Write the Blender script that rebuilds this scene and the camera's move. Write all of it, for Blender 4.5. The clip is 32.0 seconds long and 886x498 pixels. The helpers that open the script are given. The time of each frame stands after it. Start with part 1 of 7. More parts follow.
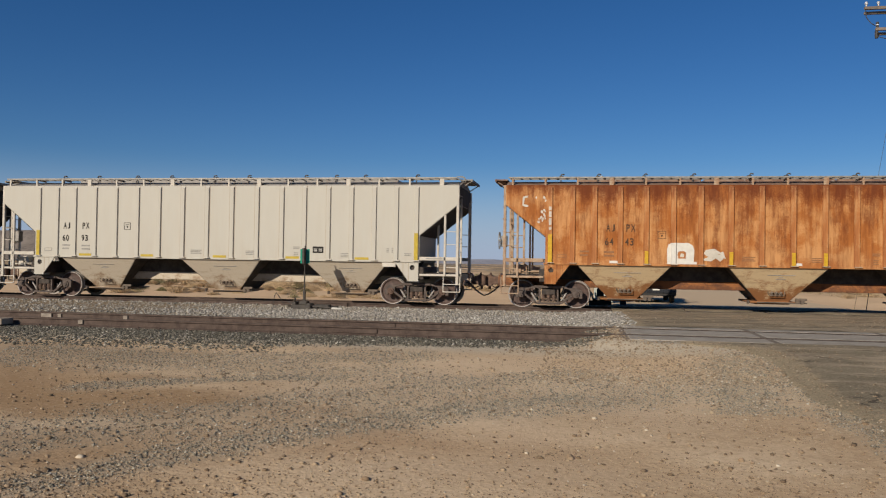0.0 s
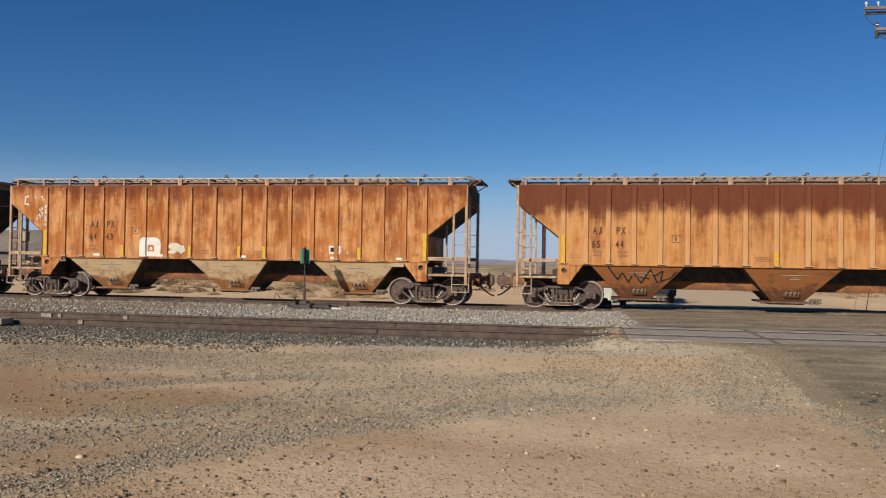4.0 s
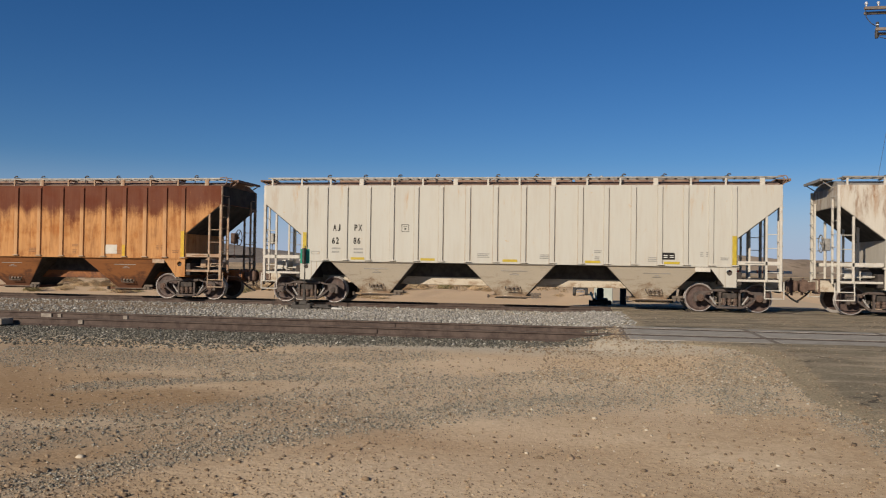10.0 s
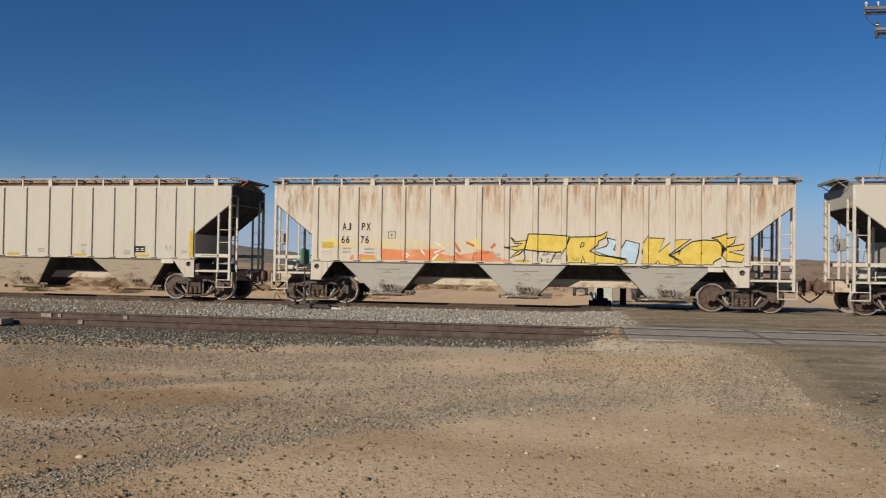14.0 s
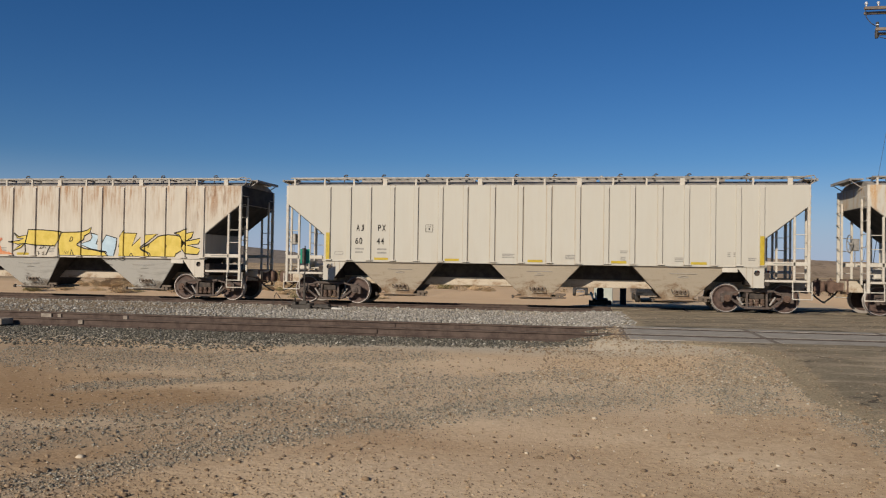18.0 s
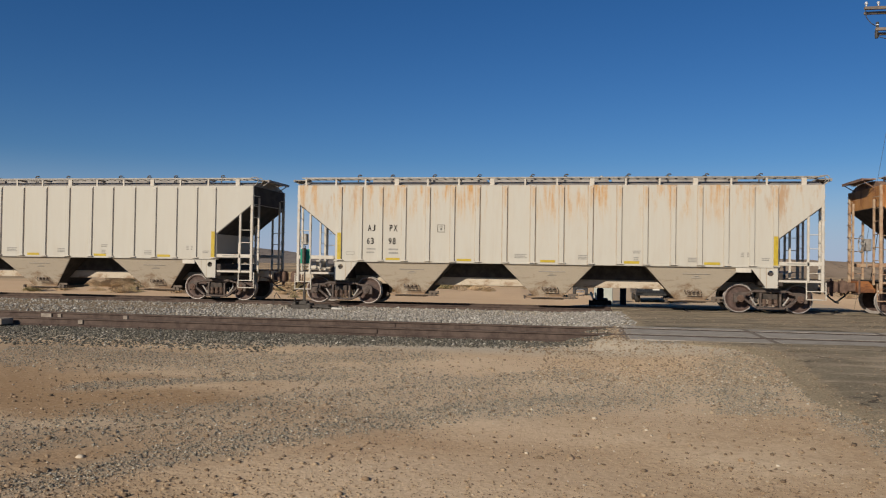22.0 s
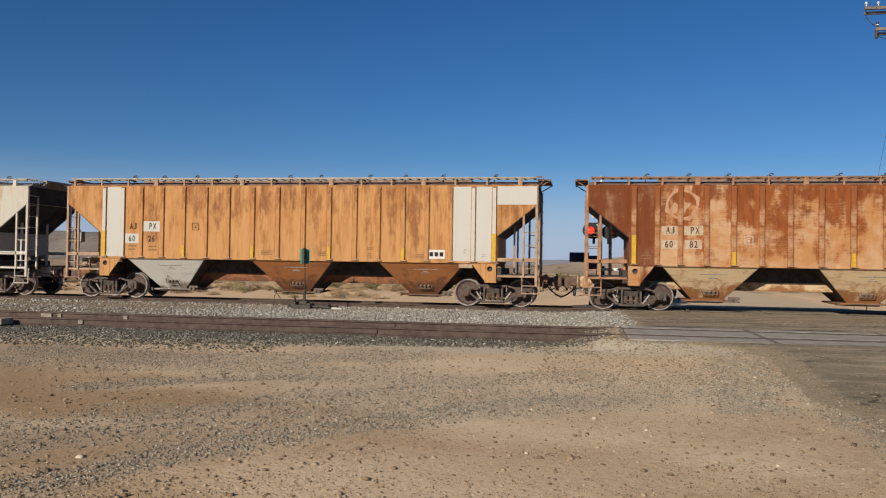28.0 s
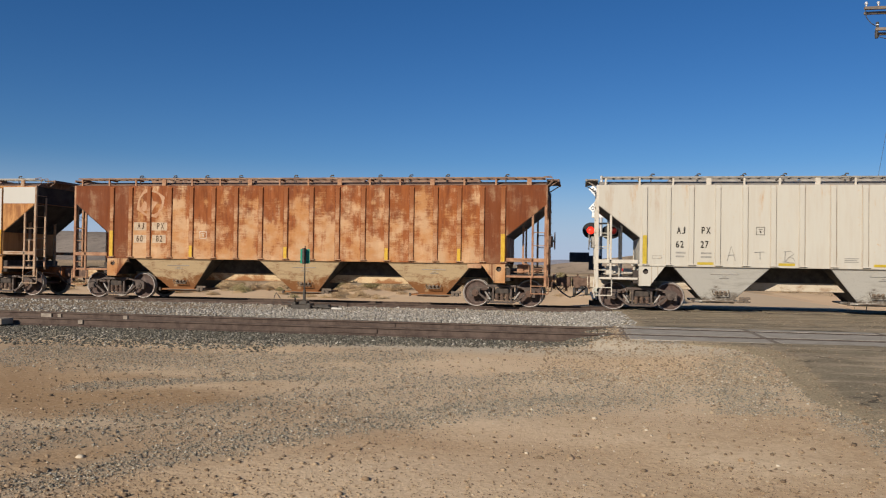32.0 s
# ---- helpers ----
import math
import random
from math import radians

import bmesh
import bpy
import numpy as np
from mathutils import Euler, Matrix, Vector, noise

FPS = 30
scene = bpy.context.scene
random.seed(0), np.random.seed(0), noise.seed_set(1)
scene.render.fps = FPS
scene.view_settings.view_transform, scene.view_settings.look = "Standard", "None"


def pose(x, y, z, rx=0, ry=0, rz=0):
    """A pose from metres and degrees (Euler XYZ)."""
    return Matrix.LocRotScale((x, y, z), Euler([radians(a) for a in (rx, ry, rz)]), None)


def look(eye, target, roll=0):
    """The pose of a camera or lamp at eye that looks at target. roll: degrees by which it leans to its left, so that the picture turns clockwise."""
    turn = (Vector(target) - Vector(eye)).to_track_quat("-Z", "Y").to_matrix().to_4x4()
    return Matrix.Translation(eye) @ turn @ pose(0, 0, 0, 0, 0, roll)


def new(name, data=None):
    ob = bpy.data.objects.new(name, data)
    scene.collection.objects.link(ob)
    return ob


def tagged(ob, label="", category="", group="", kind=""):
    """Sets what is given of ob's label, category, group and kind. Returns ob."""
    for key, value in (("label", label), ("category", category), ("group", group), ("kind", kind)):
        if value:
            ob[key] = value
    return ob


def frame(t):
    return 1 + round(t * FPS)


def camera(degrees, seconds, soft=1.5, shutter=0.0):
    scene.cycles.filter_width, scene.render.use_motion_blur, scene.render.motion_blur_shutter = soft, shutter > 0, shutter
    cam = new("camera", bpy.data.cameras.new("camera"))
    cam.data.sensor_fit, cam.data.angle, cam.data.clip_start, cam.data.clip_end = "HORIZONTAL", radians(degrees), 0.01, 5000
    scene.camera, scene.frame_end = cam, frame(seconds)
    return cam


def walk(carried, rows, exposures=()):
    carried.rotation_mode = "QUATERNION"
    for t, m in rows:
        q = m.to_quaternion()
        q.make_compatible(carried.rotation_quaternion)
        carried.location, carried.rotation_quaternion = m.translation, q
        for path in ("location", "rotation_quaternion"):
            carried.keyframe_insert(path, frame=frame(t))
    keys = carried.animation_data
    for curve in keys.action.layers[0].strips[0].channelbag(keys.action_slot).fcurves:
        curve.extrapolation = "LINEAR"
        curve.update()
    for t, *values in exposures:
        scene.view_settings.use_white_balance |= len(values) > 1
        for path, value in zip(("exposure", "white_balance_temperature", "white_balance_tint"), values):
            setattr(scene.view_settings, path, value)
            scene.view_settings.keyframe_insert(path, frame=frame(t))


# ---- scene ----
# Desert grade crossing: a long train of covered hopper wagons passes behind an idle siding.
# x runs along the tracks to the right, y away from the camera, z up; rail head of the main track is z = 0.
CAM_H = 1.428
FOV = 57.69
cam = camera(FOV, 32.0, soft=1.12, shutter=0.15)
_yaw, _pit = radians(-9.895), radians(0.992)
_eye = Vector((0.0, 0.0, CAM_H))
_aim = _eye + Vector((math.sin(_yaw) * math.cos(_pit), math.cos(_yaw) * math.cos(_pit), math.sin(_pit))) * 10
STAND = look(_eye, _aim, 0.875)
walk(cam, [(0.0, STAND), (32.0, STAND)], exposures=[(0.0, -0.07), (1.0, -0.02), (3.0, 0.07), (6.0, 0.2), (7.0, 0.18), (9.0, 0.07), (11.0, -0.05), (22.0, -0.07), (25.0, -0.03), (28.0, 0.08), (29.0, 0.12), (31.0, 0.16), (32.0, 0.15)])

SPEED, GAIN = 4.5165, 0.000198      # metres a second, and its slow growth
PITCH = 18.433                      # coupled length of one wagon
U6 = 79.79                          # sixth wagon's centre at the start
SIDE_Y, HALF_W = 26.171, 1.51
TRACK_Y = SIDE_Y + HALF_W           # centre line of the main track
SIDING_Y, SIDING_Z = 15.70, 0.19    # centre line and rail head of the siding


def run(t):
    return SPEED * t + GAIN * t * t


# ---- light ----
SUN_AZ, SUN_EL = radians(26), radians(24.6)    # from the left behind the camera
world = bpy.data.worlds.new("sky")
scene.world = world
world.use_nodes = True
_n = world.node_tree.nodes
_sky = _n.new("ShaderNodeTexSky")
_sky.sky_type, _sky.sun_disc = "NISHITA", False
_sky.sun_elevation, _sky.sun_rotation = SUN_EL, math.pi + SUN_AZ
_sky.altitude, _sky.air_density, _sky.dust_density, _sky.ozone_density = 1500, 1.0, 0.0, 5.0
_bg = _n["Background"]
_bg.inputs["Strength"].default_value = 0.066
_deep = _n.new("ShaderNodeHueSaturation")
_deep.inputs["Saturation"].default_value = 1.2
_deep.inputs["Hue"].default_value = 0.506
world.node_tree.links.new(_sky.outputs[0], _deep.inputs["Color"])
# dusty haze low over the desert
_geo = _n.new("ShaderNodeTexCoord")
_sep = _n.new("ShaderNodeSeparateXYZ")
_haze = _n.new("ShaderNodeMapRange")
_haze.interpolation_type = "SMOOTHSTEP"
for _i, _v in ((1, 0.0), (2, 0.13), (3, 0.85), (4, 0.0)):
    _haze.inputs[_i].default_value = _v
_mix = _n.new("ShaderNodeMix")
_mix.data_type = "RGBA"
_mix.inputs[7].default_value = (5.2, 6.3, 8.9, 1.0)
world.node_tree.links.new(_geo.outputs["Generated"], _sep.inputs[0])
world.node_tree.links.new(_sep.outputs[2], _haze.inputs[0])
world.node_tree.links.new(_haze.outputs[0], _mix.inputs[0])
world.node_tree.links.new(_deep.outputs[0], _mix.inputs[6])
world.node_tree.links.new(_mix.outputs[2], _bg.inputs["Color"])
_sd = bpy.data.lights.new("sun", "SUN")
_sd.energy, _sd.angle, _sd.color = 5.1, radians(0.53), (1.0, 0.905, 0.775)
sun = new("sun", _sd)
_to_sun = Vector((-math.sin(SUN_AZ) * math.cos(SUN_EL), -math.cos(SUN_AZ) * math.cos(SUN_EL), math.sin(SUN_EL)))
sun.matrix_world = look(_to_sun * 60, (0, 0, 0))


# ---- materials ----
class Nodes:
    """Short hand for a node tree of one material."""

    def __init__(self, name, rough=0.8, metal=0.0, spec=0.3):
        self.mat = bpy.data.materials.new(name)
        self.mat.use_nodes = True
        self.t = self.mat.node_tree
        self.out = self.t.nodes["Principled BSDF"]
        self.out.inputs["Roughness"].default_value = rough
        self.out.inputs["Metallic"].default_value = metal
        self.out.inputs["Specular IOR Level"].default_value = spec

    def put(self, sock, value):
        if hasattr(value, "links"):
            self.t.links.new(value, sock)
        else:
            sock.default_value = value

    def coords(self, scale=(1, 1, 1), shift=(0, 0, 0), space="Object"):
        c = self.t.nodes.new("ShaderNodeTexCoord")
        m = self.t.nodes.new("ShaderNodeMapping")
        m.inputs["Scale"].default_value = scale
        m.inputs["Location"].default_value = shift
        self.t.links.new(c.outputs[space], m.inputs[0])
        return m.outputs[0]

    def world_coords(self, scale=(1, 1, 1), shift=(0, 0, 0)):
        g = self.t.nodes.new("ShaderNodeNewGeometry")
        m = self.t.nodes.new("ShaderNodeMapping")
        m.inputs["Scale"].default_value = scale
        m.inputs["Location"].default_value = shift
        self.t.links.new(g.outputs["Position"], m.inputs[0])
        return m.outputs[0]

    def noise(self, co, scale=5.0, detail=4.0, rough=0.55, bend=0.0):
        n = self.t.nodes.new("ShaderNodeTexNoise")
        n.inputs["Scale"].default_value = scale
        n.inputs["Detail"].default_value = detail
        n.inputs["Roughness"].default_value = rough
        n.inputs["Distortion"].default_value = bend
        self.t.links.new(co, n.inputs["Vector"])
        return n.outputs["Fac"]

    def cells(self, co, scale=20.0, out="Distance"):
        n = self.t.nodes.new("ShaderNodeTexVoronoi")
        n.inputs["Scale"].default_value = scale
        self.t.links.new(co, n.inputs["Vector"])
        return n.outputs[out]

    def ramp(self, fac, lo, hi, a=0.0, b=1.0):
        n = self.t.nodes.new("ShaderNodeMapRange")
        n.interpolation_type = "SMOOTHSTEP"
        for i, v in enumerate((fac, lo, hi, a, b)):
            self.put(n.inputs[i], v)
        return n.outputs[0]

    def calc(self, op, a, b=0.0):
        n = self.t.nodes.new("ShaderNodeMath")
        n.operation = op
        n.use_clamp = False
        self.put(n.inputs[0], a)
        self.put(n.inputs[1], b)
        return n.outputs[0]

    def axis(self, co, which):
        n = self.t.nodes.new("ShaderNodeSeparateXYZ")
        self.t.links.new(co, n.inputs[0])
        return n.outputs[which]

    def mix(self, fac, a, b):
        n = self.t.nodes.new("ShaderNodeMix")
        n.data_type = "RGBA"
        self.put(n.inputs[0], fac)
        for sock, v in ((n.inputs[6], a), (n.inputs[7], b)):
            self.put(sock, (*v, 1.0) if isinstance(v, tuple) and len(v) == 3 else v)
        return n.outputs[2]

    def island(self):
        g = self.t.nodes.new("ShaderNodeNewGeometry")
        return g.outputs["Random Per Island"]

    def each(self):
        return self.t.nodes.new("ShaderNodeObjectInfo").outputs["Random"]

    def done(self, colour, rough=None, height=None, depth=0.01, strength=0.5):
        self.put(self.out.inputs["Base Color"], (*colour, 1.0) if isinstance(colour, tuple) else colour)
        if rough is not None:
            self.put(self.out.inputs["Roughness"], rough)
        if height is not None:
            b = self.t.nodes.new("ShaderNodeBump")
            b.inputs["Strength"].default_value = strength
            b.inputs["Distance"].default_value = depth
            self.t.links.new(height, b.inputs["Height"])
            self.t.links.new(b.outputs[0], self.out.inputs["Normal"])
        return self.mat


def worn(name, a, b, scale=6.0, rough=0.75, metal=0.0, depth=0.004, speck=None, spec=0.3):
    """Two tones in large and fine noise, with light relief."""
    k = Nodes(name, rough, metal, spec)
    co = k.coords()
    big, fine = k.noise(co, scale, 5), k.noise(co, scale * 9, 4)
    f = k.calc("ADD", k.calc("MULTIPLY", big, 0.65), k.calc("MULTIPLY", fine, 0.35))
    col = k.mix(k.ramp(f, 0.35, 0.65), a, b)
    if speck:
        col = k.mix(k.ramp(k.noise(co, scale * 2.5, 6, 0.7), 0.58, 0.70), col, speck)
    return k.done(col, k.ramp(fine, 0.3, 0.7, rough - 0.1, min(1.0, rough + 0.12)), fine, depth)


SEAMS = (-6.93, -6.21, -5.51, -4.71, -3.90, -3.07, -2.24, -1.34, -0.43, 0.49, 1.41, 2.31, 3.12, 3.97, 4.78, 5.57, 6.33, 7.02)


def between_ribs(k, seed):
    """How far along x lies from the ribs (0 on a rib, 1 midway), and one random value for each sheet between two ribs."""
    x = k.axis(k.coords(), 0)
    unit = k.calc("DIVIDE", k.calc("ADD", x, 9.0), 18.0)
    inner = SEAMS[1:-1]
    rng = random.Random(seed)
    outs = []
    for stops, kind in (([(v, 0.0) for v in inner] + [((a + b) / 2, 1.0) for a, b in zip(inner[:-1], inner[1:])], "LINEAR"),
                        ([(v, rng.random()) for v in SEAMS], "CONSTANT")):
        n = k.t.nodes.new("ShaderNodeValToRGB")
        n.color_ramp.interpolation = kind
        stops = sorted(((v + 9.0) / 18.0, g) for v, g in stops)
        e = n.color_ramp.elements
        e[0].position, e[0].color = stops[0][0], (stops[0][1],) * 3 + (1.0,)
        e[1].position, e[1].color = stops[-1][0], (stops[-1][1],) * 3 + (1.0,)
        for p, g in stops[1:-1]:
            s = e.new(p)
            s.color = (g, g, g, 1.0)
        k.put(n.inputs[0], unit)
        outs.append(n.outputs[0])
    return outs


def wagon_skin(name, paint, rust, dark, cover=0.5, top=None, streak=0.5, blot=0.0, patch=0.0, seed=0.0, grime=0.25, mottle=0.0, specks=0.0):
    """Painted or rusted sheet of one wagon. cover: share of rust; top: height above which old dark rust lies;
    streak: strength of the vertical runs; blot: stains under the roof; patch: pale horizontal remains of paint."""
    k = Nodes(name, 0.68, 0.0, 0.14)
    sh = (seed * 7.3, seed * 3.1, seed * 1.7)
    runs = k.noise(k.coords((1, 1, 0.15), sh), 4.2, 7, 0.64, 0.25)
    thin = k.noise(k.coords((1, 1, 0.085), sh), 15.0, 5, 0.6)
    cloud = k.noise(k.coords((0.7, 0.7, 1.0), sh), 1.7, 6, 0.62)
    fine = k.noise(k.coords((1, 1, 1), sh), 42.0, 4, 0.6)
    z = k.axis(k.coords(), 2)
    middle, sheet_tone = between_ribs(k, int(seed))
    middle, sheet_tone = k.calc("SUBTRACT", middle, 0.5), k.calc("SUBTRACT", sheet_tone, 0.5)
    f = k.calc("ADD", k.calc("MULTIPLY", runs, streak), k.calc("MULTIPLY", cloud, 1.0 - streak))
    f = k.calc("ADD", f, k.calc("MULTIPLY", k.calc("SUBTRACT", fine, 0.5), 0.22))
    edge = 0.86 - cover * 0.8
    col = k.mix(k.ramp(f, edge - 0.06, edge + 0.1), paint, rust)
    tone = k.calc("ADD", k.calc("MULTIPLY", thin, 0.5), k.calc("MULTIPLY", runs, 0.5))
    col = k.mix(k.ramp(tone, 0.40, 0.68, 0.0, cover), col, dark)
    if top is not None:
        panel = k.noise(k.coords((1, 0, 0), sh), 0.9, 2, 0.5)
        lift = k.calc("ADD", z, k.calc("MULTIPLY", k.calc("SUBTRACT", runs, 0.5), 0.75))
        lift = k.calc("ADD", lift, k.calc("MULTIPLY", k.calc("SUBTRACT", panel, 0.5), 0.7))
        lift = k.calc("ADD", lift, k.calc("MULTIPLY", k.calc("SUBTRACT", fine, 0.5), 0.6))
        lift = k.calc("ADD", lift, k.calc("MULTIPLY", k.calc("SUBTRACT", cloud, 0.5), 0.8))
        lift = k.calc("ADD", lift, k.calc("MULTIPLY", middle, 0.25))
        lift = k.calc("ADD", lift, k.calc("MULTIPLY", sheet_tone, 0.26))
        col = k.mix(k.ramp(lift, top - 0.28, top + 0.26, 0.0, 0.93), col, dark)
    if blot > 0:
        high = k.ramp(z, 2.5, 3.9)
        spots = k.noise(k.coords((1.5, 1.0, 0.26), (sh[0] + 3, sh[1], sh[2])), 2.6, 7, 0.68)
        spots = k.calc("ADD", spots, k.calc("MULTIPLY", sheet_tone, 0.10))
        m = k.calc("MULTIPLY", k.ramp(spots, 0.66 - blot * 0.26, 0.86 - blot * 0.2), high)
        m = k.calc("MULTIPLY", m, k.ramp(thin, 0.36, 0.60, 0.30, 1.0))
        col = k.mix(m, col, rust)
        col = k.mix(k.calc("MULTIPLY", m, k.ramp(fine, 0.42, 0.66)), col, dark)
        # runs that follow the welds of the ribs down from the roof
        weld = k.calc("MULTIPLY", k.ramp(middle, -0.36, -0.16, 1.0, 0.0), k.ramp(z, 1.9, 3.7))
        weld = k.calc("MULTIPLY", weld, k.ramp(k.noise(k.coords((1.2, 1, 0.22), (sh[0] + 7, sh[1], sh[2])), 2.4, 6, 0.7), 0.50, 0.66, 0.0, min(1.0, blot * 0.9)))
        col = k.mix(weld, col, dark)
    if mottle > 0:
        dabs = k.noise(k.coords((1.5, 1.0, 0.62), (sh[0] + 5, sh[1], sh[2])), 1.7, 8, 0.72)
        dabs = k.calc("ADD", dabs, k.calc("MULTIPLY", k.calc("SUBTRACT", thin, 0.5), 0.25))
        dabs = k.calc("ADD", dabs, k.ramp(z, 1.5, 3.4, -0.06, 0.04))
        dabs = k.calc("ADD", dabs, k.calc("MULTIPLY", middle, 0.13))
        dabs = k.calc("ADD", dabs, k.calc("MULTIPLY", sheet_tone, 0.10))
        dabs = k.calc("ADD", dabs, k.calc("MULTIPLY", k.calc("SUBTRACT", fine, 0.5), 0.18))
        col = k.mix(k.ramp(dabs, 0.48, 0.70, 0.0, mottle), col, dark)
    if specks > 0:
        dots = k.noise(k.coords((1, 1, 0.8), (sh[0] + 2, sh[1], sh[2])), 11.0, 5, 0.7)
        where = k.ramp(k.noise(k.coords((1, 1, 0.6), (sh[0] + 4, sh[1], sh[2])), 1.1, 3), 0.40, 0.62)
        col = k.mix(k.calc("MULTIPLY", k.ramp(dots, 0.62, 0.70, 0.0, specks), where), col, rust)
    if patch > 0:
        brush = k.noise(k.coords((0.8, 1, 7.0), sh), 3.0, 5, 0.65)
        bands = k.noise(k.coords((1.35, 1, 1.1), (sh[0] + 9, sh[1], sh[2])), 1.35, 5, 0.6)
        bands = k.calc("ADD", bands, k.calc("MULTIPLY", k.calc("SUBTRACT", runs, 0.5), 0.50))
        bands = k.calc("ADD", bands, k.calc("MULTIPLY", k.calc("SUBTRACT", brush, 0.5), 0.32))
        bands = k.calc("ADD", bands, k.calc("MULTIPLY", k.calc("SUBTRACT", thin, 0.5), 0.30))
        bands = k.calc("ADD", bands, k.calc("MULTIPLY", k.calc("SUBTRACT", fine, 0.5), 0.30))
        bands = k.calc("ADD", bands, k.calc("MULTIPLY", sheet_tone, 0.16))
        bands = k.calc("ADD", bands, k.calc("MULTIPLY", middle, 0.08))
        bands = k.calc("ADD", bands, k.ramp(z, 3.3, 3.95, 0.0, -0.14))
        bands = k.calc("ADD", bands, k.ramp(z, 1.8, 3.3, 0.09, -0.05))
        bands = k.calc("ADD", bands, k.ramp(z, 1.5, 2.1, 0.07, 0.0))
        worn_edge = k.ramp(k.calc("ADD", middle, k.calc("MULTIPLY", k.calc("SUBTRACT", runs, 0.5), 0.5)), -0.42, -0.28, 1.0, 0.0)
        bands = k.calc("SUBTRACT", bands, k.calc("MULTIPLY", worn_edge, 0.12))
        tint = k.mix(k.ramp(cloud, 0.40, 0.62), paint, (paint[0] * 0.86, paint[1] * 0.66, paint[2] * 0.46))
        col = k.mix(k.ramp(bands, 0.41, 0.63, 0.0, patch), col, tint)
        col = k.mix(k.calc("MULTIPLY", worn_edge, 0.6), col, dark)
    dust = k.calc("MULTIPLY", k.ramp(z, 1.4, 2.3, 1.0, 0.0), k.ramp(runs, 0.35, 0.7))
    col = k.mix(k.calc("MULTIPLY", dust, grime), col, (0.30, 0.22, 0.14))
    # grime caught along both welds of each rib
    seam = k.calc("MULTIPLY", k.ramp(middle, -0.34, -0.31), k.ramp(middle, -0.29, -0.25, 1.0, 0.0))
    col = k.mix(k.calc("MULTIPLY", seam, k.ramp(cloud, 0.3, 0.6, 0.25, 0.6)), col, (dark[0] * 0.7, dark[1] * 0.7, dark[2] * 0.7))
    dents = k.noise(k.coords((0.8, 1, 0.5), sh), 1.3, 2)
    relief = k.calc("ADD", k.calc("MULTIPLY", dents, 0.8), k.calc("MULTIPLY", fine, 0.08))
    return k.done(col, k.ramp(f, 0.3, 0.75, 0.5, 0.85), relief, 0.02, 0.5)


def hopper_skin(name, paint, dirt, amount=0.5, seed=0.0):
    """Hopper sheets: paint under dirt that thickens in runs and blotches."""
    k = Nodes(name, 0.75, 0.0, 0.25)
    sh = (seed * 5.1, seed * 2.3, seed)
    cloud = k.noise(k.coords((0.8, 1, 1.1), sh), 2.3, 8, 0.74, 0.4)
    fine = k.noise(k.coords((1, 1, 1), sh), 30.0, 4)
    z = k.axis(k.coords(), 2)
    f = k.calc("ADD", cloud, k.calc("MULTIPLY", k.ramp(z, 0.3, 1.2, 0.24, -0.06), 1.0))
    f = k.calc("ADD", f, k.calc("MULTIPLY", k.calc("SUBTRACT", fine, 0.5), 0.2))
    col = k.mix(k.ramp(f, 0.66 - amount * 0.3, 0.84 - amount * 0.3), paint, dirt)
    smear = k.noise(k.coords((0.5, 1, 3.2), (sh[0] + 6, sh[1], sh[2])), 1.6, 6, 0.7)
    col = k.mix(k.ramp(smear, 0.52, 0.72, 0.0, 0.25 + amount * 0.6), col, (dirt[0] * 0.7, dirt[1] * 0.7, dirt[2] * 0.7))
    col = k.mix(k.ramp(fine, 0.56, 0.75, 0.0, 0.35), col, (0.12, 0.085, 0.06))
    return k.done(col, None, fine, 0.004)


CREAM = (0.452, 0.426, 0.362)
TRUCK_IRON = worn("dusty_rust_brown_truck_casting", (0.055, 0.041, 0.034), (0.115, 0.087, 0.071), 6, 0.75, speck=(0.22, 0.185, 0.155))
# pale tone paints sunlight onto the lever's face
LEVER = worn("sunlit_pale_brake_lever", (0.24, 0.215, 0.19), (0.38, 0.35, 0.31), 9, 0.6)
LATCH = worn("dark_hatch_latch_iron", (0.05, 0.045, 0.042), (0.12, 0.105, 0.09), 9, 0.6)
GATE = worn("grimy_outlet_gate_steel", (0.075, 0.058, 0.045), (0.17, 0.13, 0.095), 6, 0.8)
# near-black colour that paints in the shade on down-facing sheets
SHADED_SHEET = worn("underside_shade_paint", (0.036, 0.031, 0.027), (0.080, 0.068, 0.058), 5, 0.9)
STEEL_DARK = worn("grimy_cast_steel", (0.034, 0.028, 0.024), (0.078, 0.060, 0.048), 7, 0.8)
WHEEL = worn("rusted_wheel_steel", (0.052, 0.033, 0.026), (0.108, 0.068, 0.054), 9, 0.62)
TREAD = worn("polished_wheel_tread", (0.26, 0.225, 0.20), (0.40, 0.36, 0.32), 12, 0.45, 0.3, 0.001)
SPRING = worn("dusty_coil_spring_steel", (0.10, 0.065, 0.048), (0.17, 0.115, 0.085), 14, 0.75)
COUPLER = worn("rusty_coupler_iron", (0.075, 0.045, 0.033), (0.15, 0.095, 0.068), 8, 0.85)
HOSE = worn("black_rubber_hose", (0.03, 0.028, 0.026), (0.06, 0.055, 0.05), 15, 0.7)
GALV = worn("galvanised_grating", (0.20, 0.185, 0.165), (0.33, 0.305, 0.27), 10, 0.55, 0.3)
AMBER = worn("amber_reflective_tape", (0.44, 0.255, 0.012), (0.56, 0.34, 0.022), 12, 0.5)
YELLOW = worn("reflective_yellow_tape", (0.36, 0.25, 0.02), (0.47, 0.345, 0.034), 12, 0.5)
INK = worn("black_stencil_paint", (0.022, 0.020, 0.019), (0.042, 0.038, 0.034), 20, 0.85, spec=0.05)
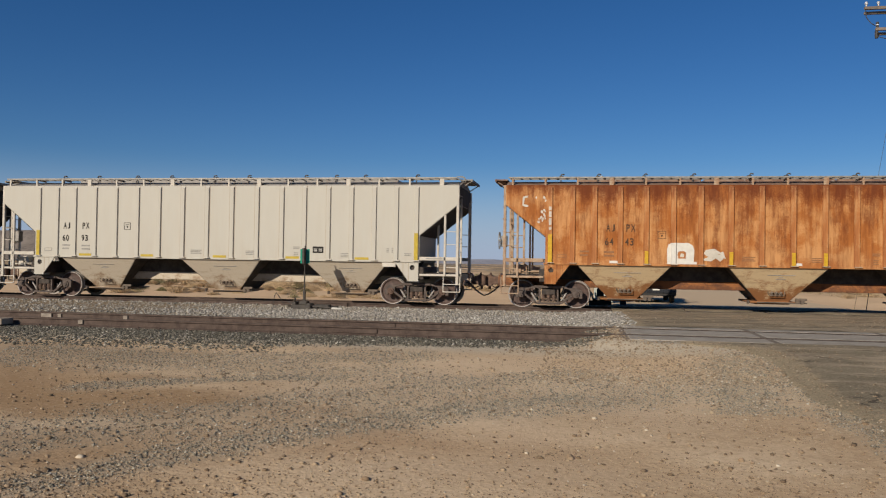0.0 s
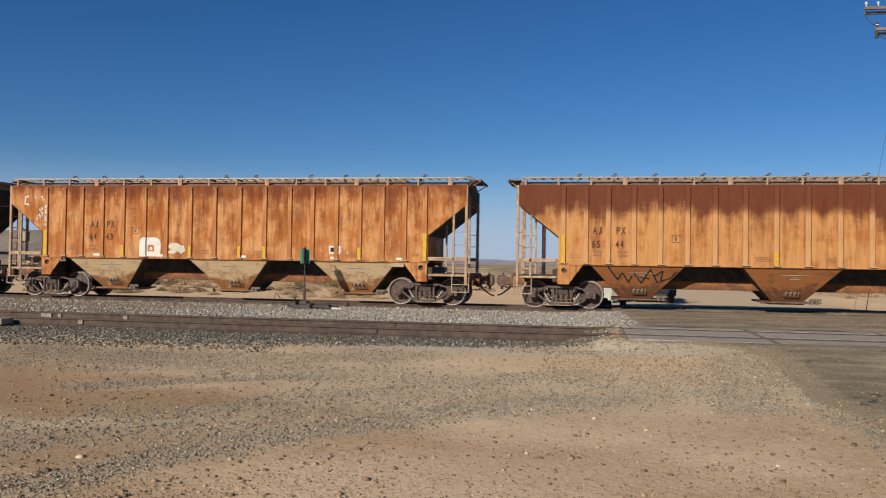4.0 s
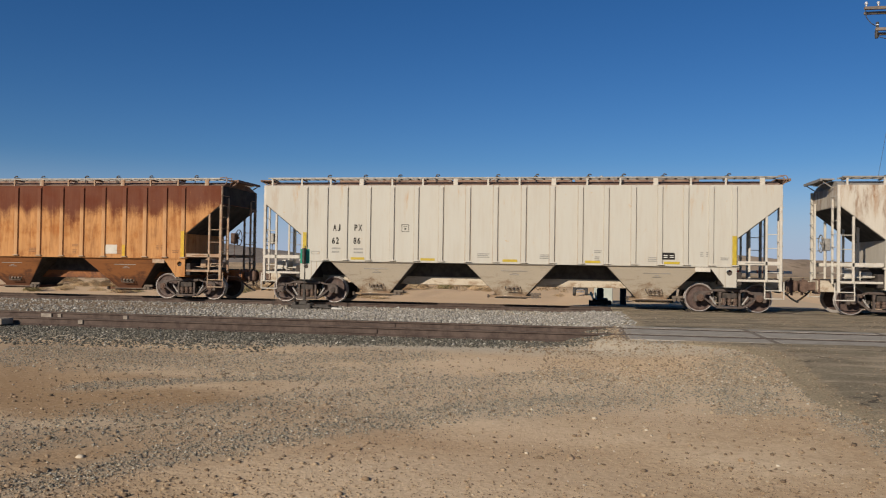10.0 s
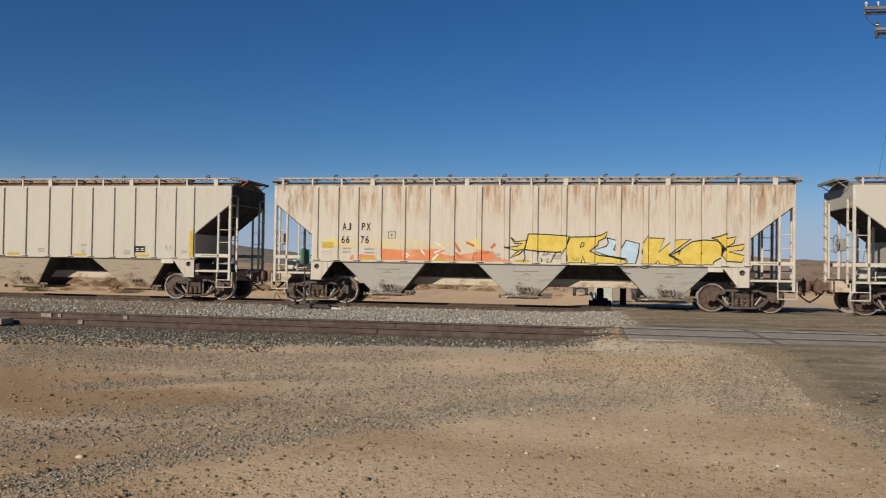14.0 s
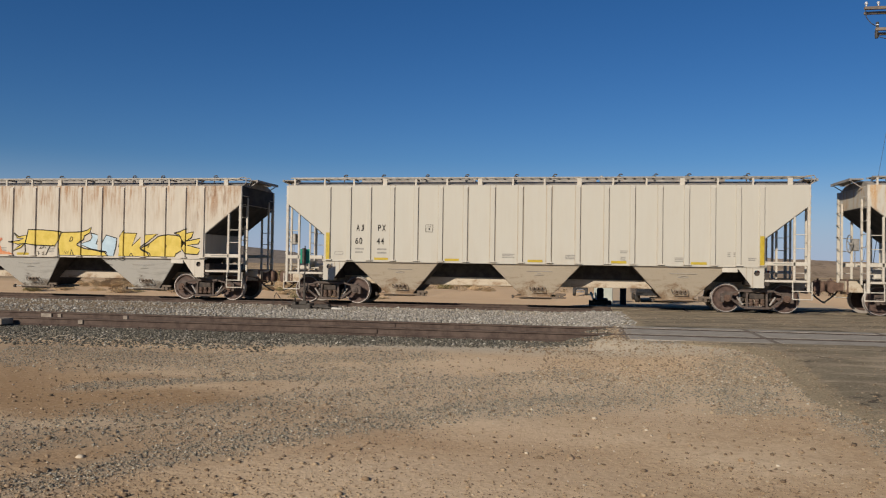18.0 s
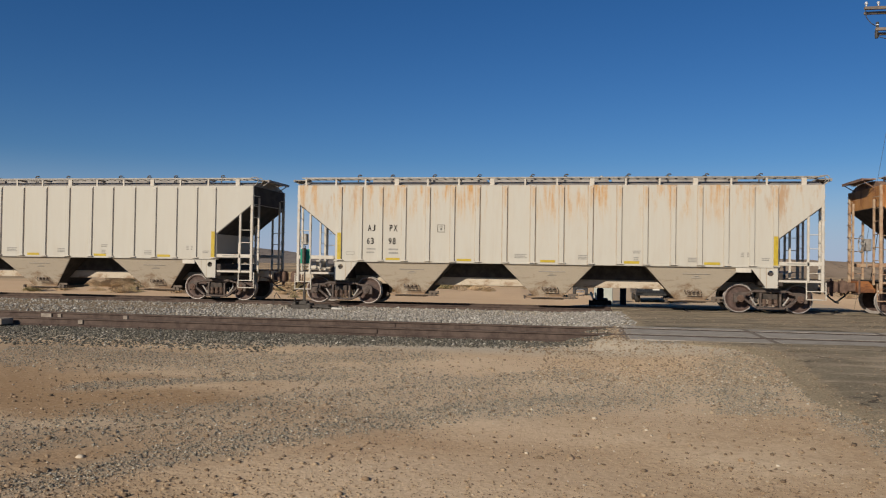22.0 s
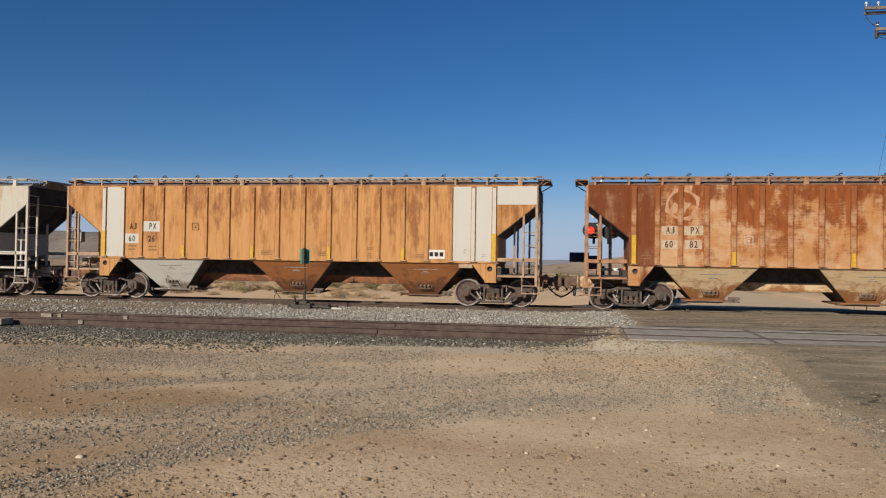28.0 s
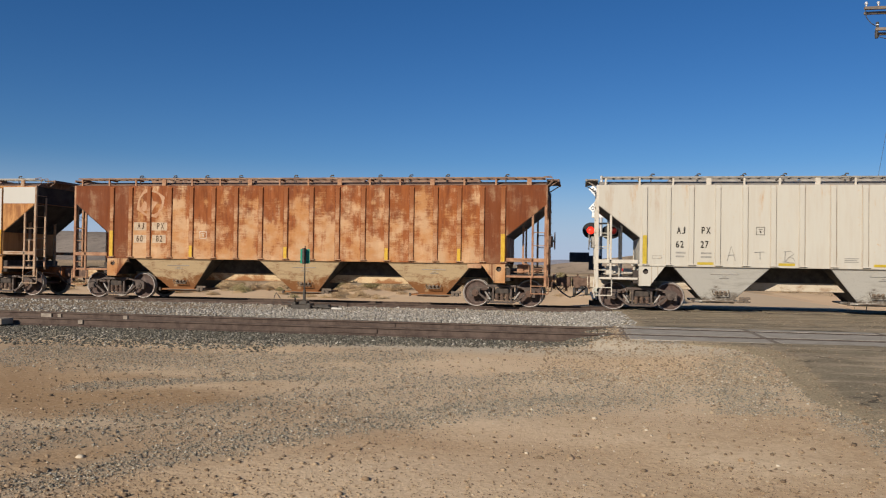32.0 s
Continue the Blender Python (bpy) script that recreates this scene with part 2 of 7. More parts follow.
FADED_INK = worn("worn_black_stencil", (0.055, 0.035, 0.024), (0.10, 0.060, 0.036), 20, 0.85, spec=0.05)
FAINT = worn("faded_grey_stencil", (0.20, 0.19, 0.17), (0.33, 0.31, 0.27), 20, 0.7)
FAINT_RUST = worn("faded_brown_stencil", (0.19, 0.085, 0.035), (0.28, 0.14, 0.06), 20, 0.7)
WHITE = worn("chalky_white_paint", (0.54, 0.51, 0.45), (0.63, 0.60, 0.53), 8, 0.7)
PALE_BLUE = worn("pale_blue_spray_paint", (0.34, 0.44, 0.50), (0.42, 0.53, 0.58), 5, 0.6)
SPRAY_YELLOW = worn("yellow_spray_paint", (0.50, 0.365, 0.055), (0.60, 0.45, 0.10), 5, 0.6)
RAIL_SIDE = worn("rust_brown_rail_steel", (0.062, 0.044, 0.036), (0.112, 0.082, 0.066), 5, 0.85, spec=0.1)
RAIL_HEAD = worn("dull_rusty_rail_head", (0.060, 0.046, 0.038), (0.105, 0.080, 0.065), 6, 0.9, 0.0, 0.001, spec=0.04)
TIE = worn("weathered_timber_sleeper", (0.085, 0.068, 0.055), (0.17, 0.145, 0.12), 8, 0.9)


def stone_mat(name, tones, shade=0.7):
    k = Nodes(name, 0.95, 0.0, 0.06)
    r = k.island()
    col = k.mix(k.ramp(r, 0.0, 0.45), tones[0], tones[1])
    col = k.mix(k.ramp(r, 0.5, 0.85), col, tones[2])
    col = k.mix(k.ramp(r, 0.94, 0.97), col, tones[3])
    fine = k.noise(k.coords(), 60, 3)
    return k.done(k.mix(k.ramp(fine, 0.3, 0.7, 0.0, 0.3), col, (0.16, 0.13, 0.10)), None, fine, 0.004)


BALLAST = stone_mat("crushed_grey_ballast", ((0.19, 0.175, 0.150), (0.31, 0.288, 0.248), (0.43, 0.40, 0.342), (0.58, 0.55, 0.49)))
DARK_BALLAST = stone_mat("dark_blue_grey_ballast", ((0.048, 0.046, 0.036), (0.100, 0.096, 0.077), (0.21, 0.195, 0.155), (0.48, 0.45, 0.38)))
DRIFT = stone_mat("fine_grey_brown_gravel", ((0.125, 0.113, 0.088), (0.23, 0.205, 0.158), (0.36, 0.318, 0.24), (0.58, 0.53, 0.43)))
CLOD = stone_mat("dark_brown_clod", ((0.13, 0.088, 0.055), (0.21, 0.145, 0.088), (0.32, 0.23, 0.145), (0.55, 0.46, 0.34)))
PEBBLE = stone_mat("desert_pebble", ((0.15, 0.105, 0.065), (0.28, 0.20, 0.125), (0.42, 0.32, 0.205), (0.58, 0.50, 0.38)))
# ---- builders ----
class Solid:
    """Collects the faces of one part."""

    def __init__(self):
        self.v, self.f = [], []

    def add(self, verts, faces):
        n = len(self.v)
        self.v += [tuple(p) for p in verts]
        self.f += [tuple(i + n for i in f) for f in faces]
        return self

    def box(self, x0, x1, y0, y1, z0, z1, c=0.0):
        if c <= 0:
            return self.add([(x, y, z) for x in (x0, x1) for y in (y0, y1) for z in (z0, z1)],
                            [(0, 1, 3, 2), (4, 6, 7, 5), (0, 4, 5, 1), (2, 3, 7, 6), (0, 2, 6, 4), (1, 5, 7, 3)])
        lo, hi = Vector((x0, y0, z0)), Vector((x1, y1, z1))
        v, f = [], []
        idx = {}
        for sx in (0, 1):
            for sy in (0, 1):
                for sz in (0, 1):
                    s = (sx, sy, sz)
                    for a in range(3):
                        p = [hi[i] if s[i] else lo[i] for i in range(3)]
                        for i in range(3):
                            if i != a:
                                p[i] += -c if s[i] else c
                        idx[(s, a)] = len(v)
                        v.append(p)
        for a in range(3):
            b, d = (a + 1) % 3, (a + 2) % 3
            for sa in (0, 1):
                q = []
                for sb, sd in ((0, 0), (1, 0), (1, 1), (0, 1)):
                    s = [0, 0, 0]
                    s[a], s[b], s[d] = sa, sb, sd
                    q.append(idx[(tuple(s), a)])
                f.append(q if sa else q[::-1])
            for sb in (0, 1):
                for sd in (0, 1):
                    s0, s1 = [0, 0, 0], [0, 0, 0]
                    s0[b] = s1[b] = sb
                    s0[d] = s1[d] = sd
                    s0[a], s1[a] = 0, 1
                    s0, s1 = tuple(s0), tuple(s1)
                    q = [idx[(s0, b)], idx[(s1, b)], idx[(s1, d)], idx[(s0, d)]]
                    f.append(q if (sb ^ sd) else q[::-1])
        for s in [(i, j, k) for i in (0, 1) for j in (0, 1) for k in (0, 1)]:
            q = [idx[(s, 0)], idx[(s, 1)], idx[(s, 2)]]
            f.append(q if (sum(s) % 2) else q[::-1])
        return self.add(v, f)

    def prism(self, pts, y0, y1):
        """A polygon in x and z, drawn out from y0 to y1."""
        n = len(pts)
        v = [(x, y0, z) for x, z in pts] + [(x, y1, z) for x, z in pts]
        f = [tuple(range(n)), tuple(range(2 * n - 1, n - 1, -1))]
        f += [(i, n + i, n + (i + 1) % n, (i + 1) % n) for i in range(n)]
        return self.add(v, f)

    def rod(self, a, b, r, n=8, r2=None):
        a, b = Vector(a), Vector(b)
        w = (b - a).normalized()
        u = w.orthogonal().normalized()
        t = w.cross(u)
        r2 = r if r2 is None else r2
        v = []
        for c, rr in ((a, r), (b, r2)):
            v += [c + (u * math.cos(6.28318 * i / n) + t * math.sin(6.28318 * i / n)) * rr for i in range(n)]
        f = [(i, (i + 1) % n, n + (i + 1) % n, n + i) for i in range(n)]
        return self.add(v, f + [tuple(range(n - 1, -1, -1)), tuple(range(n, 2 * n))])

    def tube(self, pts, r, n=6):
        for a, b in zip(pts[:-1], pts[1:]):
            self.rod(a, b, r, n)
        return self

    def turn(self, profile, n=28, y=0.0, x=0.0, z=0.0):
        """A profile of (radius, y) spun about an axis along y."""
        v, f = [], []
        for r, yy in profile:
            v += [(x + r * math.cos(6.28318 * i / n), y + yy, z + r * math.sin(6.28318 * i / n)) for i in range(n)]
        for j in range(len(profile) - 1):
            f += [(j * n + i, j * n + (i + 1) % n, (j + 1) * n + (i + 1) % n, (j + 1) * n + i) for i in range(n)]
        return self.add(v, f)

    def plate(self, outer, holes, y0, y1):
        """A flat plate in x and z with holes cut through it."""
        bm = bmesh.new()
        edges = []
        for loop in [outer] + holes:
            vs = [bm.verts.new((x, y0, z)) for x, z in loop]
            edges += [bm.edges.new((vs[i], vs[(i + 1) % len(vs)])) for i in range(len(vs))]
        bmesh.ops.triangle_fill(bm, use_beauty=True, edges=edges)
        got = bmesh.ops.extrude_face_region(bm, geom=bm.faces[:])
        bmesh.ops.translate(bm, vec=(0, y1 - y0, 0), verts=[g for g in got["geom"] if isinstance(g, bmesh.types.BMVert)])
        bm.verts.index_update()
        self.add([v.co[:] for v in bm.verts], [[v.index for v in f.verts] for f in bm.faces])
        bm.free()
        return self

    def mesh(self, name, mat, smooth=False, bevel=0.0):
        me = bpy.data.meshes.new(name)
        me.from_pydata(self.v, [], self.f)
        bm = bmesh.new()
        bm.from_mesh(me)
        if bevel > 0:
            bmesh.ops.bevel(bm, geom=bm.edges[:], offset=bevel, segments=1, affect="EDGES", clamp_overlap=True)
        bmesh.ops.recalc_face_normals(bm, faces=bm.faces[:])
        bm.to_mesh(me)
        bm.free()
        me.materials.append(mat)
        if smooth:
            me.shade_smooth()
            me.set_sharp_from_angle(angle=0.7)
        return me


MADE = {}


def shared(key, mat, build, smooth=False, bevel=0.0):
    """The mesh of a part, built once for each material."""
    tag = (key, mat.name)
    if tag not in MADE:
        s = Solid()
        build(s)
        MADE[tag] = s.mesh(key, mat, smooth, bevel)
    return MADE[tag]


def under(name, me, parent, at=(0, 0, 0), label="", turn=None):
    ob = new(name, me)
    ob.parent = parent
    ob.location = at
    if turn is not None:
        ob.rotation_euler = turn
    if label:
        tagged(ob, label)
    return ob


def part(name, key, mat, parent, build, at=(0, 0, 0), label="", smooth=False, bevel=0.0, turn=None):
    return under(name, shared(key, mat, build, smooth, bevel), parent, at, label, turn)


def base(name, m, label, category, group="", kind=""):
    ob = new(name)
    ob.empty_display_size = 0.2
    ob.matrix_basis = m
    return tagged(ob, label, category, group, kind)


def lettering(text, size, mat, parent, x, y, z, label="", wide=1.0, name="lettering"):
    """Letters standing on the wagon's near side, their lower left corner at x, z."""
    tag = ("txt", text, size, wide, mat.name)
    if tag not in MADE:
        bm, along = bmesh.new(), 0.0
        for ch in text:
            cu = bpy.data.curves.new("letter", "FONT")
            cu.body, cu.size, cu.extrude, cu.offset = ch, size / 0.69, 0.0012, size * 0.03
            tmp = bpy.data.objects.new("letter", cu)
            scene.collection.objects.link(tmp)
            bpy.context.view_layer.update()
            me = bpy.data.meshes.new_from_object(tmp.evaluated_get(bpy.context.evaluated_depsgraph_get()))
            bpy.data.objects.remove(tmp)
            xs, ys = [v.co.x for v in me.vertices], [v.co.y for v in me.vertices]
            lo, tall, w = min(ys), max(ys) - min(ys), max(xs) - min(xs)
            k = max(0.6, min(1.25, size * 0.52 / w)) if w > size * 0.3 else 1.0
            me.transform(Matrix.Translation((along, 0, 0)) @ Matrix.Diagonal((k * wide, size / tall, 1, 1)) @ Matrix.Translation((-min(xs), -lo, 0)))
            bm.from_mesh(me)
            along += (w * k + size * 0.17) * wide
        me = bpy.data.meshes.new("letters")
        bm.to_mesh(me)
        bm.free()
        me.transform(Matrix.Rotation(radians(90), 4, "X"))
        me.materials.append(mat)
        MADE[tag] = me
    return under(name, MADE[tag], parent, (x, y, z), label)
# ---- wagons ----
RIBS = (-6.93, -6.21, -5.51, -4.71, -3.90, -3.07, -2.24, -1.34, -0.43, 0.49, 1.41, 2.31, 3.12, 3.97, 4.78, 5.57, 6.33, 7.02)
POSTS = (-8.16, -7.10, -6.07, -4.99, -3.93, -2.88, -1.78, -0.70, 0.33, 1.44, 2.50, 3.54, 4.64, 5.71, 6.76, 7.85)
RIB_D = 0.052
SLACK = (-0.10, -0.115, -0.19, -0.13, -0.14, -0.107, -0.015, 0.05, 0.065, 0.04, 0.05)   # coupler slack, wagon by wagon
HOPPERS = (-4.59, 0.06, 4.59)
FACE = -HALF_W - 0.003
AXLE, TRUCK_X, WHEEL_R = 0.889, 6.97, 0.452


def body_shape(s):
    s.prism([(-8.38, 4.), (8.42, 4.), (8.42, 3.36), (7.13, 2.33), (7.13, 1.47), (-7.08, 1.47), (-7.08, 2.33), (-8.38, 3.36)],
            -HALF_W, HALF_W)


def roof_shape(s):
    s.add([(x, y, z) for x in (-8.36, 8.40) for y, z in ((-1.46, 4.005), (-1.0, 4.14), (-0.5, 4.205), (0.5, 4.205), (1.0, 4.14), (1.46, 4.005))],
          [(0, 1, 7, 6), (1, 2, 8, 7), (2, 3, 9, 8), (3, 4, 10, 9), (4, 5, 11, 10), (5, 0, 6, 11), (5, 4, 3, 2, 1, 0), (6, 7, 8, 9, 10, 11)])


def rib_shape(s):
    d = RIB_D
    s.add([(-0.085, 0, 1.475), (-0.065, -d, 1.475), (0.065, -d, 1.475), (0.085, 0, 1.475),
           (-0.085, 0, 3.96), (-0.065, -d, 3.9), (0.065, -d, 3.9), (0.085, 0, 3.96)],
          [(0, 1, 5, 4), (1, 2, 6, 5), (2, 3, 7, 6), (4, 5, 6, 7), (3, 2, 1, 0), (0, 4, 7, 3)])


def foot_shape(s):
    s.box(-0.11, 0.11, -0.075, 0.0, -0.012, 0.012)


def hopper_shape(s):
    t, b = 1.46, 0.47
    v = [(-t, -1.47, 1.43), (t, -1.47, 1.43), (t, 1.47, 1.43), (-t, 1.47, 1.43),
         (-b, -0.80, 0.37), (b, -0.80, 0.37), (b, 0.80, 0.37), (-b, 0.80, 0.37)]
    s.add(v, [(0, 1, 5, 4), (1, 2, 6, 5), (2, 3, 7, 6), (3, 0, 4, 7), (7, 6, 5, 4), (0, 3, 2, 1)])


def hopper_end_shape(s):
    # sheet over the sloping end of a hopper, a few millimetres proud
    t, b = 1.464, 0.474
    s.add([(t, -1.45, 1.42), (t, 1.45, 1.42), (b, 0.79, 0.38), (b, -0.79, 0.38), (t + 0.008, -1.45, 1.42), (t + 0.008, 1.45, 1.42), (b + 0.008, 0.79, 0.38), (b + 0.008, -0.79, 0.38)],
          [(3, 2, 1, 0), (4, 5, 6, 7), (0, 1, 5, 4), (1, 2, 6, 5), (2, 3, 7, 6), (3, 0, 4, 7)])


def gate_shape(s):
    s.box(-0.74, 0.66, -0.90, 0.90, 0.315, 0.368, 0.008)
    s.box(-0.56, 0.50, -0.80, 0.80, 0.275, 0.315, 0.01)


def rack_shape(s):
    s.rod((-0.50, -0.93, 0.335), (0.98, -0.93, 0.335), 0.02)
    for x in (0.70, 0.84):
        s.rod((x, -1.0, 0.36), (x, -0.82, 0.36), 0.062, 10)
    s.box(0.64, 0.98, -0.94, -0.84, 0.40, 0.48, 0.012)
    s.box(-0.80, -0.74, -0.96, -0.84, 0.29, 0.40)


def cap_shape(s):
    s.turn([(0.0, -0.075), (0.036, -0.075), (0.044, -0.06), (0.044, -0.02), (0.058, -0.015), (0.058, 0.0)], 12)


def handle_shape(s):
    s.tube([(-0.21, -0.01, -0.08), (-0.25, -0.05, 0.0), (-0.24, -0.05, 0.11), (-0.14, -0.05, 0.12), (0.0, -0.05, 0.09), (0.14, -0.05, 0.12), (0.24, -0.05, 0.11), (0.25, -0.05, 0.0), (0.21, -0.01, -0.08), (-0.21, -0.01, -0.08)], 0.013)


def sill_shape(s):
    s.box(-7.13, 7.17, -1.53, -1.40, 1.425, 1.485, 0.006)


def centre_sill_shape(s):
    s.box(-6.4, 6.4, -0.50, 0.50, 0.68, 0.96, 0.012)
    s.box(-8.70, 8.72, -0.33, 0.33, 0.685, 1.05, 0.012)


def web_shape(s):
    ring = [(-0.21 + 0.088 * math.cos(a * 0.5236), 1.255 + 0.088 * math.sin(a * 0.5236)) for a in range(12)]
    s.plate([(0.0, 1.42), (0.0, 0.845), (-0.37, 0.845), (-0.80, 1.42)], [ring], -1.50, -1.46)
    s.box(-0.37, 0.0, -1.50, -1.15, 0.80, 0.845)


def bolster_shape(s):
    s.box(-0.30, 0.30, -1.44, 1.44, 0.86, 1.28, 0.02)


def end_beam_shape(s):
    s.box(0.0, 1.30, -1.50, -1.40, 1.50, 1.62, 0.008)


def low_beam_shape(s):
    s.box(0.0, 1.30, -1.47, -1.39, 0.985, 1.055, 0.008)


def deck_shape(s):
    s.box(0.0, 1.28, -1.36, 1.36, 1.055, 1.085)
    for i in range(5):
        s.box(0.05, 1.25, -1.30 + i * 0.62, -1.22 + i * 0.62, 0.985, 1.055)


def post_shape(s):
    s.box(-0.045, 0.045, -1.505, -1.415, 0.70, 4., 0.01)


def stile_shape(s):
    s.box(-0.035, 0.035, -1.50, -1.43, 0.98, 3.03, 0.008)


def rung_shape(s):
    s.rod((0, -1.465, 0), (0.44, -1.465, 0), 0.013, 6)


def stirrup_shape(s):
    s.tube([(0.0, -1.46, 1.0), (0.0, -1.48, 0.47), (0.56, -1.48, 0.47), (0.56, -1.46, 1.0)], 0.019)
    s.rod((0.0, -1.47, 0.72), (0.56, -1.47, 0.72), 0.016)


def brace_shape(s):
    s.box(-0.03, 0.03, -0.04, 0.04, 1.09, 3.42)


def bracket_shape(s):
    s.box(-0.028, 0.028, -1.475, -1.425, 4., 4.225)
    s.add([(-0.02, -1.43, 4.19), (0.02, -1.43, 4.19), (0.02, -0.95, 4.17), (-0.02, -0.95, 4.17),
           (-0.02, -1.43, 4.23), (0.02, -1.43, 4.23), (0.02, -0.95, 4.23), (-0.02, -0.95, 4.23)],
          [(0, 1, 2, 3), (7, 6, 5, 4), (0, 4, 5, 1), (1, 5, 6, 2), (2, 6, 7, 3), (3, 7, 4, 0)])


def wide_bracket_shape(s):
    s.box(-0.075, 0.075, -1.48, -1.42, 4., 4.24, 0.006)


def walkway_shape(s):
    s.box(-8.30, 8.36, -1.49, -1.44, 4.225, 4.27)
    s.box(-8.30, 8.36, -0.98, -0.93, 4.225, 4.27)
    for i in range(56):
        x = -8.25 + i * 0.3
        s.box(x, x + 0.06, -1.44, -0.98, 4.24, 4.26)
    for y in (-1.36, -1.27, -1.18, -1.09):
        s.box(-8.28, 8.34, y, y + 0.035, 4.238, 4.262)


def crosswalk_shape(s):
    # end platform that joins both roof walkways, carried on two struts
    s.box(-0.04, 0.36, -0.95, 0.95, 4.205, 4.245)
    s.box(0.32, 0.38, -0.97, 0.97, 4.17, 4.25)
    for y in (-0.86, 0.86):
        s.rod((0.34, y, 4.19), (-0.01, y, 3.97), 0.018, 6)


def grab_shape(s):
    s.tube([(0.0, 0, 4.0), (0.10, 0, 4.08), (0.16, 0, 4.22), (0.10, 0, 4.30), (-0.12, 0, 4.28)], 0.014, 6)


def hatch_shape(s):
    s.prism([(-2.0, 4.21), (2.0, 4.21), (2.0, 4.28), (1.96, 4.31), (-1.96, 4.31), (-2.0, 4.28)], -0.36, 0.36)


def latch_shape(s):
    s.tube([(0, -0.42, 4.21), (0, -0.44, 4.43), (0.03, -0.42, 4.465), (0.09, -0.42, 4.465), (0.11, -0.40, 4.44)], 0.021, 6)
    s.box(-0.05, 0.07, -0.36, -0.2, 4.36, 4.42)


def wheel_plate_shape(s):
    r = WHEEL_R
    for q in (-1, 1):
        prof = [(0.075, -0.115), (0.105, -0.110), (0.115, -0.06), (0.19, -0.035), (0.30, -0.012), (0.365, -0.025), (0.385, -0.066),
                (r - 0.008, -0.070), (r - 0.008, -0.064)]
        s.turn([(a, -b * q if q > 0 else b) for a, b in prof], 30, q * 0.745)
    s.rod((0, -0.66, 0), (0, 0.66, 0), 0.085, 14)
    for q in (-1, 1):
        s.turn([(r - 0.07, 0.045 * -q), (0.10, 0.05 * -q)], 30, q * 0.745)
        for a in range(5):
            th = a * 1.2566
            s.rod((0.215 * math.cos(th), q * 0.745, 0.215 * math.sin(th)), (0.215 * math.cos(th), q * 0.785, 0.215 * math.sin(th)), 0.03, 6)


def wheel_rim_shape(s):
    r = WHEEL_R
    for q in (-1, 1):
        s.turn([(r - 0.030, 0.0705 * q), (r - 0.006, 0.072 * q), (r, 0.062 * q), (r + 0.003, -0.03 * q), (r + 0.026, -0.046 * q),
                (r + 0.02, -0.068 * q), (r - 0.075, -0.07 * q)], 36, q * 0.745)


def wheelset_mesh():
    """Two wheels on an axle; the treads and rims are bright from the rail."""
    if "wheelset" not in MADE:
        s = Solid()
        wheel_plate_shape(s)
        n = len(s.f)
        wheel_rim_shape(s)
        me = bpy.data.meshes.new("wheelset")
        me.from_pydata(s.v, [], s.f)
        me.materials.append(WHEEL)
        me.materials.append(TREAD)
        me.polygons.foreach_set("material_index", [0 if i < n else 1 for i in range(len(s.f))])
        me.shade_smooth()
        me.set_sharp_from_angle(angle=0.7)
        MADE["wheelset"] = me
    return MADE["wheelset"]


def side_frame_shape(s):
    outer = [(-1.09, 0.33), (-1.09, 0.58), (-0.93, 0.66), (-0.66, 0.66), (-0.45, 0.74), (0.45, 0.74), (0.66, 0.66), (0.93, 0.66), (1.09, 0.58),
             (1.09, 0.33), (0.99, 0.33), (0.97, 0.50), (0.80, 0.50), (0.76, 0.40), (0.50, 0.18), (0.36, 0.12), (-0.36, 0.12), (-0.50, 0.18),
             (-0.76, 0.40), (-0.80, 0.50), (-0.97, 0.50), (-0.99, 0.33)]
    mid = [(-0.265, 0.19), (0.265, 0.19), (0.265, 0.59), (0.22, 0.66), (-0.22, 0.66), (-0.265, 0.59)]
    left = [(-0.75, 0.47), (-0.42, 0.19), (-0.325, 0.22), (-0.325, 0.62), (-0.45, 0.67), (-0.73, 0.60)]
    s.plate(outer, [mid, left, [(-x, z) for x, z in left[::-1]]], -1.12, -1.00)
    s.box(-0.48, 0.48, -1.16, -1.12, 0.655, 0.735, 0.01)
    s.box(-0.36, 0.36, -1.17, -1.12, 0.125, 0.185, 0.01)
    for q in (-1, 1):
        s.add([(q * 0.40, -1.155, 0.20), (q * 0.74, -1.155, 0.46), (q * 0.78, -1.155, 0.41), (q * 0.46, -1.155, 0.16),
               (q * 0.40, -1.11, 0.20), (q * 0.74, -1.11, 0.46), (q * 0.78, -1.11, 0.41), (q * 0.46, -1.11, 0.16)],
              [(0, 1, 2, 3), (0, 4, 5, 1), (1, 5, 6, 2), (2, 6, 7, 3), (3, 7, 4, 0)])


def spring_shape(s):
    n, prof = 10, []
    for i in range(5):
        z = 0.225 + i * 0.045
        prof += [(0.05, z), (0.075, z + 0.012), (0.075, z + 0.026), (0.05, z + 0.038)]
    v = [(r * math.cos(6.28318 * i / n), -1.07 + r * math.sin(6.28318 * i / n), z) for r, z in prof for i in range(n)]
    s.add(v, [(j * n + i, j * n + (i + 1) % n, (j + 1) * n + (i + 1) % n, (j + 1) * n + i) for j in range(len(prof) - 1) for i in range(n)])


def bearing_shape(s):
    s.turn([(0.0, -0.14), (0.055, -0.14), (0.06, -0.12), (0.105, -0.115), (0.115, -0.10), (0.115, 0.05), (0.0, 0.05)], 18, -1.04)
    for a in range(3):
        th = a * 2.094 + 0.5
        s.rod((0.035 * math.cos(th), -1.175, 0.035 * math.sin(th)), (0.035 * math.cos(th), -1.19, 0.035 * math.sin(th)), 0.014, 6)


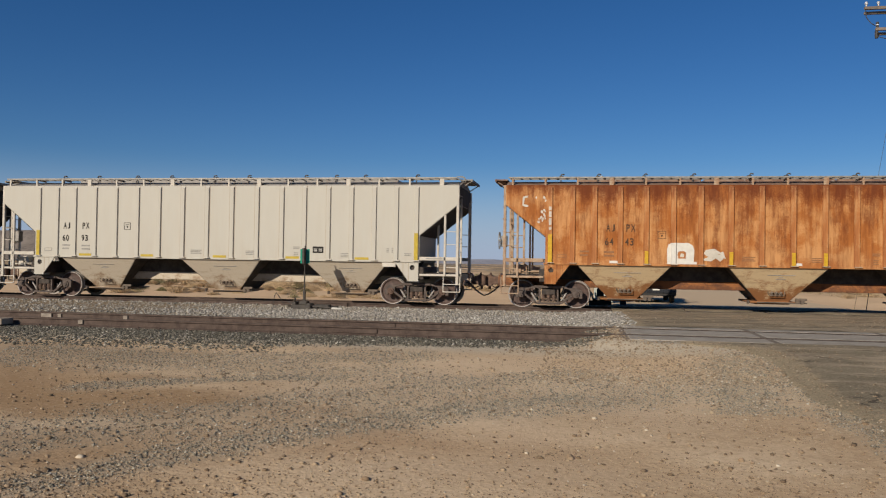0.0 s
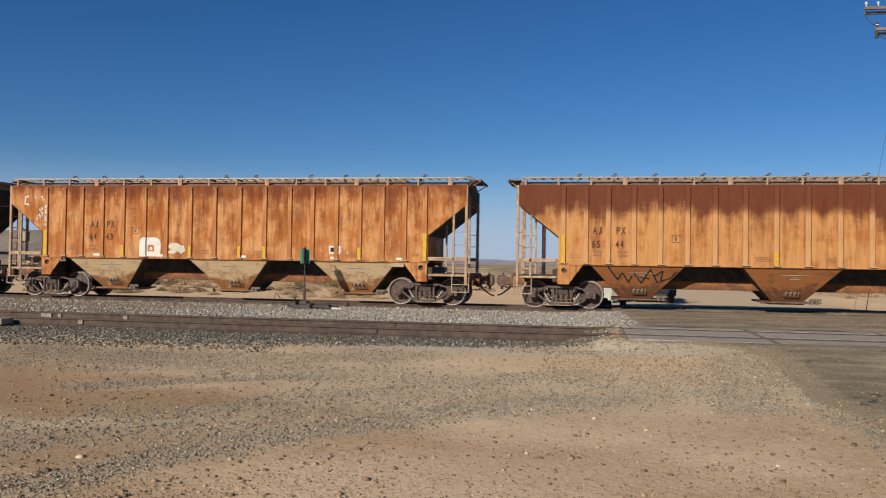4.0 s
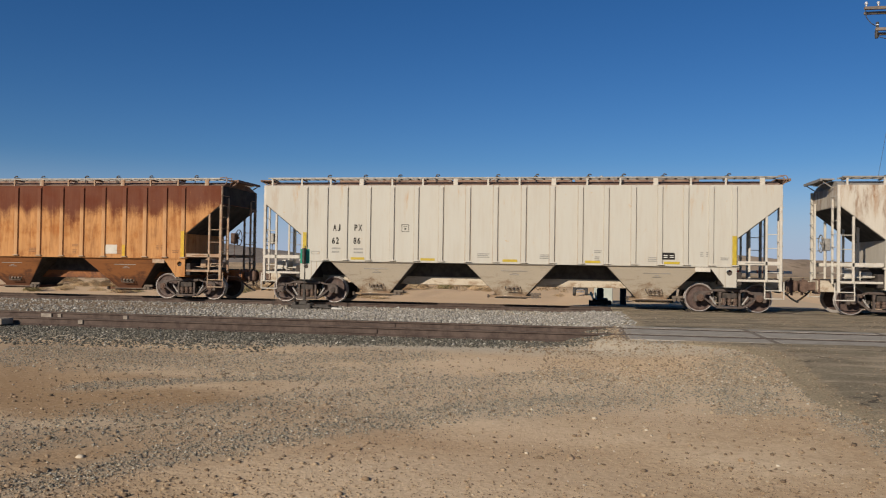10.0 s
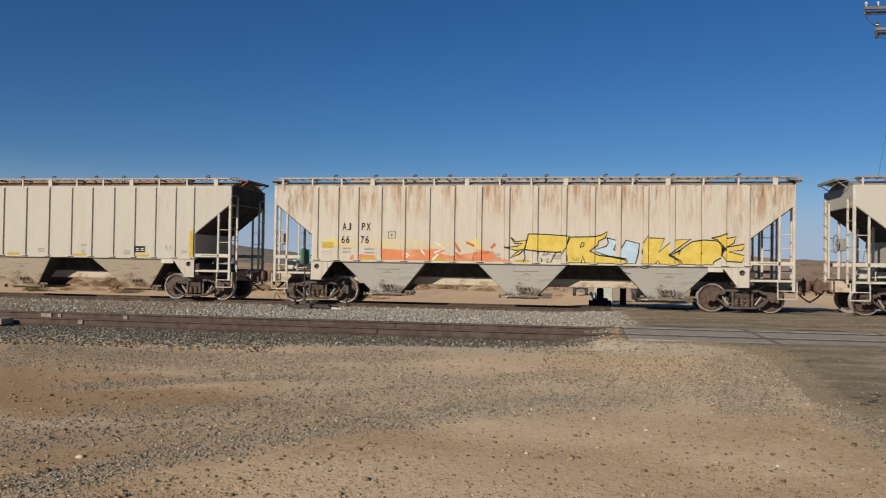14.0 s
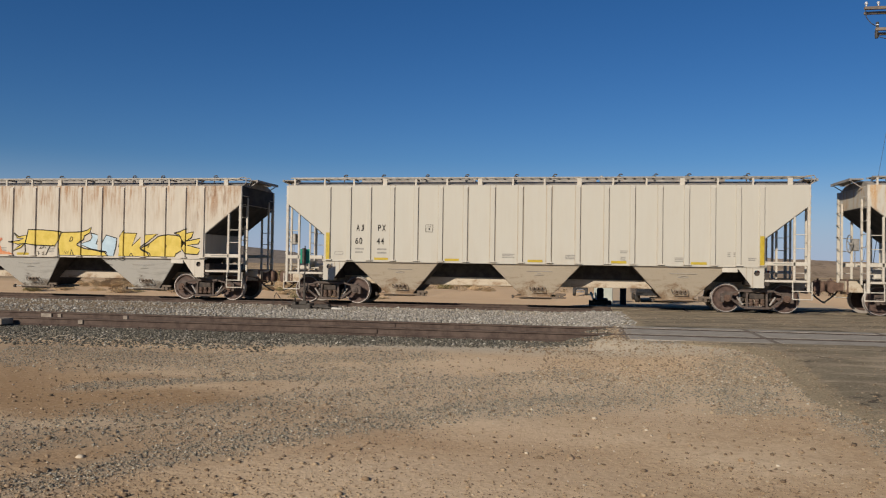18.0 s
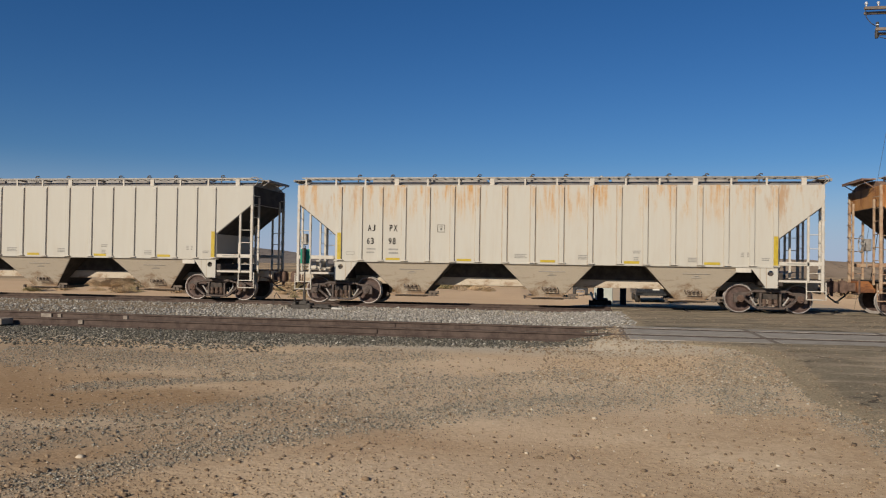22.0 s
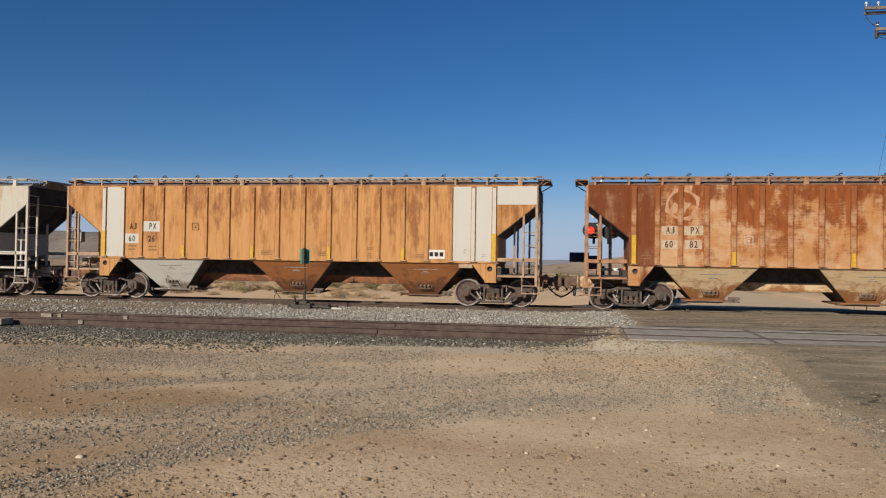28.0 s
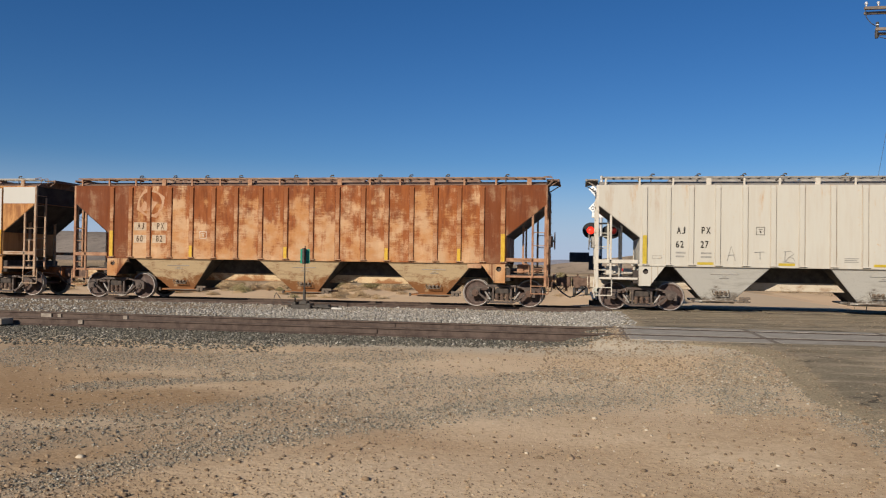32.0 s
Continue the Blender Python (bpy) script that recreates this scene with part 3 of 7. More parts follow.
def truck_bolster_shape(s):
    s.box(-0.22, 0.22, -1.13, 1.13, 0.44, 0.62, 0.02)
    s.rod((0, 0, 0.62), (0, 0, 0.70), 0.2, 16)


def brake_shape(s):
    for q in (-1, 1):
        s.box(q * 0.40 - 0.04, q * 0.40 + 0.04, -0.95, 0.95, 0.36, 0.46)
        s.box(q * 0.47 - 0.03, q * 0.47 + 0.03, -0.80, -0.66, 0.28, 0.52)


def coupler_shape(s):
    # draft gear pocket, striker, shank, head with knuckle, pin and lifting lever
    s.box(8.44, 8.64, -0.27, 0.27, 0.66, 1.04, 0.025)
    s.box(8.60, 8.68, -0.34, 0.34, 0.62, 1.10, 0.02)
    s.box(8.64, 8.96, -0.15, 0.15, 0.71, 0.99, 0.03)
    s.prism([(8.88, 0.73), (9.00, 0.66), (9.12, 0.66), (9.17, 0.72), (9.17, 0.96), (9.10, 1.05), (9.00, 1.06), (8.88, 0.98)], -0.20, 0.12)
    s.rod((9.14, -0.24, 0.70), (9.14, -0.24, 1.02), 0.075, 10)
    s.prism([(9.10, 0.72), (9.20, 0.72), (9.205, 1.0), (9.10, 1.0)], -0.23, -0.05)
    s.rod((9.02, -0.12, 1.0), (9.02, -0.12, 1.12), 0.03, 8)
    s.rod((9.05, -0.10, 0.66), (9.05, -0.10, 0.55), 0.045, 8)
    s.tube([(8.98, -0.20, 0.66), (8.86, -0.40, 0.58), (8.78, -0.70, 0.80), (8.62, -1.30, 0.86), (8.60, -1.34, 0.66)], 0.016)


def hose_shape(s):
    pts = [(8.56, -0.36, 0.78), (8.70, -0.40, 0.74), (8.80, -0.40, 0.60), (8.92, -0.38, 0.50), (9.06, -0.34, 0.40), (9.15, -0.30, 0.35), (9.21, -0.26, 0.345)]
    s.tube(pts, 0.027, 8)


def brake_wheel_shape(s):
    n, r = 20, 0.28
    ring = [(0, r * math.cos(6.2832 * i / n), r * math.sin(6.2832 * i / n)) for i in range(n + 1)]
    s.tube(ring, 0.016, 6)
    for i in range(4):
        a = i * 1.5708 + 0.4
        s.rod((0.03, 0, 0), (0, r * math.cos(a), r * math.sin(a)), 0.012, 5)
    s.rod((-0.02, 0, 0), (0.24, 0, 0), 0.03, 8)
    s.box(0.06, 0.26, -0.12, 0.12, -0.22, 0.16, 0.02)
    s.rod((0.16, 0, -0.2), (0.16, 0, -0.75), 0.015, 6)


def tank_shape(s):
    s.rod((0.55, -1.0, 1.30), (0.55, -0.42, 1.30), 0.16, 14)
    s.box(0.30, 0.52, -1.05, -0.80, 1.10, 1.42, 0.02)
    s.rod((0.85, -0.85, 1.24), (1.12, -0.85, 1.24), 0.11, 12)
    s.rod((0.15, -1.15, 1.16), (1.2, -1.15, 1.20), 0.018, 6)
    s.rod((0.7, -1.2, 1.08), (0.7, -1.2, 1.38), 0.02, 6)


def truck(parent, x):
    tk = under("truck", None, parent, (x, 0, 0))
    for q in (0, 1):
        turn = (0, 0, math.pi * q)
        part("side_frame", "side_frame", TRUCK_IRON, tk, side_frame_shape, turn=turn, bevel=0.008)
        for sx in (-0.17, 0.0, 0.17):
            part("spring", "spring", SPRING, tk, spring_shape, (sx, 0, 0), turn=turn)
        for s in (-AXLE, AXLE):
            part("bearing", "bearing", TRUCK_IRON if (x + s) % 0.3 > 0.12 else COUPLER, tk, bearing_shape, (s, 0, WHEEL_R), turn=turn, smooth=True)
    part("bolster", "truck_bolster", STEEL_DARK, tk, truck_bolster_shape)
    for q in (-1, 1):
        part("brake_lever", f"brake_lever{q}", LEVER, tk, lambda s: s.rod((q * 0.40, -0.97, 0.24), (q * 0.58, -0.97, 0.50), 0.028, 8), label="brake lever painted pale as if sunlit")
    part("brake_rigging", "brake_rigging", STEEL_DARK, tk, brake_shape)
    for s in (-AXLE, AXLE):
        ws = under("wheelset", wheelset_mesh(), tk, (s, 0, WHEEL_R), "rust-brown wheels on one axle")
        WHEELSETS.append((ws, s))


WHEELSETS = []
WAGONS = []


# shade of the wagon ends, put into the sheets' colour
slope_mat = worn("end_sheet_shade_paint", (0.022, 0.020, 0.019), (0.062, 0.054, 0.047), 3, 0.85)


def wagon(index, label, skin, hop, trim, frame_mat, top_mat, brake=-1, ribs_mat=None, hop_mats=None):
    """One three-bay covered hopper with its running gear, facing either way."""
    car = base("hopper_wagon", pose(U6 + (index - 6) * PITCH + SLACK[index], TRACK_Y, 0), label, "railway wagon", "wagons of the train")
    WAGONS.append((car, U6 + (index - 6) * PITCH + SLACK[index]))
    part("body", "body", skin, car, body_shape, bevel=0.012)
    part("roof", "roof", top_mat, car, roof_shape)
    for q in (0, 1):
        turn = (0, 0, math.pi * q)
        for x in RIBS:
            part("rib", "rib", ribs_mat or skin, car, lambda s: rib_shape(s), (x if not q else -x, (-1 + 2 * q) * HALF_W, 0), turn=turn)
        part("side_sill", "side_sill", skin, car, sill_shape, turn=turn)
        part("walkway", "walkway", top_mat if frame_mat.name.startswith("brown") else GALV, car, walkway_shape, turn=turn, label="roof walkway grating")
        for i, x in enumerate(POSTS):
            wide = i % 3 == 0 and i > 0
            part("bracket", "wide_bracket" if wide else "bracket", frame_mat, car, wide_bracket_shape if wide else bracket_shape,
                 (x if not q else -x, 0, 0), turn=turn)
    for x in RIBS:
        part("rib_foot", "rib_foot", frame_mat, car, foot_shape, (x + 0.02, -HALF_W - 0.01, 1.485))
    for i, x in enumerate(HOPPERS):
        hm = hop_mats[i] if hop_mats else hop
        hp = part("hopper", "hopper", hm, car, hopper_shape, (x, 0, 0), bevel=0.01)
        for q in (0, 1):
            # the shade on the hopper's sloping ends is put into their colour
            part("end_slope", "end_slope", SHADED_SHEET, hp, hopper_end_shape, turn=(0, 0, math.pi * q), label="slope sheet painted dark for its shade")
        part("outlet_gate", "outlet_gate", hm, hp, gate_shape)
        for w, dz in ((0.42, 1.20), (0.07, 1.13), (0.15, 1.08)):
            part("stencil_bar", f"hopper_stencil{dz}", FAINT, hp, lambda s: s.box(-w, w, -0.004, 0.004, -0.008, 0.008), (0.12, -1.47 + (1.43 - dz) * 0.632 - 0.008, dz), turn=(radians(-32), 0, 0))
        part("gate_rack", "gate_rack", GATE, hp, rack_shape)
        part("gate_crank", "gate_crank", GATE, hp, handle_shape, (0.05, -0.985, 0.62), turn=(radians(-32), 0, 0))
        for x in (-0.08, 0.05, 0.18):
            part("crank_cap", "crank_cap", GATE, hp, cap_shape, (x, -0.985, 0.62), turn=(radians(-32), 0, 0), smooth=True)
    part("centre_sill", "centre_sill", trim, car, centre_sill_shape)
    # shade under the body, painted as a dark hood
    part("slope_hood", "slope_hood", SHADED_SHEET, car, lambda s: s.prism([(-6.6, 0.95), (6.6, 0.95), (6.9, 1.468), (-6.9, 1.468)], -0.52, 0.52), label="slope sheets over the centre sill, painted dark for shade")
    part("card_board", "card_board", frame_mat, car, lambda s: s.box(5.86, 6.32, -1.50, -1.44, 1.27, 1.415, 0.006), label="small routing card board")
    for x0, x1, z0, z1 in ((-6.70, -6.40, 1.66, 1.675), (-6.70, -6.40, 1.75, 1.765), (-6.70, -6.685, 1.675, 1.75), (-6.415, -6.40, 1.675, 1.75), (7.35, 7.9, 1.555, 1.575)):
        slab(car, "stencil_bar", FAINT if frame_mat.name.startswith("cream") else FAINT_RUST, x0, x1, z0, z1, 0.003)
    for x in (-4.1, 0.0, 4.1):
        part("hatch_cover", "hatch_cover", top_mat, car, hatch_shape, (x, 0, 0))
    for x in (-6.6, -5.3, -3.9, -2.5, -0.6, 0.66, 2.6, 3.77, 4.97, 6.85):
        part("hatch_latch", "hatch_latch", LATCH, car, latch_shape, (x + 0.13 * math.sin(index * 5 + x), 0, 0))
    for e in (-1, 1):
        edge = 7.10 * e
        flip = e < 0
        for q in (-1, 1):
            # parts drawn for the near side of the right-hand end, turned to the other corners
            m = Matrix.Diagonal((e, -q, 1, 1))
            def corner(name, key, mat, build, x, z=0.0, lab=""):
                tag = (key, mat.name, e, q)
                if tag not in MADE:
                    s = Solid()
                    build(s)
                    s.v = [tuple(m @ Vector(p)) for p in s.v]
                    MADE[tag] = s.mesh(key, mat)
                return under(name, MADE[tag], car, (e * x, 0, z), lab)
            corner("corner_post", "corner_post", frame_mat, post_shape, 8.40)
            corner("ladder_stile", "ladder_stile", frame_mat, stile_shape, 7.98)
            for z in (1.28, 2.03, 2.46):
                corner("ladder_rung", "ladder_rung", frame_mat, rung_shape, 7.97, z)
            corner("end_beam", "end_beam", frame_mat, end_beam_shape, 7.13)
            corner("low_beam", "low_beam", frame_mat, low_beam_shape, 7.13)
            corner("bolster_web", "bolster_web", skin, web_shape, 7.10)
            corner("stirrup_step", "stirrup_step", frame_mat, stirrup_shape, 7.94)
            corner("end_stile", "end_stile", frame_mat, lambda s: s.box(-0.03, 0.03, -1.0, -0.94, 0.95, 3.6), 8.44)
            for z in (1.30, 1.70, 2.10, 2.50, 2.90, 3.30, 3.65):
                corner("end_rung", "end_rung", frame_mat, lambda s: s.rod((0, -1.46, 0), (0, -0.97, 0), 0.013, 6), 8.47, z)
        part("end_platform", "end_platform", STEEL_DARK, car, deck_shape, (edge, 0, 0), turn=(0, 0, math.pi if flip else 0))
        # dark sheet that paints shade on the slope under each end
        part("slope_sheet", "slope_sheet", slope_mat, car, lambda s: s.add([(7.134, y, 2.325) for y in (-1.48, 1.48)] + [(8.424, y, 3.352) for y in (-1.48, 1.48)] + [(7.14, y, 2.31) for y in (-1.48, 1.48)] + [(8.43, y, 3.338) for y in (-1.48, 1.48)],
             [(4, 5, 7, 6), (0, 2, 3, 1), (0, 1, 5, 4), (2, 6, 7, 3), (0, 4, 6, 2), (1, 3, 7, 5)]), (0 if e > 0 else 0.045, 0, 0), turn=(0, 0, math.pi if flip else 0), label="sloping end sheet painted dark as shade")
        part("body_bolster", "body_bolster", STEEL_DARK, car, bolster_shape, (TRUCK_X * e, 0, 0))
        part("crosswalk", "crosswalk", top_mat, car, crosswalk_shape, (8.42 * e, 0, 0), turn=(0, 0, math.pi if flip else 0))
        if e > 0:
            for y in (-1.42, -1.05):
                part("roof_grab", "roof_grab", top_mat, car, grab_shape, (8.44, y, 0))
            # only the right-hand end, away from the sun, gets this painted shade
            part("end_sheet", "end_sheet", slope_mat, car, lambda s: s.box(8.415, 8.424, -1.495, 1.495, 3.372, 3.99), label="end sheet painted black for its shade")
        for y in (-0.72, 0.72):
            part("end_brace", "end_brace", frame_mat, car, brace_shape, (7.62 * e, y, 0))
        part("coupler", "coupler", COUPLER, car, coupler_shape, turn=(0, 0, math.pi if flip else 0))
        part("air_hose", "air_hose", HOSE, car, hose_shape, turn=(0, 0, math.pi if flip else 0))
        truck(car, TRUCK_X * e)
    part("brake_gear", "brake_gear", frame_mat, car, tank_shape, (7.15 * brake, 0, 0) if brake > 0 else (-8.4, 0, 0))
    part("brake_wheel", "brake_wheel", COUPLER if index in (3, 9) else GALV, car, brake_wheel_shape, (8.66 * brake, -0.55, 2.22), smooth=True,
         turn=(0, 0, 0 if brake < 0 else math.pi))
    return car


def slab(car, name, mat, x0, x1, z0, z1, lift=0.004, label=""):
    """A thin painted or stuck-on panel on the near side."""
    def build(s):
        s.box(x0, x1, FACE - lift, FACE + 0.001, z0, z1)
    return part(name, f"{name}{x0:.2f}{z0:.2f}{x1:.2f}{lift}", mat, car, build, label=label)


def stencils(car, mat, rust=False):
    """Small unreadable lines of stencil, as bars."""
    for x, z, w, rows in ((-5.98, 1.84, 0.30, 1), (-5.98, 1.72, 0.26, 1), (-5.22, 1.83, 0.32, 1), (-5.22, 1.71, 0.32, 1), (-1.02, 1.73, 0.40, 3), (1.02, 1.72, 0.36, 3),
                          (2.74, 1.88, 0.24, 2), (2.76, 1.68, 0.16, 3), (4.42, 1.68, 0.38, 3), (6.0, 1.86, 0.10, 3), (6.18, 1.86, 0.14, 3), (6.62, 1.70, 0.24, 2)):
        for i in range(rows):
            slab(car, "stencil_bar", mat, x, x + w * (1 - 0.12 * (i % 2)), z - i * 0.055, z - i * 0.055 + (0.055 if rows == 1 else 0.03))


def marks(car, hi, lo, mat, size=0.218, left=-5.95, right=-5.20, z=2.46, box=(-3.45, 2.44), box_mat=None):
    """Reporting marks in two columns on either side of a rib, and the small boxed stencil beside them."""
    y = FACE - 0.003
    for text, x, h in ((hi[:2], left, z), (hi[2:], right, z), (lo[:2], left - 0.03, z - 0.44), (lo[2:], right - 0.03, z - 0.44)):
        lettering(text, size, mat, car, x, y, h, "stencilled reporting mark", 0.92 if text.isdigit() else 0.90)
    bx, bz = box
    for x0, x1, z0, z1 in ((-0.125, 0.125, 0.0, 0.015), (-0.125, 0.125, 0.235, 0.25), (-0.125, -0.11, 0.015, 0.235), (0.11, 0.125, 0.015, 0.235), (-0.06, 0.06, 0.17, 0.185), (-0.025, 0.025, 0.07, 0.13)):
        slab(car, "stencil_box", box_mat or mat, bx + x0, bx + x1, bz + z0, bz + z1, 0.003)


def strips(car, xs=(-5.08, -2.68, 0.05, 2.70, 5.15), uprights=True, on_ribs=()):
    for x in xs:
        slab(car, "reflector", YELLOW, x - 0.24, x + 0.24, 1.495, 1.575, 0.005, "yellow reflective strip")
    if uprights:
        for x in (-6.93, 7.02):
            def build(s, x=x):
                s.box(x - 0.065, x + 0.065, FACE - RIB_D - 0.006, FACE - RIB_D + 0.008, 1.50, 2.40)
            part("reflector", f"upright{x}", AMBER if on_ribs else YELLOW, car, build, label="tall yellow reflective strip")
    for x in on_ribs:
        def build(s, x=x):
            s.box(x - 0.055, x + 0.055, FACE - RIB_D - 0.006, FACE - RIB_D + 0.008, 1.50, 1.90)
        part("reflector", f"ribstrip{x}", AMBER, car, build, label="yellow reflective strip on a rib")


def notice(car, x, z=1.72):
    slab(car, "notice_panel", INK, x - 0.19, x + 0.19, z - 0.02, z + 0.20, 0.004, "black and white stencilled notice panel")
    for a, b in ((-0.15, -0.03), (0.03, 0.15)):
        slab(car, "notice_bar", WHITE, x + a, x + b, z + 0.10, z + 0.125, 0.006)
        slab(car, "notice_bar", WHITE, x + a, x + b, z + 0.04, z + 0.065, 0.006)


def build_train():
    cream = wagon_skin("cream_wagon_paint", CREAM, (0.50, 0.36, 0.22), (0.36, 0.24, 0.14), 0.08, seed=1, grime=0.12)
    cream_b = wagon_skin("cream_paint_with_rust_spots", CREAM, (0.46, 0.27, 0.12), (0.30, 0.16, 0.07), 0.12, blot=0.32, seed=2, grime=0.12, specks=0.55)
    cream_c = wagon_skin("cream_paint_with_brown_runs", (0.50, 0.452, 0.372), (0.36, 0.215, 0.115), (0.17, 0.085, 0.04), 0.15, streak=0.85, blot=1.0, seed=3, grime=0.1)
    cream_d = wagon_skin("cream_paint_stained_at_the_roof", CREAM, (0.50, 0.29, 0.11), (0.34, 0.175, 0.062), 0.10, blot=0.76, seed=5, grime=0.12, specks=0.3)
    rust_a = wagon_skin("orange_red_rust", (0.50, 0.245, 0.092), (0.36, 0.125, 0.030), (0.125, 0.030, 0.009), 0.48, top=3.62, streak=0.45, blot=0.9, seed=4, grime=0.15, mottle=0.62)
    rust_b = wagon_skin("orange_paint_under_dark_rust", (0.47, 0.228, 0.080), (0.36, 0.138, 0.038), (0.100, 0.025, 0.012), 0.40, top=3.08, streak=0.4, seed=6, grime=0.08, mottle=0.36, specks=0.8)
    rust_c = wagon_skin("faded_orange_oxide_paint", (0.47, 0.240, 0.087), (0.37, 0.150, 0.045), (0.165, 0.056, 0.019), 0.36, streak=0.62, blot=0.95, seed=7, grime=0.15, mottle=0.72, specks=0.9)
    rust_d = wagon_skin("deep_brown_rust_with_pale_remains", (0.53, 0.34, 0.185), (0.255, 0.076, 0.019), (0.095, 0.024, 0.009), 0.60, streak=0.45, patch=0.74, mottle=0.45, seed=8, grime=0.2)
    rib_a = wagon_skin("pale_orange_rib_paint", (0.51, 0.28, 0.12), (0.40, 0.155, 0.05), (0.18, 0.055, 0.022), 0.50, top=3.7, seed=14, grime=0.15)
    rib_b = wagon_skin("orange_rib_paint", (0.49, 0.265, 0.115), (0.39, 0.17, 0.06), (0.11, 0.030, 0.016), 0.34, top=3.15, streak=0.7, seed=16, grime=0.2)
    rib_d = wagon_skin("brown_rib_rust", (0.52, 0.33, 0.185), (0.25, 0.085, 0.028), (0.11, 0.034, 0.014), 0.62, patch=0.7, seed=18, grime=0.2)
    beige = hopper_skin("dusty_cream_hopper_paint", (0.47, 0.40, 0.305), (0.27, 0.185, 0.115), 0.38, 1)
    grey = hopper_skin("pale_grey_hopper_paint", (0.50, 0.48, 0.43), (0.16, 0.13, 0.10), 0.18, 2)
    stained = hopper_skin("rust_stained_hopper_paint", (0.52, 0.385, 0.225), (0.25, 0.11, 0.042), 0.58, 3)
    russet = hopper_skin("russet_hopper_paint", (0.27, 0.105, 0.036), (0.12, 0.05, 0.025), 0.62, 4)
    frame_cream = worn("cream_frame_paint", (0.44, 0.40, 0.33), (0.55, 0.50, 0.42), 3, 0.65, speck=(0.30, 0.19, 0.11))
    frame_rust = worn("rusted_orange_frame_paint", (0.28, 0.155, 0.085), (0.42, 0.325, 0.225), 4, 0.75, speck=(0.14, 0.07, 0.04))
    frame_brown = worn("brown_frame_paint", (0.24, 0.11, 0.06), (0.42, 0.25, 0.14), 3, 0.75, speck=(0.12, 0.06, 0.035))
    top_grey = worn("dull_grey_roof_paint", (0.20, 0.185, 0.165), (0.34, 0.31, 0.27), 2.5, 0.7, speck=(0.22, 0.13, 0.08))
    top_rust = worn("rusty_roof_sheet", (0.15, 0.085, 0.06), (0.28, 0.18, 0.12), 2.5, 0.8, speck=(0.36, 0.32, 0.27))
    WH = "cream-white covered hopper wagon "
    c = wagon(0, WH + "with black lettering", cream, beige, beige, frame_cream, top_grey)
    strips(c)
    notice(c, 3.9)
    c = wagon(1, WH + "with dusty hoppers, clean sides", cream, beige, beige, frame_cream, top_grey)
    marks(c, "AJPX", "6093", INK)
    strips(c)
    stencils(c, FAINT)
    notice(c, 3.62)
    c = wagon(2, "orange-red rusted covered hopper wagon with a white patch", rust_a, stained, russet, frame_rust, top_rust, ribs_mat=rib_a)
    marks(c, "AJPX", "6443", FADED_INK, 0.235, -5.16, -4.53, 2.51, (-3.43, 2.29))
    strips(c, (), True, (-3.90, -1.34, 0.49, 1.41, 4.78))
    stencils(c, FAINT_RUST)
    rim = [(-3.26, 1.50), (-2.46, 1.50), (-2.44, 1.95), (-2.50, 2.10), (-2.62, 2.17), (-3.12, 2.17), (-3.22, 2.12), (-3.27, 1.98)]
    patch_shape(c, "white_patch", WHITE, rim, 0.005, "rounded white patch with a rusty spot")
    over_ribs(c, WHITE, rim)
    patch_shape(c, "patch_spot", rib_a, [(-2.93, 1.68), (-2.70, 1.68), (-2.69, 1.86), (-2.76, 1.92), (-2.92, 1.90), (-2.95, 1.80)], 0.009)
    patch_shape(c, "patch_spot", frame_cream, [(-2.88, 1.73), (-2.76, 1.72), (-2.75, 1.82), (-2.84, 1.85)], 0.011)
    patch_shape(c, "white_smear", frame_cream, [(-2.24, 1.64), (-2.02, 1.74), (-2.16, 1.84), (-2.10, 1.96), (-1.84, 2.00), (-1.66, 1.88), (-1.58, 1.92), (-1.52, 1.74), (-1.66, 1.60), (-1.80, 1.70), (-1.94, 1.60)], 0.004, "smear of white paint")
    patch_shape(c, "white_smear", frame_cream, [(-7.82, 3.62), (-7.66, 3.66), (-7.66, 3.60), (-7.76, 3.57), (-7.79, 3.38), (-7.64, 3.34), (-7.66, 3.28), (-7.84, 3.32)], 0.004, "bent white remains of an emblem")
    rng = random.Random(22)
    for i in range(30):
        x, z, r = rng.uniform(-7.38, -7.02), rng.uniform(2.78, 3.22), rng.uniform(0.018, 0.045)
        if i < 5:
            x, z = rng.uniform(-7.4, -7.05), rng.uniform(3.45, 3.6)
        if i > 24:
            x, z = rng.uniform(-2.3, 5.5), rng.uniform(1.6, 1.9)
        if z < 3.36 - (x + 8.38) * 0.79 + 0.1 or min(abs(x - q) for q in RIBS) < 0.13:
            continue
        patch_shape(c, "paint_fleck", frame_cream, [(x + r * rng.uniform(0.5, 1.2) * math.cos(a), z + r * rng.uniform(0.8, 1.9) * math.sin(a)) for a in (0.2, 1.3, 2.2, 3.3, 4.2, 5.4)], 0.004)
    for z, h in ((3.18, 0.12), (2.96, 0.18), (2.70, 0.22), (2.55, 0.1)):
        slab(c, "paint_fleck", frame_cream, -6.97, -6.89, z, z + h, RIB_D + 0.004)
    slab(c, "notice_panel", WHITE, 3.72, 4.12, 1.68, 1.95, 0.004, "white notice panel")
    slab(c, "notice_bar", INK, 3.77, 3.90, 1.74, 1.89, 0.007)
    slab(c, "notice_bar", INK, 3.94, 4.06, 1.74, 1.89, 0.007)
    for x in (-4.9, -2.5, 0.6, 3.9, 6.2):
        slab(c, "pale_tag", WHITE, x - 0.14, x + 0.14, 1.50, 1.58, 0.006)
    c = wagon(3, "orange covered hopper wagon with dark rust along its top", rust_b, russet, russet, frame_rust, top_rust, brake=1, ribs_mat=rib_b)
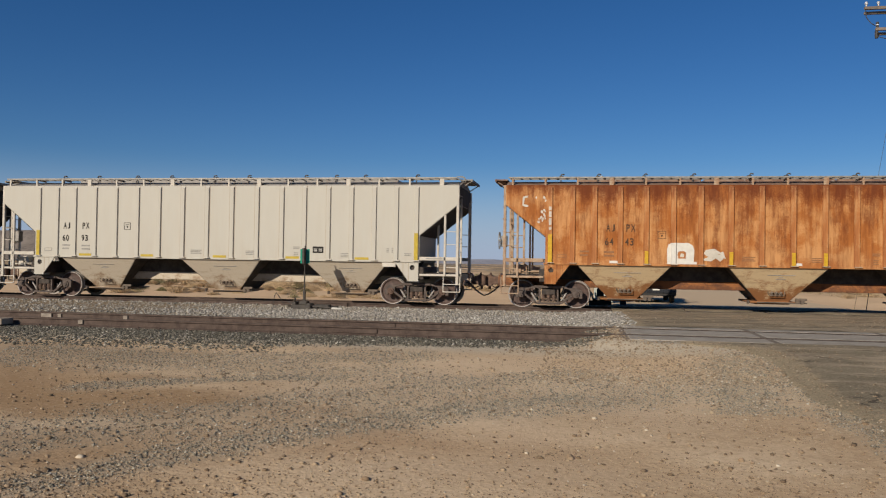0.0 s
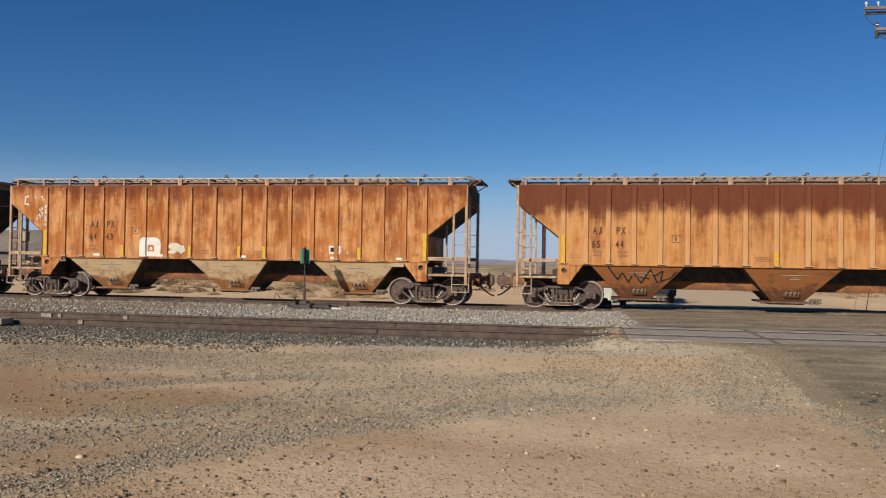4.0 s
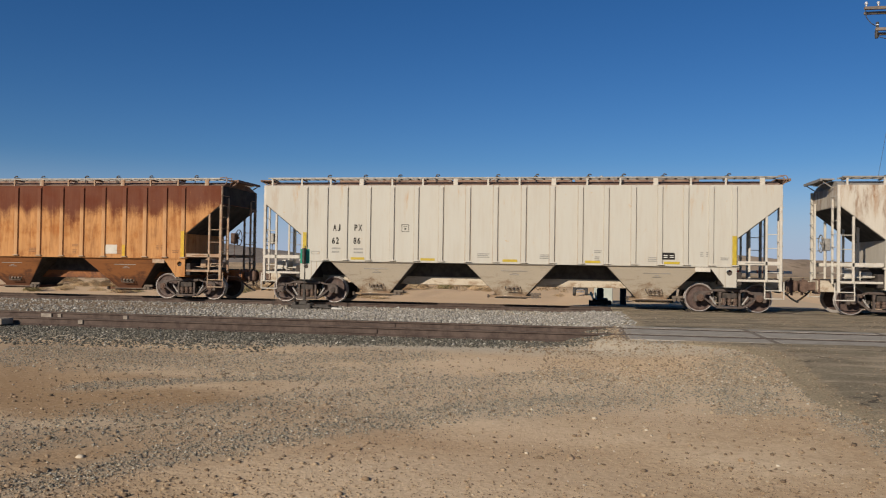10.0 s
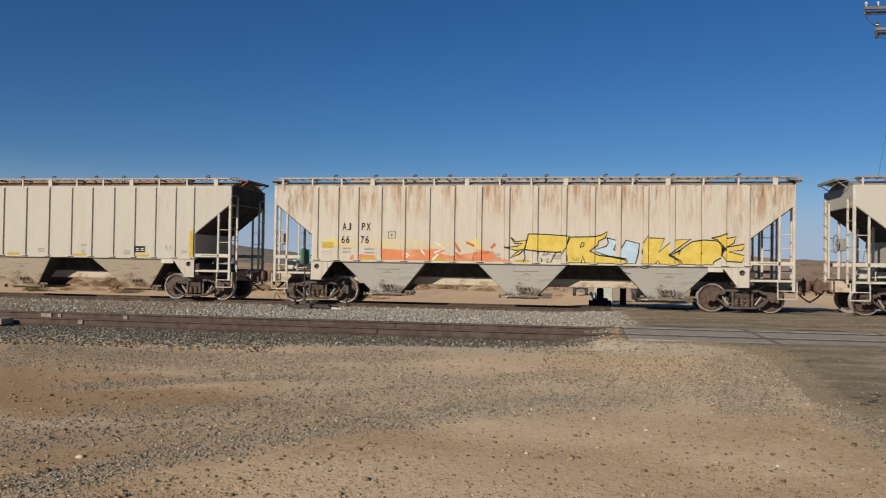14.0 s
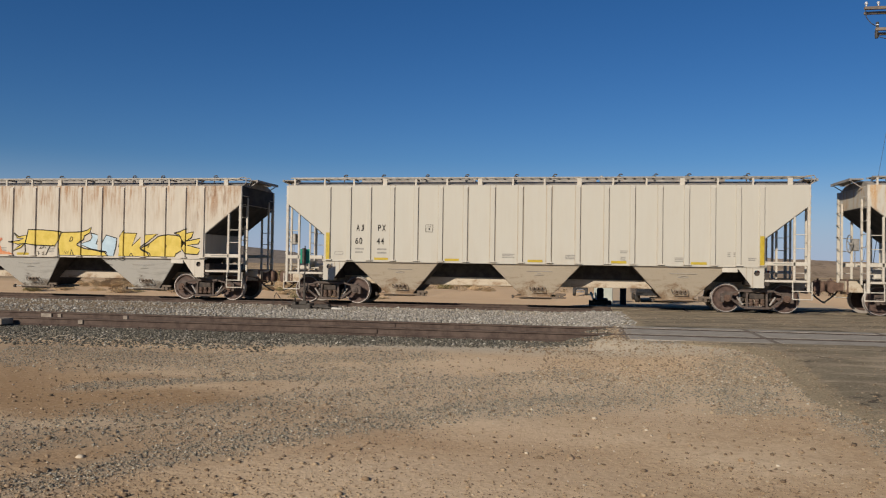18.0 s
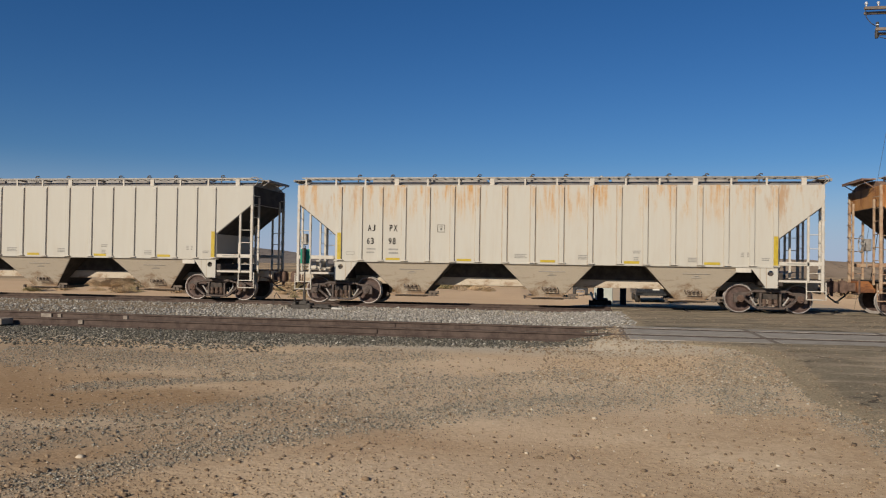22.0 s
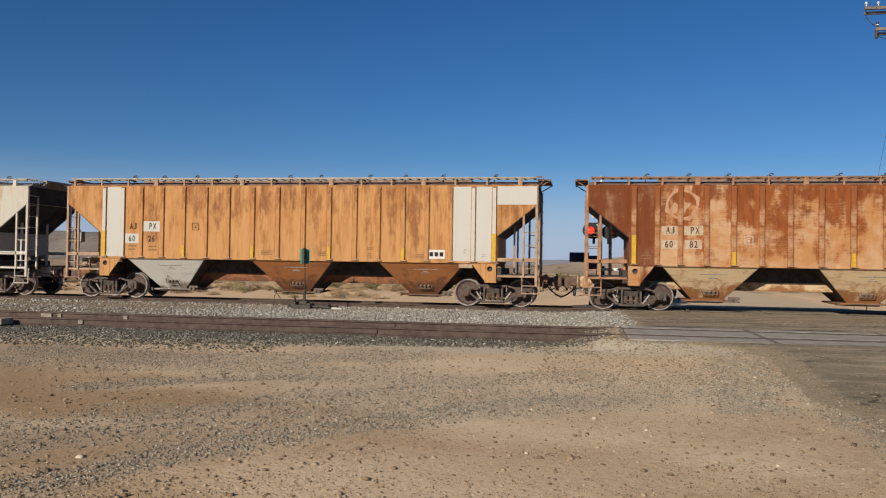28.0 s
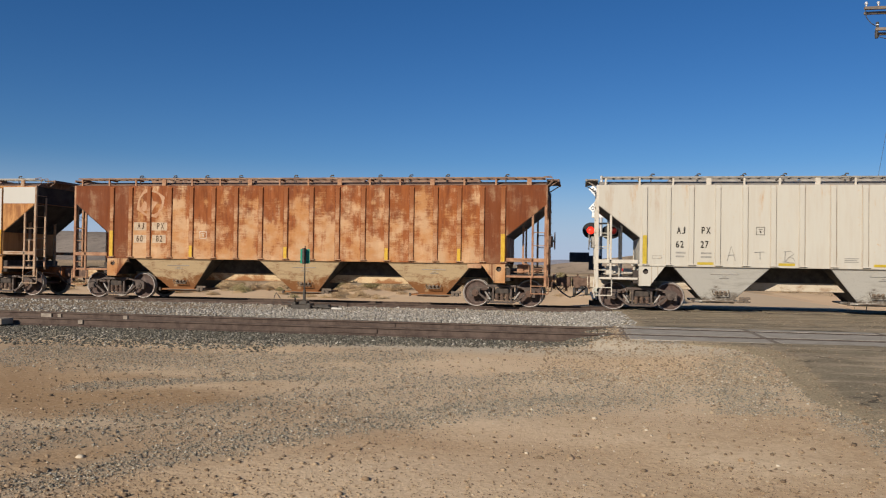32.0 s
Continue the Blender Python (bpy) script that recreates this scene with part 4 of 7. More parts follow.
    marks(c, "AJPX", "6544", FADED_INK, 0.24, -6.0, -5.26, 2.42, (-3.42, 2.17))
    strips(c, (), True, (-0.43, 4.78))
    stencils(c, FAINT_RUST)
    slab(c, "notice_panel", frame_cream, 4.03, 4.50, 1.58, 1.90, 0.004, "faded white notice panel")
    for pts in (((-5.5, 1.38), (-5.2, 0.98), (-5.05, 1.2), (-4.85, 0.9), (-4.75, 1.1)), ((-4.7, 1.2), (-4.45, 0.88), (-4.2, 1.3)), ((-4.6, 1.1), (-4.2, 1.02)), ((-4.2, 1.35), (-3.95, 0.9)), ((-4.05, 1.1), (-3.8, 1.28), (-3.85, 0.95), (-3.55, 1.05), (-3.4, 1.25))):
        scrawl(c, INK, pts, 0.045)
    c = wagon(4, WH + "with small rust spots along its top", cream_b, beige, beige, frame_cream, top_rust)
    marks(c, "AJPX", "6286", INK)
    strips(c)
    stencils(c, FAINT)
    notice(c, 5.05, 1.66)
    c = wagon(5, WH + "with brown rust runs and bright graffiti", cream_c, grey, beige, frame_cream, top_grey)
    marks(c, "AJPX", "6676", INK, 0.255, -6.0, -5.33, 2.48, (-4.29, 2.22))
    strips(c, (-5.08, -2.68, 0.05, 2.70, 5.15), False)
    stencils(c, FAINT)
    slab(c, "yellow_panel", YELLOW, -6.72, -6.22, 1.88, 2.08, 0.005)
    graffiti(c)
    c = wagon(6, WH + "with a clean smooth flank", cream, beige, beige, frame_cream, top_grey)
    marks(c, "AJPX", "6044", INK)
    strips(c)
    stencils(c, FAINT)
    c = wagon(7, WH + "with orange stains under the roof", cream_d, beige, beige, frame_cream, top_grey)
    marks(c, "AJPX", "6398", INK)
    strips(c)
    stencils(c, FAINT)
    c = wagon(8, "faded orange covered hopper wagon with white end panels", rust_c, russet, russet, frame_rust, top_rust, hop_mats=(grey, russet, russet))
    white = wagon_skin("white_repaint", (0.47, 0.45, 0.40), (0.5, 0.38, 0.24), (0.36, 0.26, 0.16), 0.05, seed=9, grime=0.15)
    for x0, x1, z0, z1 in ((-6.84, -6.30, 1.49, 3.95), (5.66, 6.25, 1.49, 3.95), (6.42, 6.93, 1.49, 3.95), (7.11, 8.40, 3.36, 3.96), (-6.12, -5.60, 1.96, 2.30), (-5.42, -4.80, 2.38, 2.74)):
        slab(c, "white_panel", white, x0, x1, z0, z1, 0.004, "repainted white panel")
    for x in (-6.93, -6.21, 6.33, 7.02):
        part("white_panel", f"rib_white{x}", white, c, lambda s: s.box(x - 0.057, x + 0.057, FACE - RIB_D - 0.004, FACE - RIB_D + 0.006, 1.49, 3.90), label="rib painted white")
    marks(c, "AJPX", "6026", INK)
    strips(c, (), True, (-3.90, -1.34, 1.41, 3.97))
    stencils(c, FAINT_RUST)
    slab(c, "notice_panel", WHITE, 4.78, 5.40, 1.56, 1.86, 0.004, "white notice panel")
    for i in range(3):
        slab(c, "notice_bar", INK, 4.88 + i * 0.17, 5.0 + i * 0.17, 1.64, 1.78, 0.007)
    c = wagon(9, "dark brown rusted covered hopper wagon with pale remains of paint", rust_d, stained, stained, frame_brown, top_rust, brake=1, ribs_mat=rib_d)
    dingy = worn("dingy_stencil_ground", (0.36, 0.26, 0.17), (0.48, 0.38, 0.27), 6, 0.75, speck=(0.30, 0.15, 0.07))
    for x0, x1, z0 in ((-6.08, -5.52, 2.42), (-5.40, -4.82, 2.42), (-6.08, -5.58, 1.98), (-5.38, -4.86, 1.98)):
        slab(c, "white_panel", dingy, x0, x1, z0, z0 + 0.28, 0.004, "pale panel behind the lettering")
    marks(c, "AJPX", "6082", FADED_INK, box=(-3.46, 2.15), box_mat=frame_cream)
    strips(c, (), True, (-3.90, -0.43, 3.12, 5.57))
    pale = worn("ghost_of_old_paint", (0.44, 0.27, 0.16), (0.36, 0.18, 0.09), 5, 0.8)
    outer = [(-5.46 + (0.58 if i % 4 == 0 else 0.50) * math.cos(i * 0.3927 + 0.4), 3.38 + (0.56 if i % 4 == 0 else 0.48) * math.sin(i * 0.3927 + 0.4)) for i in range(16)]
    hole = [(-5.46 + 0.43 * math.cos(i * 0.3927 + 0.3), 3.38 + 0.41 * math.sin(i * 0.3927 + 0.3)) for i in range(16)]
    part("faded_emblem", "faded_emblem", pale, c, lambda s: s.plate(outer, [hole], FACE - 0.003, FACE), label="ghost of an old round emblem")
    for pts in ([(-5.84, 3.22), (-5.70, 3.46), (-5.60, 3.36), (-5.62, 3.12), (-5.74, 3.08)], [(-5.46, 3.74), (-5.38, 3.46), (-5.20, 3.40), (-5.34, 3.22), (-5.44, 3.02), (-5.50, 3.28), (-5.58, 3.52)], [(-5.14, 3.16), (-5.06, 3.34), (-5.12, 3.06), (-5.24, 3.0)]):
        patch_shape(c, "faded_emblem", pale, pts, 0.003)
    c = wagon(10, WH + "with a scrawled tag on its flank", cream_b, grey, beige, frame_cream, top_grey)
    for pts in (((-4.43, 1.63), (-4.31, 2.09), (-4.19, 1.63)), ((-4.40, 1.80), (-4.21, 1.82)), ((-3.63, 1.90), (-3.33, 1.92)), ((-3.46, 1.90), (-3.46, 1.69)),
                ((-2.77, 1.93), (-2.57, 1.95), (-2.47, 1.86), (-2.62, 1.76), (-2.73, 1.62)), ((-2.72, 1.93), (-2.74, 1.62)), ((-2.80, 1.62), (-2.42, 1.59), (-2.48, 1.72), (-2.60, 1.77))):
        stroke(c, FAINT, pts, 0.024)
    marks(c, "AJPX", "6227", INK)
    strips(c)
    stencils(c, FAINT)


def patch_shape(car, name, mat, pts, lift, label="", at=0.0):
    """A flat painted shape on the flank, given by its outline in x and z."""
    def build(s):
        s.plate(pts, [], FACE - lift, FACE)
    return part(name, f"{name}{pts[0]}{len(pts)}", mat, car, build, label=label)


def stroke(car, mat, pts, w=0.05, lift=0.009, name="paint_stroke"):
    """A sprayed line along points in x and z."""
    def build(s):
        side, v = [], [Vector(p) for p in pts]
        for i, p in enumerate(v):
            a, b = v[max(0, i - 1)], v[min(len(v) - 1, i + 1)]
            d = (b - a).normalized() if (b - a).length > 1e-4 else Vector((1, 0))
            n = Vector((-d.y, d.x)) * w * 0.5
            side += [(p.x + n.x, FACE - lift, p.y + n.y), (p.x - n.x, FACE - lift, p.y - n.y), (p.x + n.x, FACE, p.y + n.y), (p.x - n.x, FACE, p.y - n.y)]
        f = []
        for i in range(len(v) - 1):
            k = i * 4
            f += [(k, k + 4, k + 5, k + 1), (k, k + 2, k + 6, k + 4), (k + 1, k + 5, k + 7, k + 3)]
        s.add(side, f)
    return part(name, f"stroke{pts[0]}{pts[-1]}{w}", mat, car, build)


def scrawl(car, mat, pts, w):
    """A sprayed line on the leaning side of a hopper."""
    lean = 0.67 / 1.06
    def build(s):
        for (x0, z0), (x1, z1) in zip(pts[:-1], pts[1:]):
            d = Vector((x1 - x0, z1 - z0)).normalized()
            n = Vector((-d.y, d.x)) * w / 2
            q = [(x0 + n.x, z0 + n.y), (x0 - n.x, z0 - n.y), (x1 - n.x, z1 - n.y), (x1 + n.x, z1 + n.y)]
            s.add([(x, -1.47 + (1.43 - z) * lean - 0.012, z) for x, z in q], [(0, 1, 2, 3)])
    return part("paint_stroke", f"scrawl{pts[0]}", mat, car, build)


def over_ribs(car, mat, pts, w=0.0):
    """The same paint carried over the ribs that a shape or an outline crosses."""
    ring = list(zip(pts, pts[1:] + pts[:1]))
    for x in RIBS:
        hits = []
        for (x0, z0), (x1, z1) in ring:
            if (x0 - x) * (x1 - x) < 0:
                slope = (z1 - z0) / (x1 - x0)
                hits.append((z0 + slope * (x - x0), max(-1.5, min(1.5, slope))))
        hits.sort()
        bands = [(a, b) for a, b in zip(hits[0::2], hits[1::2])] if w == 0 else [((z - w * 0.5, s), (z + w * 0.5, s)) for z, s in hits]
        for (a, sa), (b, sb) in bands:
            def build(s, x=x, a=a, b=b, sa=sa, sb=sb):
                d, lift = RIB_D, 0.008 if w == 0 else 0.011
                prof = [(-0.09, 0.0), (-0.068, d), (0.068, d), (0.09, 0.0)]
                v = [(x + u, FACE - lift - y, max(1.5, a + sa * u)) for u, y in prof] + [(x + u, FACE - lift - y, max(1.5, b + sb * u)) for u, y in prof]
                s.add(v, [(i, i + 1, i + 5, i + 4) for i in range(3)])
            part("spray_over_rib", f"over{x}{a:.3f}{b:.3f}{w}", mat, car, build)


def graffiti(car):
    # sprayed shapes in yellow, pale blue and salmon red, outlined in black
    crimson = worn("dark_red_spray_paint", (0.36, 0.11, 0.06), (0.46, 0.16, 0.08), 5)
    faded = wagon_skin("faded_yellow_spray", (0.60, 0.47, 0.17), (0.50, 0.44, 0.33), (0.52, 0.40, 0.22), 0.52, streak=0.25, seed=12)
    salmon = wagon_skin("salmon_red_spray_worn_thin", (0.58, 0.20, 0.085), (0.60, 0.36, 0.20), (0.44, 0.12, 0.05), 0.42, streak=0.2, seed=13)
    patch_shape(car, "spray_band", faded, [(-6.57, 2.2), (-4.93, 2.18), (-3.95, 2.24), (-3.17, 2.14), (-2.27, 2.18), (-1.38, 2.22), (-1.18, 1.91), (-2.52, 1.89), (-4.6, 1.87), (-6.53, 1.95)], 0.003, "faded yellow spray band")
    patch_shape(car, "spray_band", salmon, [(-4.6, 1.87), (-3.94, 1.84), (-3.16, 1.87), (-2.65, 1.89), (-2.45, 1.83), (-2.7, 1.75), (-2.26, 1.66), (-1.62, 1.77), (-1.25, 1.89), (-0.87, 1.82), (-0.8, 1.65), (-0.3, 1.5), (-4.66, 1.5)], 0.004, "salmon red spray shape")
    patch_shape(car, "spray_band", salmon, [(-5.66, 1.66), (-5.32, 1.68), (-4.86, 1.64), (-4.85, 1.5), (-5.75, 1.5)], 0.004)
    over_ribs(car, faded, [(-6.57, 2.2), (-4.93, 2.18), (-3.95, 2.24), (-3.17, 2.14), (-2.27, 2.18), (-1.38, 2.22), (-1.18, 1.91), (-2.52, 1.89), (-4.6, 1.87), (-6.53, 1.95)])
    over_ribs(car, salmon, [(-4.6, 1.86), (-3.94, 1.83), (-3.16, 1.86), (-2.65, 1.88), (-2.26, 1.66), (-1.62, 1.77), (-1.25, 1.88), (-0.87, 1.82), (-0.3, 1.5), (-4.66, 1.5)])
    for pts in (((-2.2, 2.15), (-1.97, 1.8)), ((-2.13, 1.77), (-1.91, 1.59)), ((-1.77, 2.12), (-1.5, 2.0)), ((-0.96, 1.94), (-0.81, 2.09)), ((-1.55, 1.52), (-1.5, 1.75), (-1.0, 1.79))):
        stroke(car, crimson, pts, 0.08)
    for pts in (((-2.81, 2.11), (-2.49, 1.91), (-2.84, 1.76)), ((-3.3, 1.86), (-3.0, 1.52)), ((-3.9, 1.8), (-3.7, 1.66), (-3.9, 1.52)), ((-2.7, 1.72), (-2.9, 1.52))):
        stroke(car, WHITE, pts, 0.06)
    tee = [(0.26, 2.41), (0.86, 2.4), (1.57, 2.35), (1.4, 1.86), (1.15, 1.83), (0.6, 1.85), (0.15, 1.9), (0.22, 2.22)]
    arr = [(1.59, 2.32), (2.36, 2.34), (2.59, 2.4), (2.77, 2.51), (2.71, 2.31), (2.5, 2.2), (2.47, 2.07), (2.22, 1.88), (2.5, 1.75), (2.94, 1.69), (3.31, 1.62), (3.4, 1.49), (1.54, 1.49), (1.5, 1.72), (1.42, 1.86)]
    you = [(2.76, 2.31), (3.09, 2.22), (2.97, 1.93), (3.12, 1.82), (3.36, 2.24), (3.77, 2.13), (3.74, 1.82), (3.65, 1.49), (3.43, 1.49), (3.36, 1.65), (2.75, 1.74), (2.33, 1.9), (2.74, 2.04), (2.81, 2.16)]
    kay = [(3.98, 2.32), (4.54, 2.31), (4.36, 1.86), (4.78, 2.25), (5.34, 2.3), (4.66, 1.78), (4.95, 1.62), (5.05, 1.49), (3.83, 1.49), (3.92, 1.73), (3.85, 1.84)]
    oh = [(5.37, 2.21), (5.73, 2.27), (6.08, 2.25), (6.29, 2.17), (6.35, 1.97), (6.27, 1.73), (6.04, 1.6), (6.0, 1.49), (5.11, 1.49), (5.03, 1.61), (4.74, 1.78), (5.06, 1.98)]
    flame = [(5.96, 2.33), (6.2, 2.39), (6.44, 2.48), (6.36, 2.31), (6.69, 2.38), (6.62, 2.17), (6.41, 2.05), (6.97, 2.16), (6.88, 1.96), (6.47, 1.91), (6.97, 1.79), (6.86, 1.59), (6.42, 1.61), (6.27, 1.79), (6.29, 2.04), (6.14, 2.28)]
    wave = [(-0.31, 2.29), (-0.13, 2.15), (0.2, 2.21), (0.14, 1.92), (-0.03, 1.75), (-0.35, 1.62), (-0.1, 1.82), (0.1, 1.91), (-0.16, 1.87), (-0.45, 1.96), (-0.1, 2.01), (0.08, 2.09), (-0.18, 2.1)]
    for pts, mat in ((tee, SPRAY_YELLOW), (arr, SPRAY_YELLOW), (you, PALE_BLUE), (kay, SPRAY_YELLOW), (oh, SPRAY_YELLOW), (wave, SPRAY_YELLOW), (flame, SPRAY_YELLOW)):
        patch_shape(car, "spray_letter", mat, pts, 0.006, "sprayed graffiti shape")
        stroke(car, INK, pts + [pts[0]], 0.036)
        over_ribs(car, mat, pts)
        over_ribs(car, INK, pts, 0.04)
    for pts in (((0.16, 1.9), (0.6, 1.85), (0.55, 1.65), (0.49, 1.49)), ((1.4, 1.85), (1.15, 1.82), (1.06, 1.65), (0.98, 1.49)), ((0.13, 1.87), (0.16, 1.64), (0.1, 1.49)),
                ((1.91, 2.0), (1.99, 2.17), (2.05, 2.12), (2.02, 2.02), (1.91, 2.0)), ((1.96, 1.49), (1.99, 1.72), (2.09, 1.49)),
                ((5.62, 2.06), (5.67, 1.87), (5.62, 1.68), (5.56, 1.78), (5.56, 1.96), (5.62, 2.06)), ((4.26, 1.49), (4.34, 1.61), (4.42, 1.49)), ((4.72, 1.8), (4.95, 1.88), (5.04, 1.95), (4.97, 1.8))):
        stroke(car, INK, pts, 0.034)
    for pts in (((0.71, 1.84), (0.8, 1.87), (0.76, 1.74), (0.71, 1.73), (0.84, 1.74)), ((0.85, 1.74), (0.88, 1.84), (0.9, 1.74)), ((0.98, 1.86), (0.93, 1.81), (0.98, 1.74)), ((0.68, 1.5), (0.7, 1.62), (0.63, 1.62)),
                ((0.67, 1.56), (0.74, 1.55)), ((0.92, 1.62), (0.83, 1.57), (0.91, 1.55), (0.84, 1.5), (0.93, 1.5)), ((1.66, 1.66), (1.7, 1.56), (1.74, 1.66), (1.78, 1.55), (1.82, 1.66)), ((1.85, 1.56), (1.87, 1.65), (1.9, 1.6))):
        stroke(car, INK, pts, 0.02)
    for pts in (((2.95, 1.36), (3.12, 1.34), (3.06, 1.40)), ((3.15, 1.35), (3.4, 1.36), (3.5, 1.41)), ((3.5, 1.34), (3.6, 1.40), (3.72, 1.35)), ((3.80, 1.39), (3.96, 1.34), (4.08, 1.39), (3.96, 1.41)), ((3.3, 1.22), (3.52, 1.17))):
        scrawl(car, INK, pts, 0.02)


def motions():
    """The train rolls to the left; every wheelset turns with the way it has gone."""
    for car, u in WAGONS:
        walk(car, [(t, pose(u - run(t), TRACK_Y, 0)) for t in (0, 4, 8, 12, 16, 20, 24, 28, 32)])
    steps = [i * 4 / 30 for i in range(241)]
    for ws, x in WHEELSETS:
        rows = []
        for t in steps:
            a = -run(t) / WHEEL_R
            rows.append((t, Matrix.Translation((x, 0, WHEEL_R)) @ Matrix.Rotation(a, 4, "Y")))
        walk(ws, rows)
# ---- ground ----
def smooth(a, b, x):
    x = min(1.0, max(0.0, (x - a) / (b - a)))
    return x * x * (3 - 2 * x)


ROAD_X0, ROAD_X1 = 2.65, 11.5
DRIFTS = (((-3.7, 4.3), (-3.3, 5.3), (-2.65, 6.29), (-1.56, 7.67), (-0.77, 8.63), (-0.1, 9.3), 0.32, 0.74),
          ((-4.9, 5.0), (-4.1, 6.4), (-3.31, 7.84), (-2.45, 8.83), (-1.27, 10.21), (0.2, 11.2), 0.5, 0.5),
          ((-5.6, 8.45), (-5.1, 8.85), (-4.73, 9.13), (-4.3, 9.4), (-3.87, 9.67), (-3.2, 9.9), 0.28, 0.7),
          ((-12, 11.6), (-9, 11.6), (-7, 11.3), (-6, 11.3), (-5, 11.6), (-3, 12.4), 0.75, 0.5),
          ((1.7, 8.9), (1.9, 9.8), (2.0, 10.8), (2.2, 11.8), (2.35, 12.6), (2.5, 13.2), 0.42, 0.75),
          ((2.7, 6.0), (2.68, 7.5), (2.7, 9.0), (2.68, 10.5), (2.72, 12.0), (2.7, 13.4), 0.3, 0.75),
          ((-11, 9.6), (-9.5, 10.2), (-7.5, 10.7), (-5.5, 10.9), (-3.8, 10.4), (-2.4, 10.0), 0.85, 0.42),
          ((-2.2, 6.9), (-1.2, 7.9), (-0.4, 8.6), (0.3, 9.2), (0.9, 9.9), (1.5, 10.4), 0.45, 0.5),
          ((-4.5, 6.2), (-3.2, 7.2), (-2.0, 8.2), (-0.8, 9.2), (0.4, 10.0), (1.4, 10.6), 0.85, 0.42))


def gravel(x, y):
    """How thick the grey gravel lies on the sand, from none to full."""
    best = 0.0
    if y < 14 and abs(x) < 16:
        p = Vector((x, y))
        wob = 1.0 + 0.55 * noise.noise(Vector((x * 0.9, y * 0.9, 5))) + 0.35 * noise.noise(Vector((x * 2.6, y * 2.6, 8)))
        for d in DRIFTS:
            for a, b in zip(d[:5], d[1:6]):
                a, b = Vector(a), Vector(b)
                k = max(0.0, min(1.0, (p - a).dot(b - a) / (b - a).length_squared))
                best = max(best, d[7] * (1 - smooth(d[6] * 0.5 * wob, d[6] * 1.7 * wob, (a + (b - a) * k - p).length)))
    return best


def ground_z(x, y):
    """Height of the sand and of the beds under both tracks."""
    z = -0.06 + 0.035 * noise.noise(Vector((x * 0.35, y * 0.35, 3.1))) + 0.015 * noise.noise(Vector((x * 1.1, y * 1.1, 7.7)))
    z += (0.0 - z) * smooth(12.4, 13.8, y) * (1 - smooth(19.0, 24.0, y))
    z += (-0.14 - z) * smooth(20.5, 24.5, y) * (1 - smooth(30.5, 32.5, y))
    z += (-0.56 - z) * smooth(30.4, 33.5, y)
    if y > 33:
        z += 0.10 * noise.noise(Vector((x * 0.07, y * 0.07, 1.0))) * smooth(33, 50, y)
    if y > 40 and not 0 < x < 13:
        z += (0.24 * noise.noise(Vector((x * 0.3, y * 0.22, 4.0))) + 0.12 * noise.noise(Vector((x * 0.9, y * 0.6, 8.0)))) * smooth(40, 48, y) * (1 - smooth(90, 130, y))
    lane = 2.9 - 1.9 * smooth(13.2, 14.3, y)
    road = smooth(lane - 2.6, lane + 0.25, x) * (1 - smooth(12.0, 14.0, x))
    level = road_z(y) - (0.2 if abs(y - SIDING_Y + 0.14) < 1.55 or abs(y - TRACK_Y) < 1.35 else 0.04)
    z = z + (level - z) * road if y < 60 else z
    if abs(y - SIDING_Y) < 2.2 and -1.0 < x < (1.1 if y > SIDING_Y - 1.7 else 3.4):
        heap = (SIDING_Z - 0.015) * smooth(-0.45, 0.55, x + 0.25 * noise.noise(Vector((x * 2, y * 2, 9)))) * (1 - (smooth(1.65, 2.2, SIDING_Y - y) if y < SIDING_Y and x > 0.3 else smooth(1.2, 2.2, abs(y - SIDING_Y))))
        z = max(z, heap)
    return z


def road_z(y):
    """Height of the road's top, which meets the rail heads of both tracks."""
    if y < SIDING_Y:
        return 0.02 + (SIDING_Z - 0.02) * smooth(9.5, 14.5, y)
    if y < TRACK_Y:
        return SIDING_Z + (0.0 - SIDING_Z) * smooth(SIDING_Y + 1.3, TRACK_Y - 1.2, y)
    return 0.0 - 0.32 * smooth(TRACK_Y + 2.0, TRACK_Y + 8.0, y)


